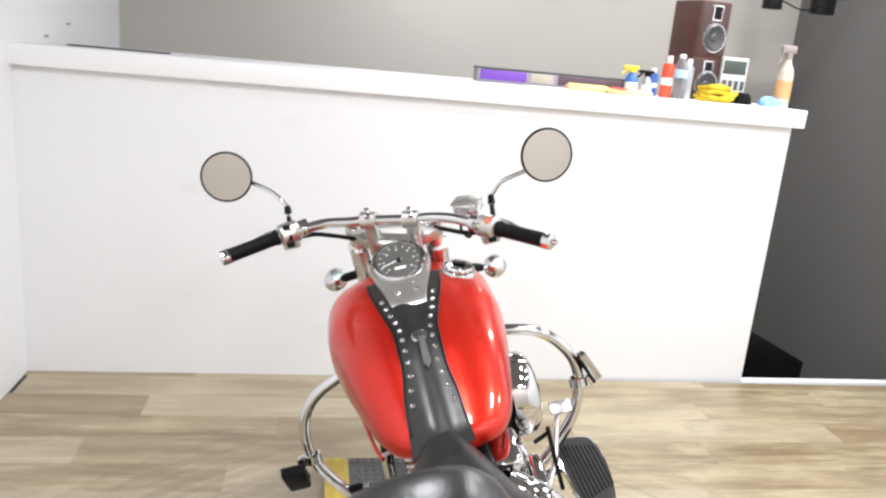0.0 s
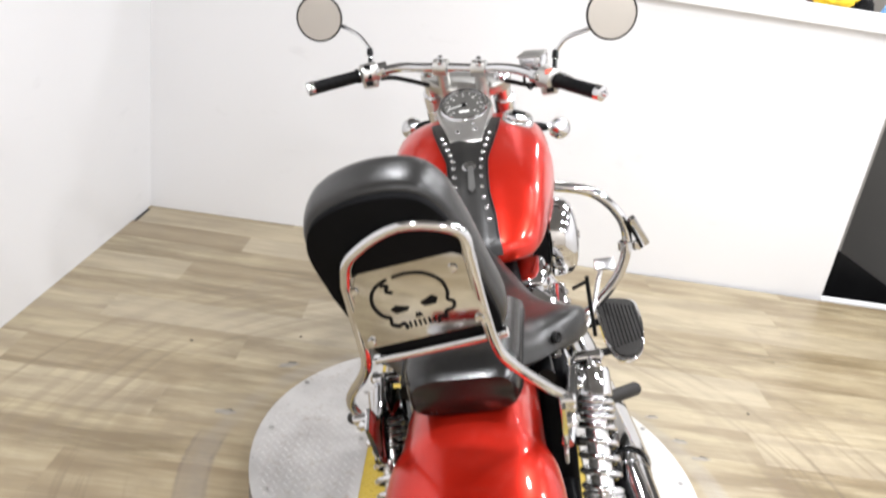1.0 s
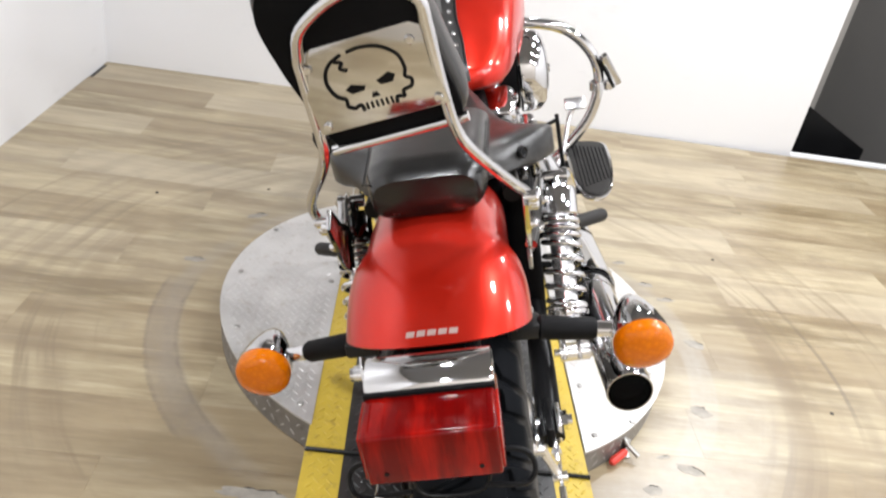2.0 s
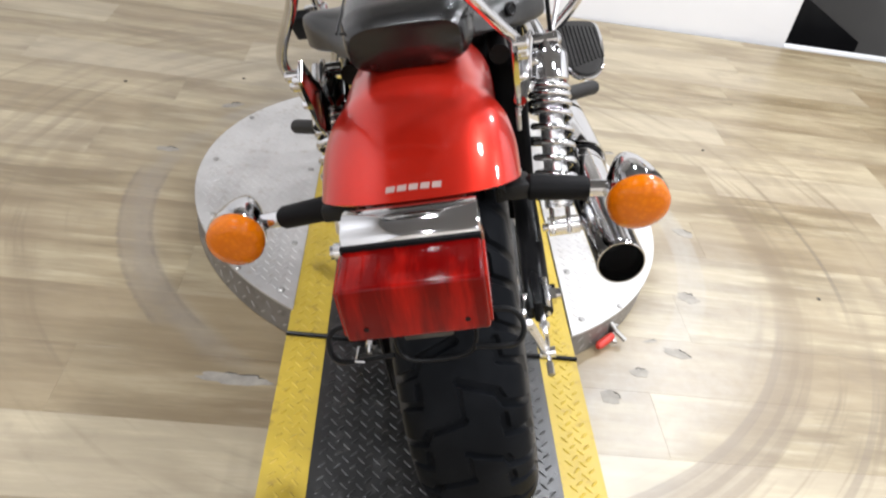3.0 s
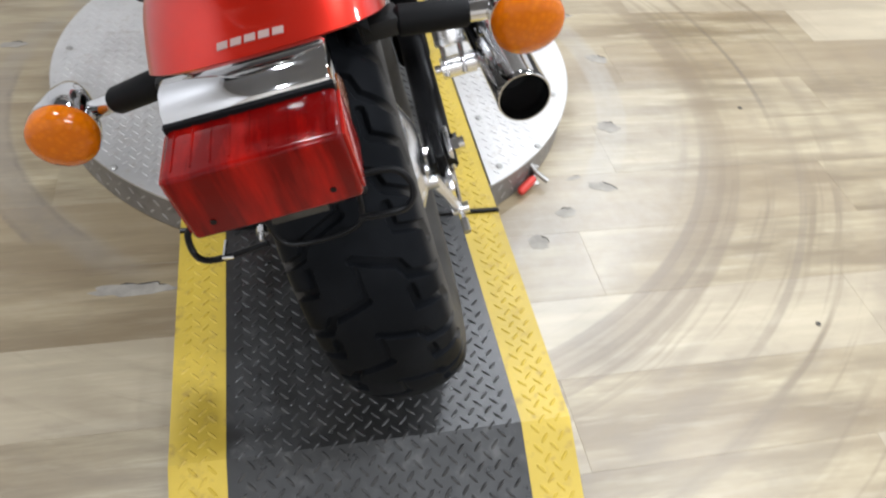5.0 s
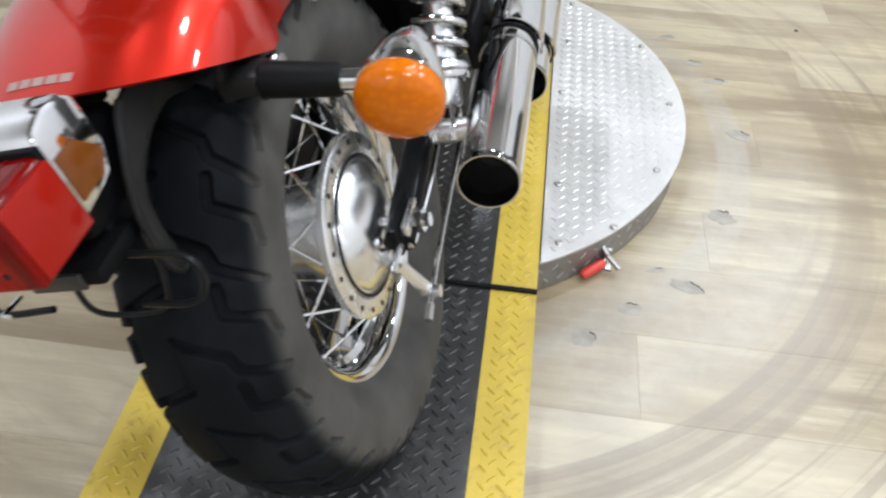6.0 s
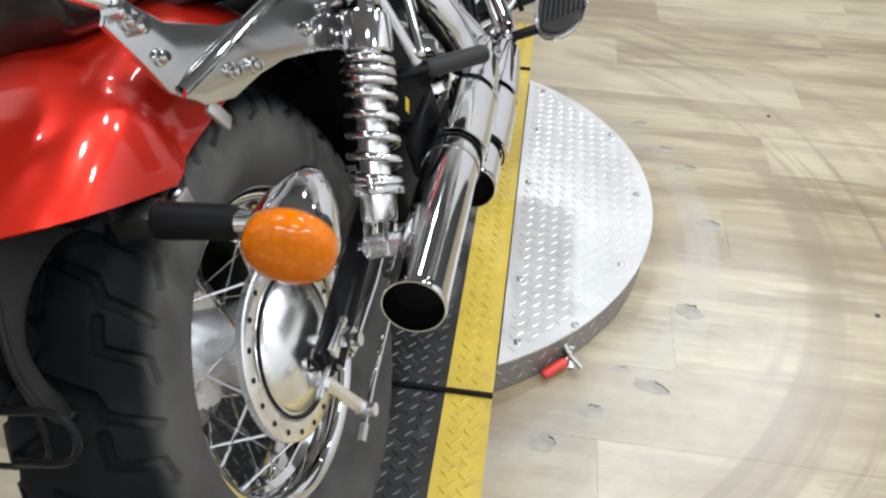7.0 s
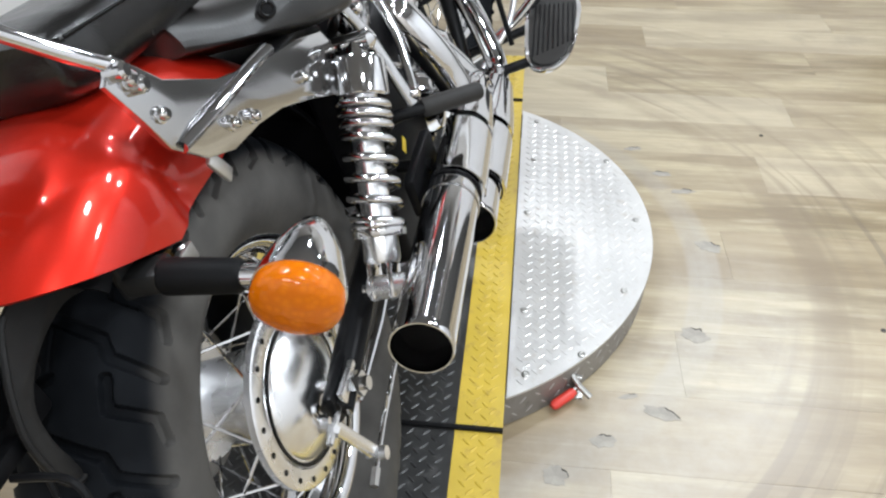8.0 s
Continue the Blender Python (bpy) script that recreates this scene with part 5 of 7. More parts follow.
# ---- fork, handlebar and controls, steered a little to the right ----
HEAD = V((0.0, 0.935, 0.965))
RAKE = radians(33)
STEER = Matrix.Translation(HEAD) @ Matrix.Rotation(RAKE, 4, "X") @ Matrix.Rotation(radians(-15), 4, "Z")
# in the steering frame x is right, y ahead, z up the steering axis
top_yoke = slab([(q.x, q.y) for q in smooth([(-0.125, 0.03, 0), (-0.1, 0.062, 0), (0, 0.045, 0), (0.1, 0.062, 0), (0.125, 0.03, 0), (0.1, 0.0, 0), (0.04, -0.03, 0), (-0.04, -0.03, 0), (-0.1, 0.0, 0)], 4, True)], STEER @ Matrix.Translation((0, 0, 0.018)), 0.034, 0.007)
part("top_yoke", top_yoke, CAST, BIKE, "satin aluminium fork yoke")
for s in (1, -1):
    leg = part("fork_leg", lathe([(0.0, -0.78), (0.026, -0.78), (0.029, -0.76), (0.029, -0.45), (0.031, -0.44), (0.031, -0.42), (0.0205, -0.415), (0.0205, -0.2), (0.029, -0.195), (0.029, -0.02), (0.021, -0.015), (0.021, 0.05), (0.0, 0.05)], 28, STEER @ Matrix.Translation((s * 0.1, 0.03, 0))), ALLOY, BIKE, "chrome telescopic fork leg")
    part("fork_cap", lathe([(0.02, 0.049), (0.02, 0.056), (0.015, 0.06), (0.015, 0.066), (0.01, 0.069), (0, 0.069)], 20, STEER @ Matrix.Translation((s * 0.1, 0.03, 0))), CHROME, leg)
part("lower_yoke", moved(box(-0.125, 0.125, 0.0, 0.06, -0.22, -0.185, 0.008), STEER), CAST, BIKE)
part("steering_stem", join(tube([STEER @ V((0, 0, -0.25)), STEER @ V((0, 0, 0.0))], 0.03, 20), lathe([(0.018, 0.008), (0.018, 0.02), (0.0, 0.022)], 6, STEER)), BLACK, BIKE)
bar_pts = smooth([(-0.39, 0.857, 1.057), (-0.31, 0.885, 1.064), (-0.25, 0.903, 1.066), (-0.16, 0.912, 1.07), (-0.1, 0.9, 1.063), (-0.048, 0.888, 1.058), (0.051, 0.857, 1.045), (0.1, 0.838, 1.042), (0.15, 0.808, 1.034), (0.205, 0.767, 1.014), (0.255, 0.714, 1.0), (0.326, 0.638, 0.979)], 5)
hbar = part("handlebar", tube(bar_pts, 0.0125, 16), CHROME, BIKE, "wide pulled-back chrome handlebar")
for p, foot in (((-0.048, 0.888, 1.058), (-0.046, 0.925, 0.965)), ((0.051, 0.857, 1.045), (0.052, 0.897, 0.952))):
    p, foot = V(p), V(foot)
    d = (V((0.051, 0.857, 1.045)) - V((-0.048, 0.888, 1.058))).normalized()
    riser = part("riser", join(tube([foot, foot.lerp(p, 0.5), p - (p - foot).normalized() * 0.012], [0.017, 0.0165, 0.0165], 18), tube([p - d * 0.018, p + d * 0.018], 0.0215, 20)), CAST, hbar, "satin handlebar riser clamp")
    for k in (-1, 1):
        q = p + V((0, 0.012 * k, 0.004 * k)) + (p - foot).normalized() * 0.021
        part("bolt", lathe([(0.0075, -0.004), (0.0075, 0.004), (0.0045, 0.0065), (0, 0.0065)], 12, aim(q + d * 0.0, p - foot)), CHROME, riser)


def along(a, b, f):
    return V(a).lerp(V(b), f)


GRIPS = (((-0.268, 0.898, 1.066), (-0.392, 0.856, 1.057)), ((0.236, 0.734, 1.006), (0.322, 0.642, 0.98)))
for (a, b), s in zip(GRIPS, (-1, 1)):
    rr = [0.019, 0.0195, 0.0165, 0.0165, 0.017, 0.0185]
    grip = part("hand_grip", tube([along(a, b, f) for f in (0, 0.05, 0.08, 0.5, 0.9, 0.93)], rr, 18), RUBBER, hbar, "black rubber hand grip with a chrome end")
    part("grip_end", tube([along(a, b, f) for f in (0.92, 0.96, 1.07, 1.1)], [0.0165, 0.0185, 0.0185, 0.012], 18), CHROME, grip)
    for f in (0.2, 0.35, 0.5, 0.65, 0.8):
        part("grip_ring", tube([along(a, b, f - 0.012), along(a, b, f + 0.012)], 0.0168, 18), PLASTIC, grip)
    inner = V(a) - (V(b) - V(a)).normalized() * 0.002
    d = (V(a) - V(b)).normalized()
    sw = part("switch_housing", join(tube([inner + d * 0.001, inner + d * 0.006, inner + d * 0.046, inner + d * 0.051], [0.021, 0.0275, 0.0275, 0.022], 22), moved(box(-0.021, 0.021, -0.022, 0.016, -0.038, 0.004, 0.007, 3), aim(inner + d * 0.026, (0, 0, 1)))), CAST, hbar, "satin metal switch housing")
    for dz, col in ((0.013, REDSWITCH if s > 0 else BLACK), (-0.004, BLACK), (-0.018, BLACK)):
        part("switch", moved(box(-0.009, 0.009, -0.005, 0.005, -0.0065, 0.0065, 0.002), Matrix.Translation(inner + d * 0.026 + V((0, -0.0262 + (0.006 if dz > 0 else 0.003), dz * 1.35))) @ Matrix.Rotation(radians(-50 if dz > 0 else 0), 4, "X")), col, sw)
    col0 = inner + d * 0.062
    part("lever_clamp", join(tube([col0 - d * 0.012, col0 + d * 0.012], 0.0205, 18), moved(box(-0.012, 0.012, 0.0, 0.04, -0.01, 0.01, 0.003), aim(col0, (0, 0, 1)))), CHROME, hbar)
    tip = V(b) + V((0.008 * s, 0.052, -0.004))
    part("lever", tube(smooth([col0 + V((0, 0.04, 0.002)), V(a) + V((s * 0.02, 0.058, 0.0)), along(a, b, 0.6) + V((0, 0.062, -0.002)), tip], 5), [0.008] * 10 + [0.0065] * 5 + [0.009], 10, flat=0.6), ALLOY, hbar)
    wire = [inner + d * 0.05 + V((0, 0.01, -0.018)), inner + d * 0.1 + V((0, 0.004, -0.03)), V((-0.07 if s < 0 else 0.08, 0.93, 1.0)), V((-0.03 if s < 0 else 0.04, 0.985, 0.93))]
    for off in (0, 0.011):
        part("cable", tube(smooth([w + V((0, off, -off * 0.7)) for w in wire], 6), 0.0034, 7), BLACK, hbar)
# front brake fluid reservoir beside the right switch
res = part("brake_reservoir", moved(box(-0.032, 0.032, -0.021, 0.021, -0.012, 0.016, 0.005), Matrix.Translation((0.19, 0.838, 1.046)) @ Matrix.Rotation(radians(-33), 4, "Z") @ Matrix.Rotation(radians(10), 4, "X")), ALLOY, hbar, "polished brake fluid reservoir")
part("reservoir_lid", moved(box(-0.034, 0.034, -0.023, 0.023, 0.0165, 0.022, 0.002), Matrix.Translation((0.19, 0.838, 1.046)) @ Matrix.Rotation(radians(-33), 4, "Z") @ Matrix.Rotation(radians(10), 4, "X")), CAST, res)
part("throttle_tip", tube([(0.326, 0.637, 0.98), (0.338, 0.622, 0.977)], [0.008, 0.005], 12), CHROME, hbar)
part("cable_loop", tube(smooth([(0.165, 0.8, 1.03), (0.16, 0.81, 1.005), (0.172, 0.8, 0.985), (0.182, 0.79, 1.0), (0.176, 0.79, 1.02)], 5), 0.0035, 7), BLACK, hbar)

MIRRORGLASS, mt, mb = nodes_of("mirror_glass")
mb.inputs["Base Color"].default_value, mb.inputs["Metallic"].default_value, mb.inputs["Roughness"].default_value = (0.74, 0.735, 0.73, 1), 1.0, 0.02
for c, foot, knee, s in (((-0.364, 0.997, 1.222), (-0.236, 0.905, 1.075), (-0.232, 0.928, 1.128), -1), ((0.383, 0.784, 1.138), (0.232, 0.762, 1.02), (0.245, 0.82, 1.064), 1)):
    c, foot, knee = V(c), V(foot), V(knee)
    way = V((0.04 if s < 0 else 0.1, -0.95, 0.02 if s < 0 else 0.0)).normalized()
    m = aim(c, way)
    mir = part("mirror", lathe([(0.0, -0.016), (0.03, -0.014), (0.055, -0.006), (0.0625, 0.002), (0.0625, 0.006), (0.059, 0.0078), (0.0575, 0.005), (0.0, 0.005)], 48, m), BLACK, hbar, "round mirror in a thin black rim")
    part("mirror_glass", lathe([(0.0, 0.0055), (0.0575, 0.0055), (0.0575, 0.0066), (0.0, 0.0066)], 48, m), MIRRORGLASS, mir)
    ball = c + V((-s * 0.05, 0.012, -0.028))
    part("mirror_stem", tube(smooth([knee, knee.lerp(ball, 0.35) + V((0, 0, 0.014)), ball, c + V((-s * 0.03, 0.014, -0.016))], 5), [0.0055] * 11 + [0.005] * 5, 10), CHROME, mir, "bent chrome stem")
    part("stem_foot", tube([foot, foot.lerp(knee, 0.7), foot.lerp(knee, 0.72), knee], [0.006, 0.006, 0.009, 0.008], 10), BLACK, mir)
    part("stem_post", tube([foot - V((0, 0, 0.02)), foot.lerp(knee, 0.66)], 0.0065, 10), CHROME, mir)


def front_signal(at, root):
    b = part("front_turn_signal", lathe([(0.0, -0.03), (0.014, -0.027), (0.025, -0.017), (0.031, 0.0), (0.032, 0.014), (0.03, 0.024), (0.02, 0.03), (0.0, 0.031)], 32, aim(at, (0.26, 0.96, -0.05))), CHROME, BIKE, "round chrome front turn signal")
    part("rubber_mount", tube([V(at).lerp(V(root), 0.3), V(at).lerp(V(root), 0.42), V(at).lerp(V(root), 0.95)], [0.01, 0.0125, 0.0125], 12), RUBBER, b)
    part("stalk", tube([at, V(at).lerp(V(root), 0.45)], 0.008, 12), CHROME, b)


front_signal((-0.182, 1.115, 0.862), (-0.1, 1.07, 0.88))
front_signal((0.25, 1.04, 0.818), (0.13, 0.985, 0.86))

# front wheel and mudguard in the steered fork
FA = STEER @ V((0, 0.035, -0.755))
FA.z = 0.3235
wheel("front_wheel", FA, 0.3235, 0.125, 0.217, Matrix.Translation(FA) @ Matrix.Rotation(radians(-13), 4, "Z"), "chrome wire-spoked front wheel rim", False, 320)
FT = Matrix.Translation(FA) @ Matrix.Rotation(radians(-13), 4, "Z")
rows = [[FT @ V((math.copysign(0.078 * math.sin(abs(v) * math.pi / 2) ** 0.75, v), -(0.31 + 0.045 * math.cos(v * math.pi / 2)) * math.sin(radians(p)), (0.31 + 0.045 * math.cos(v * math.pi / 2)) * math.cos(radians(p)))) for v in [k / 10 for k in range(-10, 11)]] for p in range(-60, 86, 4)]
part("front_fender", shell(grid(rows), 0.003), RED, BIKE, "candy red front mudguard", 50)
part("front_axle", tube([FT @ V((-0.12, 0, 0)), FT @ V((0.12, 0, 0))], 0.01, 12), CHROME, BIKE)

# ---- frame, engine, exhaust ----
for s in (1, -1):
    part("frame_tube", tube(smooth([(s * 0.03, 0.9, 0.86), (s * 0.12, 0.84, 0.6), (s * 0.15, 0.8, 0.35), (s * 0.15, 0.7, 0.24), (s * 0.15, 0.4, 0.23), (s * 0.13, 0.25, 0.3), (s * 0.115, 0.2, 0.5), (s * 0.11, 0.12, 0.64), (s * 0.115, -0.05, 0.66)], 5), 0.016, 12), BLACK, BIKE)
engine = part("engine", join(box(-0.13, 0.13, 0.36, 0.72, 0.25, 0.43, 0.03, 3), box(-0.10, 0.10, 0.3, 0.42, 0.3, 0.5, 0.025, 3)), CAST, BIKE, "chromed V-twin engine with finned cylinders")
for y0, lean in ((0.62, -26), (0.46, 26)):
    m = Matrix.Translation((0.0, y0, 0.42)) @ Matrix.Rotation(radians(lean), 4, "X")
    cyl = part("cylinder", moved(box(-0.068, 0.068, -0.06, 0.06, 0.0, 0.13, 0.02, 3), m), BLACK, engine)
    for k in range(9):
        part("fin", moved(box(-0.09, 0.09, -0.08, 0.08, 0.008 + k * 0.0145, 0.0125 + k * 0.0145, 0.002, 1), m), ALLOY, cyl)
    part("cylinder_head", moved(box(-0.088, 0.088, -0.078, 0.078, 0.14, 0.235, 0.022, 3), m), CHROME, engine, "chrome cylinder head cover")
    for s in (1, -1):
        part("head_bolt", moved(lathe([(0.009, 0), (0.009, 0.006), (0, 0.01)], 6, Matrix.Translation((s * 0.088, 0.0, 0.19)) @ (ACROSS if s > 0 else ACROSS.inverted())), m), CHROME, engine)
# right crankcase covers
for y, z, r, d in ((0.56, 0.345, 0.088, 0.185), (0.42, 0.36, 0.055, 0.175), (0.675, 0.3, 0.05, 0.17)):
    cov = part("crankcase_cover", lathe([(0.0, 0.1), (r + 0.008, 0.1), (r + 0.008, d - 0.03), (r, d - 0.018), (r * 0.9, d - 0.006), (r * 0.5, d), (0, d)], 36, Matrix.Translation((0, y, z)) @ ACROSS), CHROME, engine)
    for k in range(6):
        a = 2 * math.pi * k / 6
        part("cover_screw", lathe([(0.006, d - 0.03), (0.006, d - 0.022), (0, d - 0.021)], 8, Matrix.Translation((0, y + (r + 0.002) * math.cos(a), z + (r + 0.002) * math.sin(a))) @ ACROSS), CHROME, cov)
    part("left_cover", mirrored(lathe([(0.0, 0.1), (r + 0.008, 0.1), (r + 0.008, d - 0.03), (r, d - 0.018), (r * 0.5, d), (0, d)], 36, Matrix.Translation((0, y, z)) @ ACROSS)), CHROME, engine)
# air cleaner: an oval chrome dome with a black body behind it
AC = Matrix.Translation((0.15, 0.665, 0.632)) @ ACROSS @ Matrix.Scale(1.22, 4, V((1, 0, 0)))
airc = part("air_cleaner", lathe([(0.0, 0.02), (0.078, 0.02), (0.083, 0.025), (0.083, 0.05), (0.079, 0.068), (0.066, 0.083), (0.045, 0.091), (0.02, 0.094), (0.0, 0.0945)], 44, AC), CHROME, BIKE, "domed chrome air cleaner cover")
part("air_box", lathe([(0.0, -0.05), (0.06, -0.05), (0.079, -0.035), (0.079, 0.012), (0.074, 0.018), (0.0, 0.018)], 36, AC), PLASTIC, airc, "black air filter body")
part("air_duct", tube(smooth([(0.14, 0.655, 0.6), (0.135, 0.63, 0.53), (0.14, 0.62, 0.47)], 5), [0.03] * 5 + [0.026] * 6, 16, flat=0.7), PLASTIC, airc)
part("cover_screw", lathe([(0.009, 0.092), (0.009, 0.098), (0, 0.1)], 12, AC), CHROME, airc)
# chrome side cover and frame gusset behind the engine
side_outline = [(0.12, 0.6), (0.22, 0.63), (0.33, 0.6), (0.36, 0.52), (0.3, 0.43), (0.2, 0.4), (0.13, 0.45)]
for s in (1, -1):
    m = Matrix(((0, 0, 1, 0.128), (1, 0, 0, 0), (0, 1, 0, 0), (0, 0, 0, 1)))
    sc = part("side_cover", flip(slab([(q.x, q.y) for q in smooth([(a, b, 0) for a, b in side_outline], 4, True)], m, 0.022, 0.008), s), CHROME, BIKE, "chrome side cover")
    part("side_rib", flip(tube(smooth([(0.152, 0.16, 0.58), (0.158, 0.24, 0.52), (0.152, 0.32, 0.48)], 4), 0.008, 10), s), CHROME, sc)
for s in (1, -1):
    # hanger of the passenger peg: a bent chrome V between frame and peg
    hg = part("peg_hanger", flip(tube(smooth([(0.158, 0.145, 0.662), (0.178, 0.16, 0.6), (0.2, 0.152, 0.53), (0.212, 0.148, 0.488)], 4), 0.009, 12, flat=0.6), s), DIMCHROME, BIKE, "bent chrome hanger plate, darkened for its reflections")
    part("brace", flip(tube(smooth([(0.168, 0.262, 0.64), (0.196, 0.232, 0.57), (0.212, 0.17, 0.492)], 4), 0.0075, 12, flat=0.7), s), CHROME, hg)
    part("web", flip(slab([(0.152, 0.65), (0.258, 0.632), (0.222, 0.585), (0.168, 0.585)], Matrix(((0, 0, 1, 0.162), (1, 0, 0, 0), (0, 1, 0, 0), (0, 0, 0, 1))), 0.006, 0.0015), s), DIMCHROME, hg)
    for y, z in ((0.165, 0.635), (0.24, 0.625), (0.155, 0.5)):
        part("bolt", flip(lathe([(0.0, -0.004), (0.009, -0.004), (0.009, 0.004), (0.006, 0.008), (0, 0.008)], 10, Matrix.Translation((0.176 if z > 0.6 else 0.216, y, z)) @ ACROSS), s), CHROME, hg)
# rear cylinder's exhaust elbow under a ribbed cover, with clamp and studs
part("exhaust_elbow", tube(smooth([(0.226, 0.36, 0.372), (0.218, 0.36, 0.43), (0.196, 0.345, 0.505), (0.16, 0.345, 0.57), (0.105, 0.37, 0.61)], 6), [0.029] * 8 + [0.031] * 10 + [0.029] * 7, 20), CHROME, BIKE, "chrome rear exhaust elbow")
rocker = part("rocker_cover", moved(box(0.0, 0.075, -0.05, 0.05, -0.03, 0.03, 0.018, 3), Matrix.Translation((0.075, 0.43, 0.632)) @ Matrix.Rotation(radians(20), 4, "X")), CHROME, engine, "rounded chrome rocker cover")
for dy, dz in ((-0.035, 0.0), (0.035, 0.0), (0.0, 0.02)):
    part("rocker_bolt", lathe([(0.0, 0), (0.008, 0), (0.008, 0.006), (0.004, 0.009), (0, 0.009)], 10, Matrix.Translation((0.148, 0.43 + dy, 0.632 + dz)) @ ACROSS), CHROME, rocker)
both("push_rod_tube", tube([(0.13, 0.5, 0.42), (0.128, 0.47, 0.6)], 0.012, 12), CHROME, engine)
both("push_rod_tube", tube([(0.13, 0.57, 0.42), (0.128, 0.6, 0.6)], 0.012, 12), CHROME, engine)
for k in range(5):
    part("hose", tube(smooth([(0.12 + 0.008 * k, 0.28 + 0.02 * k, 0.6), (0.14 + 0.006 * k, 0.3 + 0.03 * k, 0.5), (0.13, 0.34 + 0.03 * k, 0.42)], 5), 0.005 + 0.001 * (k % 2), 8), BLACK, BIKE)
# dark intake, frame gussets and covers between the tank and the right-hand pipes
part("intake_box", box(0.02, 0.088, 0.36, 0.6, 0.52, 0.68, 0.02, 3), PLASTIC, BIKE, "black plastic intake box under the tank")
head = part("head_cover", lathe([(0.0, -0.03), (0.05, -0.03), (0.053, -0.02), (0.052, 0.005), (0.046, 0.02), (0.034, 0.031), (0.018, 0.037), (0.0, 0.038)], 36, Matrix.Translation((0.098, 0.5, 0.6)) @ Matrix.Rotation(radians(-18), 4, "X") @ ACROSS @ Matrix.Scale(1.5, 4, V((1, 0, 0)))), CHROME, BIKE, "domed chrome cylinder head cover")
for k in range(3):
    part("head_rib", tube(smooth([(0.1, 0.462 + k * 0.034, 0.655 - 0.01 * k), (0.132, 0.468 + k * 0.03, 0.62), (0.13, 0.478 + k * 0.028, 0.57), (0.1, 0.482 + k * 0.03, 0.535)], 4), 0.0042, 8), CHROME, head)
part("head_bolt", lathe([(0.0, 0.036), (0.009, 0.036), (0.009, 0.043), (0.006, 0.045), (0, 0.045)], 6, Matrix.Translation((0.098, 0.5, 0.6)) @ ACROSS), CHROME, head)
# black box added to fill the dark gap between spring and pipes
cover = part("lower_frame_cover", box(0.1, 0.158, 0.06, 0.36, 0.27, 0.6, 0.014, 3), PLASTIC, BIKE, "black filler box behind the engine")
part("caution_label", moved(box(-0.0005, 0.0008, -0.012, 0.012, -0.007, 0.007), Matrix.Translation((0.1582, 0.2, 0.4)) @ Matrix.Rotation(radians(35), 4, "X")), plastic("caution_yellow", (0.75, 0.55, 0.05)), cover, "small yellow caution label")
part("coil_cover", moved(box(-0.012, 0.02, -0.045, 0.045, -0.035, 0.035, 0.01, 3), Matrix.Translation((0.168, 0.42, 0.56)) @ Matrix.Rotation(radians(18), 4, "X")), CHROME, BIKE, "chrome coil cover")
for k in range(4):
    part("coil_screw", lathe([(0.0, 0), (0.006, 0), (0.006, 0.004), (0.003, 0.006), (0, 0.006)], 8, Matrix.Translation((0.188, 0.395 + 0.05 * (k % 2), 0.54 + 0.04 * (k // 2))) @ ACROSS), CHROME, BIKE)
part("battery_box", box(-0.1, 0.1, 0.1, 0.34, 0.36, 0.62, 0.015), PLASTIC, BIKE)

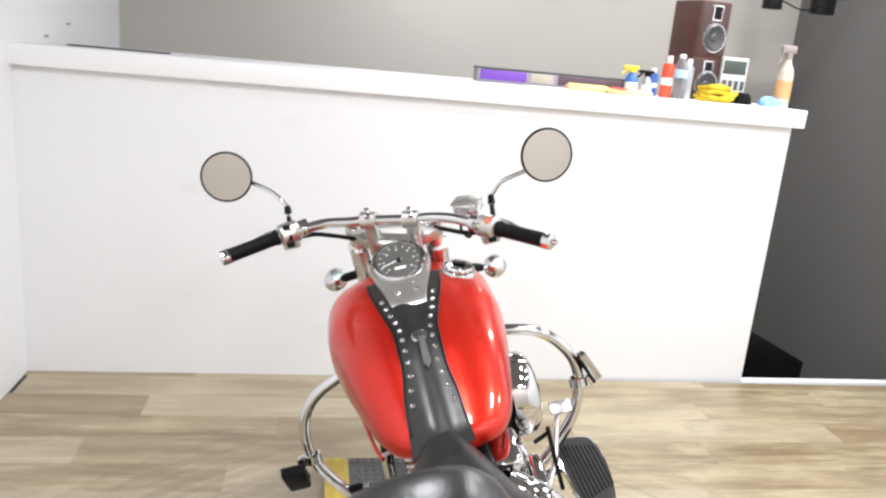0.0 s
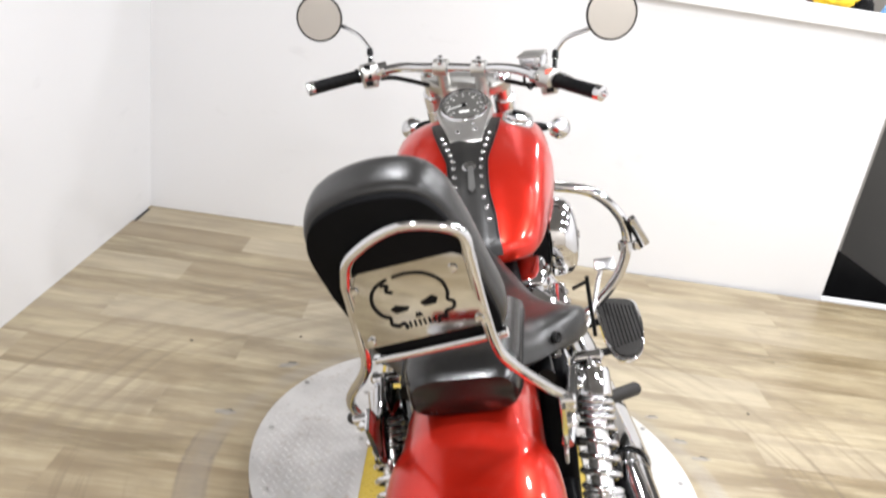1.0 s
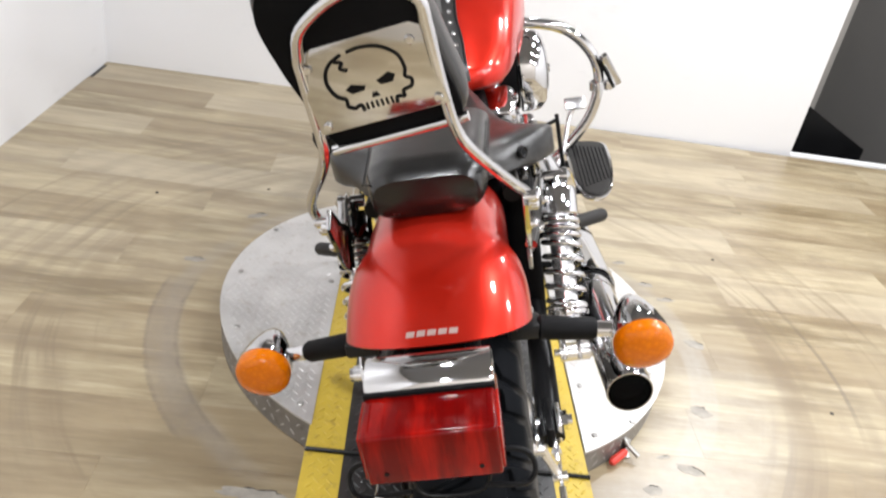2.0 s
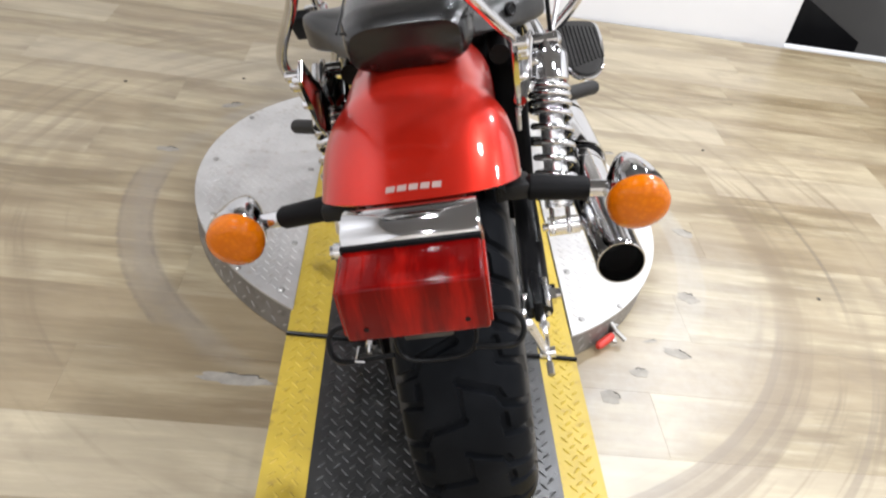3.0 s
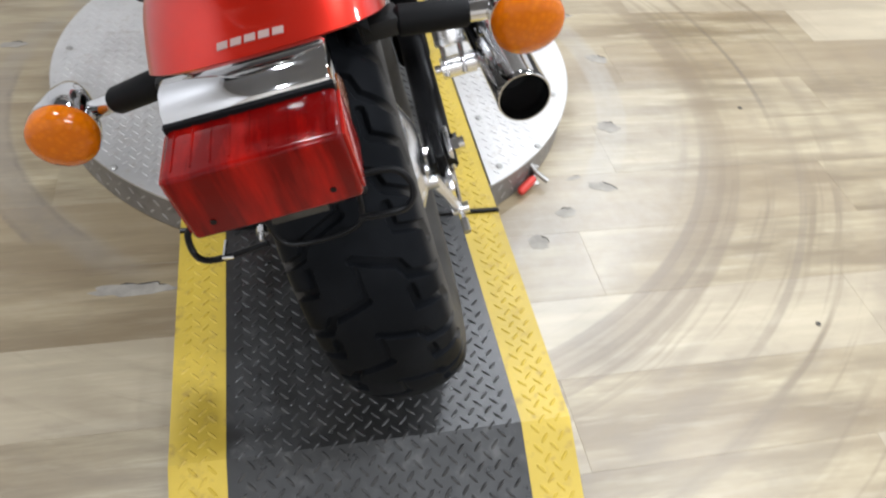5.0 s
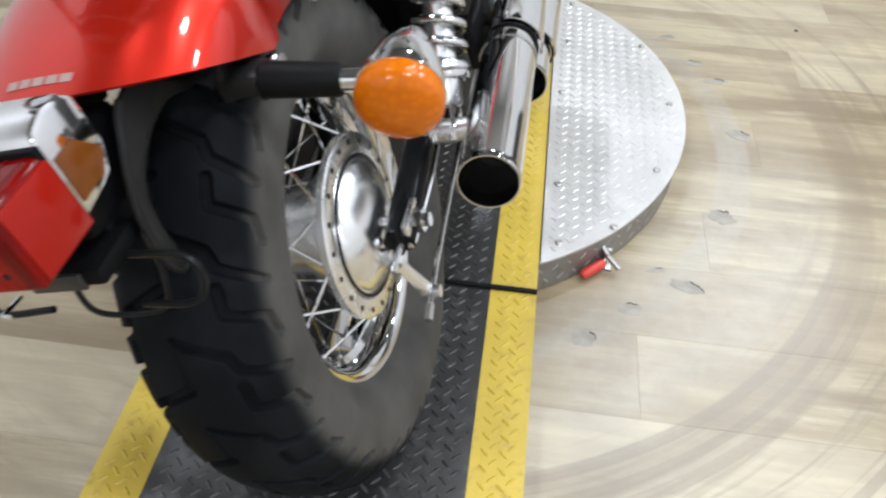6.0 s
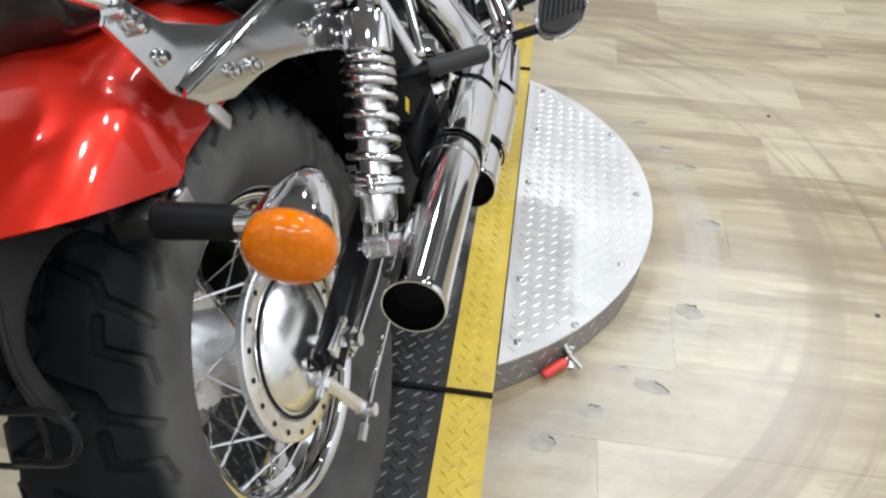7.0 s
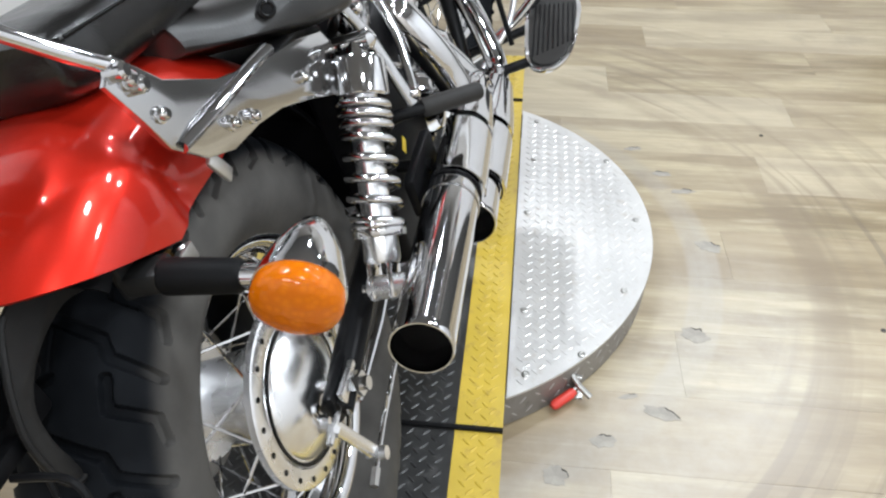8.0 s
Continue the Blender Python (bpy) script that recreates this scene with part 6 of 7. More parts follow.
# two staggered silencers on the right, each with shields, straps and an open mouth
for mouth, far, name in (((0.259, -0.252, 0.392), (0.235, 0.40, 0.352), "upper"), ((0.246, 0.121, 0.285), (0.235, 0.62, 0.262), "lower")):
    mouth, far = V(mouth), V(far)
    way = (far - mouth).normalized()
    m = aim(mouth, way)
    n = (far - mouth).length
    prof = [(0.0335, 0.088), (0.0335, 0.004), (0.0345, 0.0), (0.0362, 0.0), (0.0372, 0.004), (0.0366, 0.012), (0.0368, 0.1), (0.039, 0.3), (0.036, n - 0.12), (0.027, n), (0.0, n)]
    pipe = part("silencer", lathe(prof, 40, m), CHROME, BIKE, "chrome slash-free exhaust silencer with an open mouth")
    # baffle is a plain black disc set back in the mouth
    part("baffle", lathe([(0.0, 0.084), (0.0333, 0.084), (0.0333, 0.082), (0.0, 0.082)], 30, m), surface("exhaust_black", (0.006, 0.006, 0.006), 0.9, 0, 0.2, 30, 200, 0), pipe)
    runs = ((0.33, 0.5), (0.52, n)) if name == "upper" else ((0.1, 0.27), (0.29, n))
    for z0, z1 in runs:
        sh = []
        for i in range(12):
            z = z0 + (z1 - z0) * i / 11
            r = lerp([(0.0, 0.0445), (0.3, 0.047), (n - 0.12, 0.044), (n, 0.036)], z)
            lo, hi = radians(72 + (16 if i == 0 else 0)), radians(212 - (16 if i == 0 else 0))
            sh.append([m @ V((r * math.cos(lo + (hi - lo) * k / 14), r * math.sin(lo + (hi - lo) * k / 14), z)) for k in range(15)])
        part("heat_shield", shell(grid(sh), 0.002), CHROME, pipe, "chrome heat shield")
        # black band drawn in for the dark gap at the shield's edge
        gap = [m @ V((0.0398 * math.cos(a), 0.0398 * math.sin(a), z0 - 0.003)) for a in [radians(60 + 12 * k) for k in range(14)]]
        part("shield_clip", tube(gap, 0.0016, 8), BLACK, pipe)
    part("strap", lathe([(0.03, n * 0.45 - 0.003), (0.0405, n * 0.45 - 0.003), (0.0405, n * 0.45 + 0.003), (0.03, n * 0.45 + 0.003)], 36, m, True), DIMCHROME, pipe)
    part("header", tube(smooth([far - way * 0.01, far + way * 0.08, V((0.22, 0.76 if name == "lower" else 0.56, 0.30)), V((0.17, 0.83 if name == "lower" else 0.52, 0.42)), V((0.09, 0.76 if name == "lower" else 0.44, 0.56))], 6), 0.024, 18), CHROME, pipe, "chrome header pipe")
part("silencer_bracket", join(box(0.19, 0.205, 0.05, 0.2, 0.36, 0.42, 0.004), tube([(0.13, 0.14, 0.4), (0.21, 0.14, 0.39)], 0.01, 10)), BLACK, BIKE)

# pegs, boards, pedals, guard bar
for s in (1, -1):
    peg = part("passenger_peg", flip(tube([(0.222, 0.15, 0.478), (0.228, 0.154, 0.476), (0.292, 0.209, 0.458), (0.296, 0.2125, 0.457)], [0.0115, 0.014, 0.014, 0.012], 18), s), GROOVED, BIKE, "ribbed black rubber passenger peg")
    part("peg_bracket", flip(tube([(0.15, 0.13, 0.47), (0.19, 0.135, 0.482), (0.228, 0.154, 0.476)], 0.01, 10), s), BLACK, peg)
    out = [(q.x, q.y) for q in smooth([(0.3, 0.86, 0), (0.32, 0.895, 0), (0.36, 0.9, 0), (0.405, 0.885, 0), (0.415, 0.84, 0), (0.408, 0.74, 0), (0.39, 0.645, 0), (0.36, 0.6, 0), (0.325, 0.605, 0), (0.305, 0.65, 0), (0.3, 0.75, 0)], 4, True)]
    c = V((0.357, 0.75))
    out = [(c.x + (x - c.x) * 1.08, c.y + 0.02 + (y - c.y) * 1.1) for x, y in out]
    if s < 0:
        continue
    tilt = Matrix.Translation((0.0, 0.784, 0.31)) @ Matrix.Rotation(radians(4), 4, "X") @ Matrix.Rotation(radians(4), 4, "Y") @ Matrix.Translation((0, -0.75, 0))
    board = part("floorboard", slab(out, tilt @ Matrix.Translation((0, 0, -0.012)), 0.012, 0.004), CHROME, BIKE, "chrome-edged rider floorboard with a black ribbed mat")
    mat_line = [(c.x + (x - c.x) * 0.86, c.y + 0.02 + (y - c.y - 0.02) * 0.93) for x, y in out]
    part("rubber_mat", slab(mat_line, tilt, 0.005, 0.0015), GROOVED, board, "grey-black ribbed rubber mat")
    for k in range(9):
        x = 0.316 + k * 0.0106
        part("mat_rib", moved(tube([(x, 0.65 + 0.006 * k, 0.0052), (x + 0.002, 0.895 - 0.003 * k, 0.0052)], 0.0021, 6), tilt), RUBBER, board)
    part("board_bracket", tube([tilt @ V((0.31, 0.83, -0.014)), V((0.16, 0.82, 0.27))], 0.011, 10), BLACK, board)
    part("board_bracket", tube([tilt @ V((0.31, 0.67, -0.014)), V((0.16, 0.68, 0.26))], 0.011, 10), BLACK, board)
part("brake_pedal", tube(smooth([(0.2, 0.72, 0.27), (0.27, 0.8, 0.33), (0.305, 0.85, 0.42), (0.322, 0.86, 0.452)], 5), 0.007, 10), ALLOY, BIKE, "polished brake pedal arm")
part("pedal_pad", moved(box(-0.028, 0.028, -0.018, 0.018, -0.005, 0.005, 0.003), Matrix.Translation((0.325, 0.862, 0.458)) @ Matrix.Rotation(radians(38), 4, "X")), ALLOY, BIKE, "polished brake pedal pad")
part("pedal_link", join(tube([(0.222, 0.74, 0.449), (0.262, 0.745, 0.464)], 0.0055, 8), tube([(0.263, 0.745, 0.478), (0.267, 0.75, 0.39), (0.272, 0.74, 0.3)], 0.0058, 8)), BLACK, BIKE, "black brake linkage")
part("shift_lever", join(tube(smooth([(-0.17, 0.72, 0.33), (-0.2, 0.8, 0.36), (-0.21, 0.86, 0.375)], 5), 0.007, 10), tube([(-0.205, 0.86, 0.375), (-0.225, 0.86, 0.375)], 0.007, 10)), CHROME, BIKE)
part("shift_rubber", tube([(-0.225, 0.86, 0.375), (-0.262, 0.858, 0.377)], 0.0105, 12), RUBBER, BIKE)
part("side_stand", join(tube(smooth([(-0.15, 0.5, 0.23), (-0.22, 0.5, 0.12), (-0.262, 0.5, -0.066)], 5), 0.011, 10), moved(box(-0.025, 0.025, -0.02, 0.03, -0.005, 0.003, 0.002), Matrix.Translation((-0.266, 0.505, -0.073)) @ Matrix.Rotation(radians(17), 4, "Y"))), BLACK, BIKE, "black side stand holding the lean")

GUARD_R = [(0.02, 0.965, 0.69), (0.14, 0.96, 0.684), (0.24, 0.95, 0.67), (0.315, 0.95, 0.645), (0.368, 0.95, 0.598), (0.401, 0.95, 0.536), (0.404, 0.95, 0.466), (0.375, 0.945, 0.385), (0.315, 0.93, 0.318), (0.24, 0.9, 0.27), (0.15, 0.85, 0.245)]
GUARD_L = [(-0.02, 0.965, 0.70), (-0.12, 0.96, 0.69), (-0.214, 0.95, 0.655), (-0.29, 0.95, 0.618), (-0.334, 0.95, 0.565), (-0.35, 0.95, 0.49), (-0.338, 0.95, 0.42), (-0.285, 0.945, 0.33), (-0.225, 0.92, 0.28), (-0.15, 0.85, 0.245)]
guard = part("engine_guard", tube([*reversed(smooth(GUARD_L, 5)), *smooth(GUARD_R, 5)], 0.015, 16), CHROME, BIKE, "chrome tubular engine guard")
for s, at in ((1, (0.402, 0.952, 0.47)), (-1, (-0.345, 0.952, 0.44))):
    at = V(at)
    part("peg_clamp", join(lathe([(0.0175, -0.014), (0.0235, -0.012), (0.0235, 0.012), (0.0175, 0.014)], 20, aim(at, (0, 0.1, 1)), True), moved(box(-0.01, 0.01, -0.012, 0.012, -0.014, 0.014, 0.003), Matrix.Translation(at + V((s * 0.03, -0.006, 0))))), CHROME, guard)
    if s > 0:
        p = part("highway_peg", moved(box(-0.011, 0.012, -0.012, 0.012, -0.05, 0.055, 0.006), Matrix.Translation(at + V((0.036, -0.018, 0.045))) @ Matrix.Rotation(radians(-24), 4, "Y") @ Matrix.Rotation(radians(12), 4, "X")), DIMCHROME, guard, "folded chrome highway peg, darkened for its reflections, with a black pad")
        part("peg_pad", moved(box(-0.0185, -0.0105, -0.0125, 0.0125, -0.05, 0.045, 0.002), Matrix.Translation(at + V((0.036, -0.018, 0.045))) @ Matrix.Rotation(radians(-24), 4, "Y") @ Matrix.Rotation(radians(12), 4, "X")), RUBBER, p)
    else:
        p = part("highway_peg", moved(box(-0.029, 0.029, -0.048, 0.06, -0.014, 0.014, 0.007), Matrix.Translation(at + V((-0.05, -0.045, -0.02))) @ Matrix.Rotation(radians(-52), 4, "X")), RUBBER, guard, "black rubber highway peg")
        for k in range(5):
            part("pad_rib", moved(box(-0.031, 0.031, -0.042 + k * 0.021, -0.031 + k * 0.021, 0.0125, 0.0175, 0.0015), Matrix.Translation(at + V((-0.05, -0.045, -0.02))) @ Matrix.Rotation(radians(-52), 4, "X")), GROOVED, p)

# ---- things on the partition's cap ----
CAPZ = 1.379


CLEAR, ct, cb = nodes_of("clear_plastic")
cb.inputs["Base Color"].default_value, cb.inputs["Roughness"].default_value, cb.inputs["Transmission Weight"].default_value, cb.inputs["IOR"].default_value = (0.93, 0.95, 0.97, 1), 0.08, 0.9, 1.3
BLUE, YELLOW, ORANGE, PURPLE = plastic("blue_plastic", (0.05, 0.16, 0.5)), plastic("yellow_plastic", (0.85, 0.62, 0.03)), plastic("orange_red_can", (0.72, 0.08, 0.03)), plastic("purple_paper", (0.17, 0.06, 0.42))
WHITEP, GREYCAN = plastic("white_plastic", (0.78, 0.78, 0.77)), surface("grey_can", (0.42, 0.43, 0.46), 0.35, 0.6)
WOOD = surface("dark_walnut_veneer", (0.085, 0.032, 0.024), 0.4, 0.0, 0.4, 5, 60, 0.06)


def on_cap(x, back=0.13):
    return pose(x, 2.401 + x * 0.0148 + back, CAPZ)


def can(x, back, r, h, material, name, label, neck=0.6, capmat=None):
    ob = thing(name, label, "spray can", on_cap(x, back))
    part("can_body", lathe([(0.0, 0.0), (r * 0.95, 0.0), (r, 0.004), (r, h * 0.76), (r * 0.93, h * 0.8), (r * neck, h * 0.83), (0, h * 0.83)], 24), material, ob)
    part("cap", lathe([(0.0, h * 0.83), (r * neck, h * 0.83), (r * neck * 0.96, h * 0.97), (r * neck * 0.8, h), (0, h)], 20), capmat or WHITEP, ob)
    if material is not GREYCAN:
        part("label_band", lathe([(r + 0.0006, h * 0.3), (r + 0.0006, h * 0.48)], 24), WHITEP, ob)
    return ob


can(1.205, 0.12, 0.027, 0.19, ORANGE, "spray_can", "orange-red aerosol can on the partition cap", 0.55, plastic("pale_cap", (0.8, 0.66, 0.6)))
can(1.305, 0.12, 0.026, 0.185, GREYCAN, "aerosol_can", "grey aerosol can standing beside a folded cloth", 0.5)
can(1.17, 0.2, 0.024, 0.13, BLUE, "small_can", "small blue can behind the bottles", 0.6)


def trigger_bottle(x, back, r, h, body, head, label, name="trigger_sprayer"):
    ob = thing(name, label, "spray bottle", on_cap(x, back))
    part("bottle", lathe([(0.0, 0.0), (r * 0.96, 0.0), (r, 0.006), (r, h * 0.5), (r * 0.85, h * 0.6), (r * 0.45, h * 0.7), (r * 0.4, h * 0.76), (0, h * 0.76)], 24), body, ob)
    part("label_band", lathe([(r + 0.0006, h * 0.14), (r + 0.0006, h * 0.42)], 24), WHITEP if h < 0.2 else plastic("orange_label", (0.6, 0.33, 0.14)), ob)
    hd = part("spray_head", join(box(-0.045, 0.03, -0.012, 0.012, h * 0.84, h * 0.97, 0.006), lathe([(0.016, h * 0.75), (0.016, h * 0.86), (0, h * 0.86)], 16)), head, ob)
    part("trigger", tube(smooth([(-0.03, 0, h * 0.85), (-0.036, 0, h * 0.76), (-0.05, 0, h * 0.68)], 4), 0.005, 8), head, hd)
    return ob


trigger_bottle(1.035, 0.13, 0.03, 0.135, BLUE, YELLOW, "small blue trigger bottle with a yellow head")
trigger_bottle(1.108, 0.12, 0.024, 0.12, GREYCAN, BLACK, "small dark trigger bottle with a black head")
trigger_bottle(1.81, 0.13, 0.037, 0.3, plastic("milky_plastic", (0.5, 0.44, 0.35)), plastic("pinkish_grey_plastic", (0.26, 0.22, 0.21)), "tall milky trigger spray bottle with an orange label")
water = thing("water_bottle", "clear plastic water bottle with a blue label", "bottle", on_cap(1.258, 0.1))
part("bottle", lathe([(0.0, 0.0), (0.03, 0.0), (0.033, 0.006), (0.031, 0.05), (0.033, 0.1), (0.033, 0.13), (0.024, 0.16), (0.0135, 0.178), (0.0135, 0.184), (0, 0.184)], 28), CLEAR, water)
part("bottle_cap", lathe([(0.0145, 0.184), (0.0145, 0.2), (0.012, 0.202), (0, 0.202)], 20), WHITEP, water)
part("label_band", lathe([(0.0336, 0.095), (0.0336, 0.132)], 28), plastic("pale_blue_label", (0.4, 0.55, 0.75)), water)


def crumpled(name, x, back, sx, sy, sz, material, label, seed, category="cloth"):
    """A loosely folded cloth: a soft heap with creases."""
    ob_pose = on_cap(x, back)
    rows, rnd = [], random.Random(seed)
    ph = [rnd.uniform(0, 6) for _ in range(6)]
    for i in range(20):
        a = math.pi / 2 * i / 19
        row = []
        for k in range(40):
            b = 2 * math.pi * k / 40
            f = 1 + 0.09 * math.sin(3 * b + ph[0] + 3 * a) + 0.06 * math.sin(7 * b + ph[1] - 5 * a) + 0.05 * math.sin(13 * b + ph[2])
            r = math.cos(a) ** 0.6
            z = sz * math.sin(a) ** 0.8 * (1 + 0.16 * math.sin(5 * b + ph[3]) * r + 0.1 * math.sin(2 * b + ph[4]))
            z += 0.006 * math.sin(z * 420) * r
            row.append(V((sx * r * f * math.cos(b), sy * r * f * math.sin(b), z)))
        rows.append(row)
    ob = tagged(part(name, grid(rows, True, True), material), label, category)
    ob.matrix_world = ob_pose
    return ob


YCLOTH = surface("yellow_microfibre", (0.55, 0.37, 0.012), 0.85, 0, 0.35, 25, 180, 0.5)


def folded_stack(x, back, sx, sy, layers, seed):
    """Cloths folded over each other: each a thin wavy cushion with a fold at one edge."""
    rnd, vs, fs, z = random.Random(seed), [], [], 0.0
    for k in range(layers):
        h = rnd.uniform(0.016, 0.026)
        ox, oy, turn = rnd.uniform(-0.018, 0.018), rnd.uniform(-0.012, 0.012), rnd.uniform(-0.3, 0.3)
        w, d = sx * rnd.uniform(0.72, 1.0) * (1 - 0.1 * k), sy * rnd.uniform(0.8, 1.0)
        ph = [rnd.uniform(0, 6) for _ in range(4)]
        rows = []
        for i in range(9):
            a = math.pi * (i / 8 - 0.5)
            row = []
            for j in range(36):
                b = 2 * math.pi * j / 36
                cx, cy = math.copysign(abs(math.cos(b)) ** 0.6, math.cos(b)), math.copysign(abs(math.sin(b)) ** 0.6, math.sin(b))
                f = (0.86 + 0.14 * math.cos(a)) * (1 + 0.05 * math.sin(3 * b + ph[0]) + 0.035 * math.sin(8 * b + ph[1]))
                px, py = w * cx * f, d * cy * f
                pz = z + h / 2 + h / 2 * math.sin(a) + 0.007 * math.sin(px * 32 + ph[2]) + 0.006 * math.sin(py * 45 + px * 20 + ph[3])
                row.append(V((ox + px * math.cos(turn) - py * math.sin(turn), oy + px * math.sin(turn) + py * math.cos(turn), max(0.001, pz))))
            rows.append(row)
        vs, fs = join((vs, fs), grid(rows, True, True))
        z += h * 0.92
    ob = tagged(part("folded_cloth", (vs, fs), YCLOTH, sharp=70), "yellow microfibre cloths folded in an untidy stack", "cloth")
    ob.matrix_world = on_cap(x, back)
    return ob


folded_stack(1.47, 0.12, 0.12, 0.07, 4, 4)
crumpled("black_glove", 1.6, 0.13, 0.05, 0.04, 0.05, RUBBER, "black work glove lying beside the yellow cloths", 5, "glove")
crumpled("blue_wipe", 1.745, 0.12, 0.055, 0.045, 0.042, surface("blue_paper_wipe", (0.22, 0.42, 0.7), 0.8, 0, 0.3, 25, 180, 0.4), "crumpled light blue paper wipe", 8, "wipe")


def loudspeaker(x, back, w, d, h, z, label):
    m = Matrix.Translation((0, 0, z)) @ on_cap(x, back) @ pose(0, 0, 0, 0, 0, 14)
    ob = thing("loudspeaker", label, "loudspeaker", m, "stacked loudspeakers")
    part("cabinet", box(-w / 2, w / 2, -d / 2, d / 2, 0, h, 0.004), WOOD, ob, "walnut veneered cabinet")
    part("baffle", box(-w / 2 + 0.008, w / 2 - 0.008, -d / 2 - 0.004, -d / 2 + 0.002, 0.008, h - 0.008, 0.001), surface("dark_brown_baffle", (0.05, 0.022, 0.02), 0.5), ob)
    m2 = aim((0.008, -d / 2 - 0.004, h * 0.36), (0, -1, 0))
    wf = part("woofer", lathe([(0.0, 0.004), (0.015, 0.006), (0.02, 0.002), (0.05, 0.009), (0.056, 0.012), (0.064, 0.006), (0.064, 0.0), (0, 0)], 32, m2), surface("grey_cone", (0.045, 0.045, 0.045), 0.45), ob, "grey woofer cone")
    part("woofer_ring", lathe([(0.06, 0.004), (0.068, 0.006), (0.07, 0.0), (0.06, 0.0)], 32, m2, True), ALLOY, wf)
    tw = part("tweeter", box(-0.022, 0.038, -d / 2 - 0.007, -d / 2 - 0.003, h * 0.66, h * 0.94, 0.002), ALLOY, ob, "silver tweeter frame")
    part("horn", box(-0.015, 0.031, -d / 2 - 0.0085, -d / 2 - 0.0065, h * 0.69, h * 0.91, 0.001), BLACK, tw)
    return ob


loudspeaker(1.44, 0.36, 0.175, 0.2, 0.2, 0.0, "dark walnut loudspeaker under another one on the cap")
loudspeaker(1.45, 0.37, 0.18, 0.2, 0.265, 0.2, "dark walnut loudspeaker stacked on top of another")
carton = thing("carton", "white printed carton standing behind the cloths", "box", on_cap(1.615, 0.3) @ pose(0, 0, 0, 0, 0, -6))
part("carton_body", box(-0.064, 0.064, -0.05, 0.05, 0, 0.215, 0.002), plastic("carton_white", (0.55, 0.55, 0.54)), carton)
part("dark_panel", box(-0.058, 0.056, -0.0515, -0.0495, 0.135, 0.2, 0.0005), surface("dark_green_print", (0.05, 0.07, 0.06), 0.5), carton)
for k in range(4):
    part("print_bar", box(-0.052 + k * 0.03, -0.032 + k * 0.03, -0.0515, -0.0495, 0.06, 0.105, 0.0005), surface("dark_print", (0.06, 0.06, 0.07), 0.5), carton)
tray = thing("purple_case", "long clear-lidded case with purple lining", "case", on_cap(0.68, 0.2) @ pose(0, 0, 0, 0, 0, -1))
part("case_base", box(-0.37, 0.37, -0.05, 0.05, 0.0, 0.062, 0.006), plastic("grey_case", (0.3, 0.27, 0.33)), tray)
for x0, x1, mm in ((-0.355, -0.14, PURPLE), (-0.12, -0.01, plastic("beige_lining", (0.45, 0.4, 0.33))), (0.01, 0.35, plastic("plum_lining", (0.09, 0.05, 0.07)))):
    part("lining_panel", box(x0, x1, -0.0525, -0.048, 0.012, 0.056, 0.003), mm, tray)
part("case_rim", tube([(-0.37, -0.05, 0.062), (0.37, -0.05, 0.062), (0.37, 0.05, 0.062), (-0.37, 0.05, 0.062)], 0.004, 8, True), surface("dark_case_rim", (0.05, 0.045, 0.05), 0.4), tray)
roll = thing("paper_roll", "rolled yellow envelope with a pale tip", "paper", on_cap(0.79, 0.03) @ pose(0, 0, 0.017, 0, 0, -3))
part("roll", tube([(-0.09, 0, 0), (-0.085, 0, 0), (0.085, 0, 0), (0.09, 0, 0)], [0.01, 0.017, 0.016, 0.013], 18, flat=0.8), plastic("manila_paper", (0.78, 0.62, 0.25), 0.7), roll)
part("tip", tube([(-0.1, 0, 0), (-0.088, 0, 0)], [0.004, 0.012], 12), plastic("salmon_paper", (0.75, 0.35, 0.25), 0.6), roll)
sheets = thing("loose_papers", "loose white and yellow papers lying on the cap", "paper", on_cap(0.58, 0.0))
part("sheet", moved(box(-0.06, 0.17, 0.0, 0.16, 0.0, 0.004, 0.001), pose(0, 0, 0, 0, 0, -4)), WHITEP, sheets)
pad = thing("folded_flyer", "folded yellow flyer with a red print", "paper", on_cap(0.985, 0.0))
part("sheet", moved(box(-0.1, 0.1, -0.03, 0.13, 0.0, 0.022, 0.006), pose(0, 0, 0, 2, 0, 8)), plastic("yellow_paper", (0.85, 0.72, 0.35), 0.7), pad)
part("red_print", moved(box(-0.08, -0.03, -0.02, 0.06, 0.0225, 0.03, 0.003), pose(0, 0, 0, 0, 0, 20)), plastic("red_paper", (0.75, 0.15, 0.12), 0.6), pad)
# thin flat strip, darker than the cap
strip_dark = tagged(part("dark_strip", box(-0.2, 0.2, -0.03, 0.03, 0.0, 0.006, 0.001), surface("dark_strip_tone", (0.07, 0.05, 0.08), 0.5)), "thin dark strip lying on the cap", "strip")
strip_dark.matrix_world = on_cap(-1.22, 0.18)
for x, z in ((-1.41, 1.405), (-1.108, 1.462)):
    pin = tagged(part("wall_screw", lathe([(0.004, 0), (0.004, 0.012), (0.008, 0.016), (0, 0.018)], 10), STEEL), "small screw head in the wall", "screw")
    pin.matrix_world = aim((LEFT, 2.75 + (x + 1.41), z), (1, 0, 0))

# black bracketed shelf hanging high in the corner beyond the partition
hang = thing("hanging_bracket", "black steel bracket hanging from the ceiling in the corner", "bracket", pose(2.217, 3.2, 0))
part("top_bar", box(-0.24, 0.24, -0.04, 0.04, 1.97, 2.03, 0.004), BLACK, hang)
part("drop_arm", box(-0.21, -0.12, -0.03, 0.03, 1.885, 1.975, 0.004), BLACK, hang)
part("drop_arm", box(0.08, 0.2, -0.03, 0.03, 1.885, 1.975, 0.004), BLACK, hang)
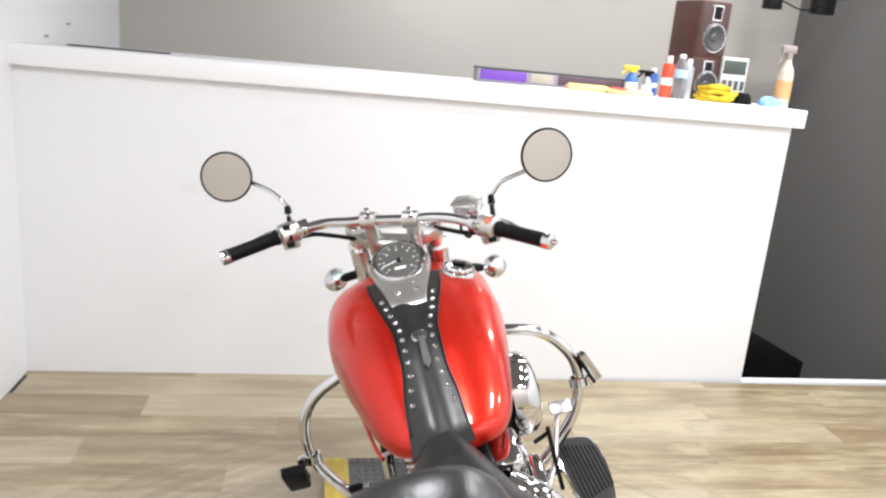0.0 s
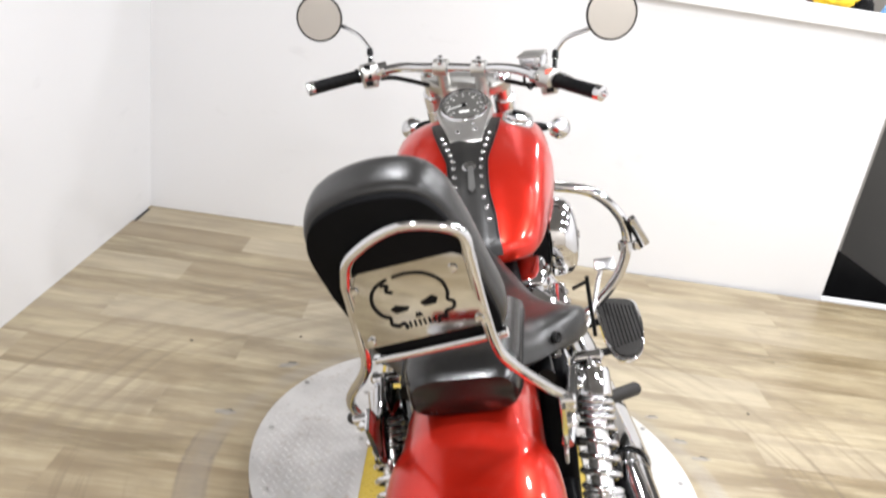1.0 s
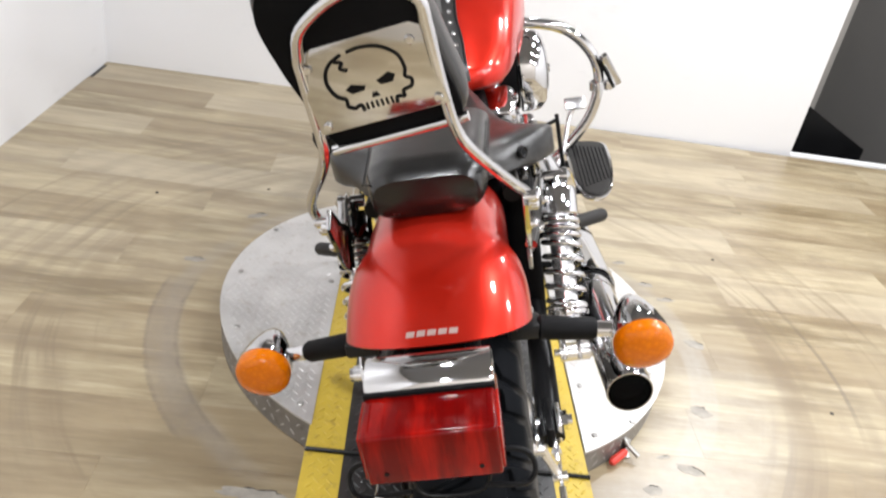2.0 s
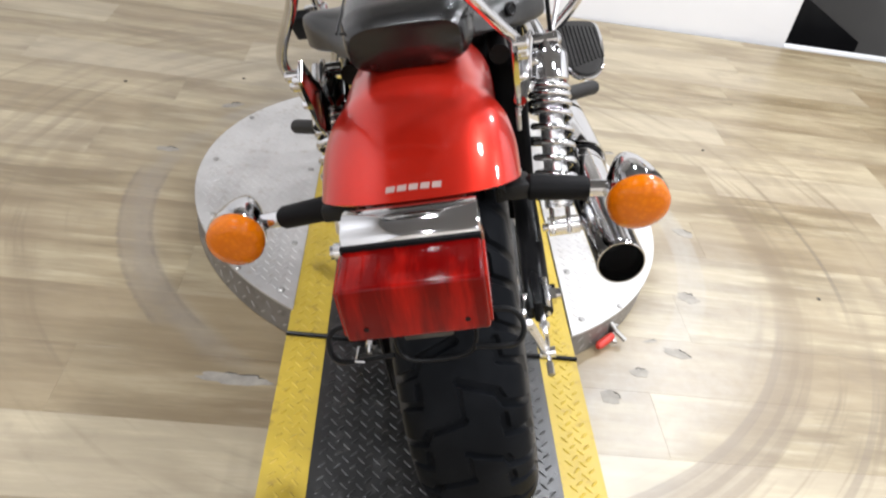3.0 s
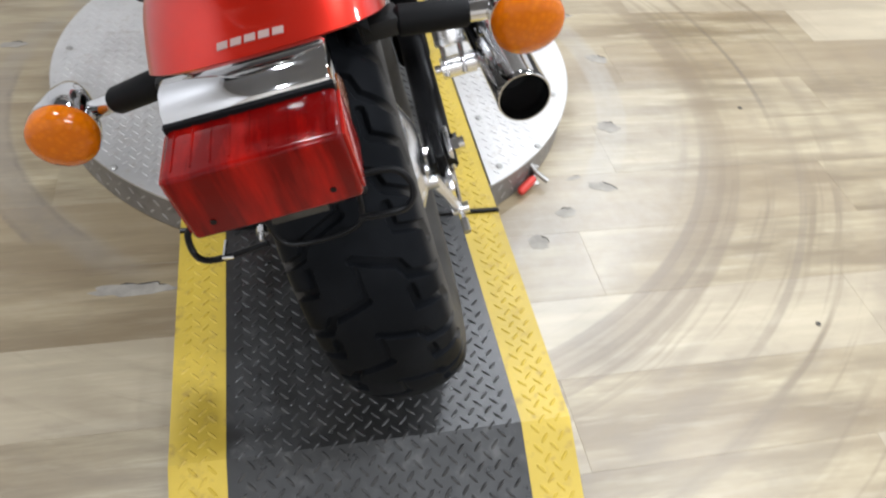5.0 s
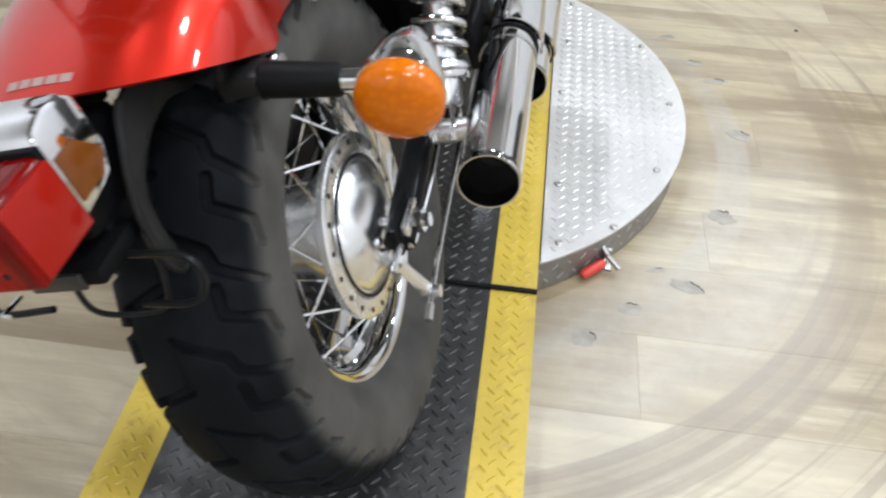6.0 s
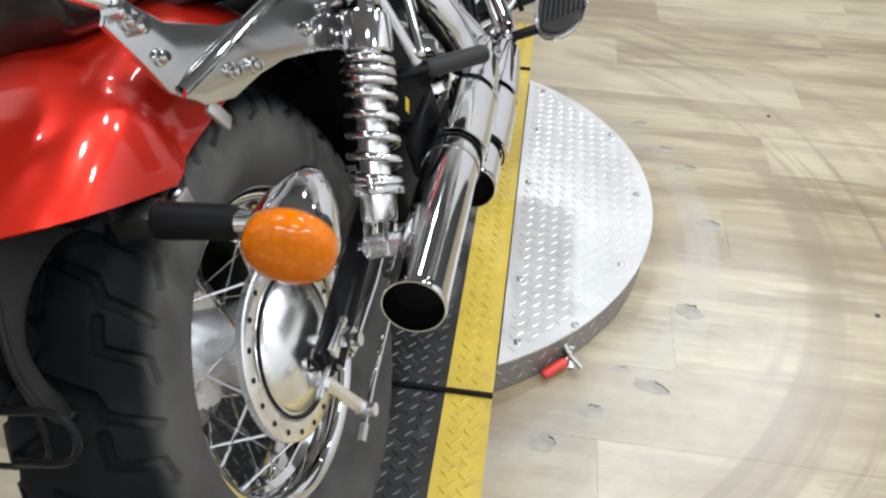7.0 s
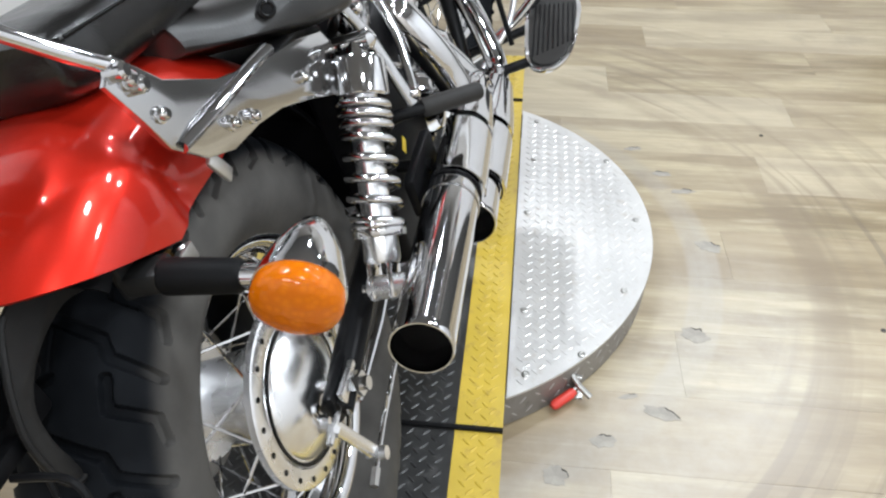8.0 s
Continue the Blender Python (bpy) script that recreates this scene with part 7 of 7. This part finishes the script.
part("hanger_rod", tube([(0, 0, 2.02), (0, 0, CEILING)], 0.012, 10), BLACK, hang)
part("wire", tube(smooth([(-0.12, -0.03, 1.93), (0.0, -0.03, 1.895), (0.1, -0.03, 1.92)], 5), 0.004, 6), BLACK, hang)
# slanted black sheet and foot, added for the dark shape down the stairs
board = thing("black_cabinet", "black panel added for the dark shape in the stair opening", "cabinet", low @ pose(0, 0, 0))
part("panel_sheet", slab([(1.83, -0.6), (2.46, -0.6), (2.455, -0.055), (1.83, 0.255)], Matrix.Translation((0, 0.42, 0)) @ Matrix.Rotation(radians(90), 4, "X"), 0.02, 0.002), BLACK, board)
part("panel_foot", box(1.85, 2.44, 0.3, 0.5, -1.199, -0.58, 0.004), BLACK, board)

# ---- scuffs and peeled spots in the floor ----
PEEL = surface("peeled_vinyl", (0.31, 0.285, 0.245), 0.6, 0, 0.3, 30, 200, 0.2)
EDGE = surface("peeled_edge", (0.045, 0.04, 0.035), 0.7, 0, 0.3, 30, 200, 0.2)
SPOTS = [(-0.4, -0.062, 0.07, 0.016, 2), (0.765, 0.655, 0.028, 0.02, -8), (0.69, 0.35, 0.026, 0.022, 5), (0.597, 0.135, 0.03, 0.015, -25), (0.487, 0.06, 0.02, 0.016, 10), (0.4, -0.022, 0.024, 0.018, -20), (0.69, 0.965, 0.022, 0.013, 0), (0.735, 0.885, 0.028, 0.011, 0), (0.625, 1.09, 0.022, 0.01, 10), (-0.745, 0.79, 0.028, 0.015, 10), (-0.62, 1.1, 0.03, 0.016, 30), (0.54, 0.17, 0.018, 0.006, 20)]
rnd = random.Random(11)
for x, y, a, b, turn in SPOTS:
    ph = [rnd.uniform(0, 6.3) for _ in range(3)]
    ring = []
    for k in range(40):
        t = 2 * math.pi * k / 40
        f = 1 + 0.16 * math.sin(2 * t + ph[0]) + 0.1 * math.sin(5 * t + ph[1]) + 0.07 * math.sin(9 * t + ph[2]) + rnd.uniform(-0.06, 0.06)
        ring.append((f * a * math.cos(t), f * b * math.sin(t)))
    spot = thing("floor_chip", "peeled grey spot with a curled edge in the vinyl floor", "floor mark", pose(x, y, 0, 0, 0, turn), "peeled floor spots")
    part("bare_patch", slab(ring, pose(0, 0, 0.0002), 0.0004), PEEL, spot)
    n0 = rnd.randint(2, 5)
    count = rnd.randint(7, 11)
    lip = [V((p[0], p[1], 0.0008)) for p in ring[n0:n0 + count]]
    part("curled_edge", tube(lip, [0.0002] + [rnd.uniform(0.0005, 0.0016) for _ in range(count - 2)] + [0.0002], 6), EDGE, spot)
for x, y in ((1.082, 0.405), (-0.972, 1.171), (-0.62, 1.3), (1.0, 1.2), (0.9, -0.3)):
    dot = tagged(part("floor_speck", lathe([(0.006, 0.0002), (0.005, 0.0018), (0, 0.0024)], 9), EDGE), "small dark speck stuck on the floor", "speck")
    dot.matrix_world = pose(x, y, 0)

# ---- floor planks, last ----
floor = structure("floor", box(LEFT, RIGHT, BACK, 2.405, -0.06, -0.0035), DARKFLOOR, "washed oak vinyl plank floor with scuffs", "floor")
PL_L, PL_W = 1.22, 0.18
plank_mesh = {}


def plank(x0, x1, y0, y1):
    """One plank with a small chamfer; planks of one size share a mesh."""
    key = (round(x1 - x0, 3), round(y1 - y0, 3))
    if key not in plank_mesh:
        lx, ly, c = x1 - x0 - 0.0002, y1 - y0 - 0.0002, 0.0003
        vs = [(0, 0, -0.003), (lx, 0, -0.003), (lx, ly, -0.003), (0, ly, -0.003), (0, 0, -0.0003), (lx, 0, -0.0003), (lx, ly, -0.0003), (0, ly, -0.0003), (c, c, 0), (lx - c, c, 0), (lx - c, ly - c, 0), (c, ly - c, 0)]
        fs = [(8, 9, 10, 11)] + [(a, b, b + 4, a + 4) for a, b in ((0, 1), (1, 2), (2, 3), (3, 0))] + [(a, b, b + 4, a + 4) for a, b in ((4, 5), (5, 6), (6, 7), (7, 4))]
        me = bpy.data.meshes.new("plank")
        me.from_pydata(vs, [], fs)
        me.materials.append(VINYL)
        plank_mesh[key] = me
    ob = new("plank", plank_mesh[key])
    ob.location = (x0, y0, 0)
    ob.parent = floor


row, y = 0, BACK
while y < 2.40:
    y1 = min(y + PL_W, 2.402)
    x = LEFT - (row * 0.437 % 1.0) * PL_L
    while x < RIGHT:
        a, b = max(x, LEFT), min(x + PL_L, RIGHT)
        if b - a > 0.02:
            plank(a, b, y, y1)
        x += PL_L
    y, row = y1, row + 1
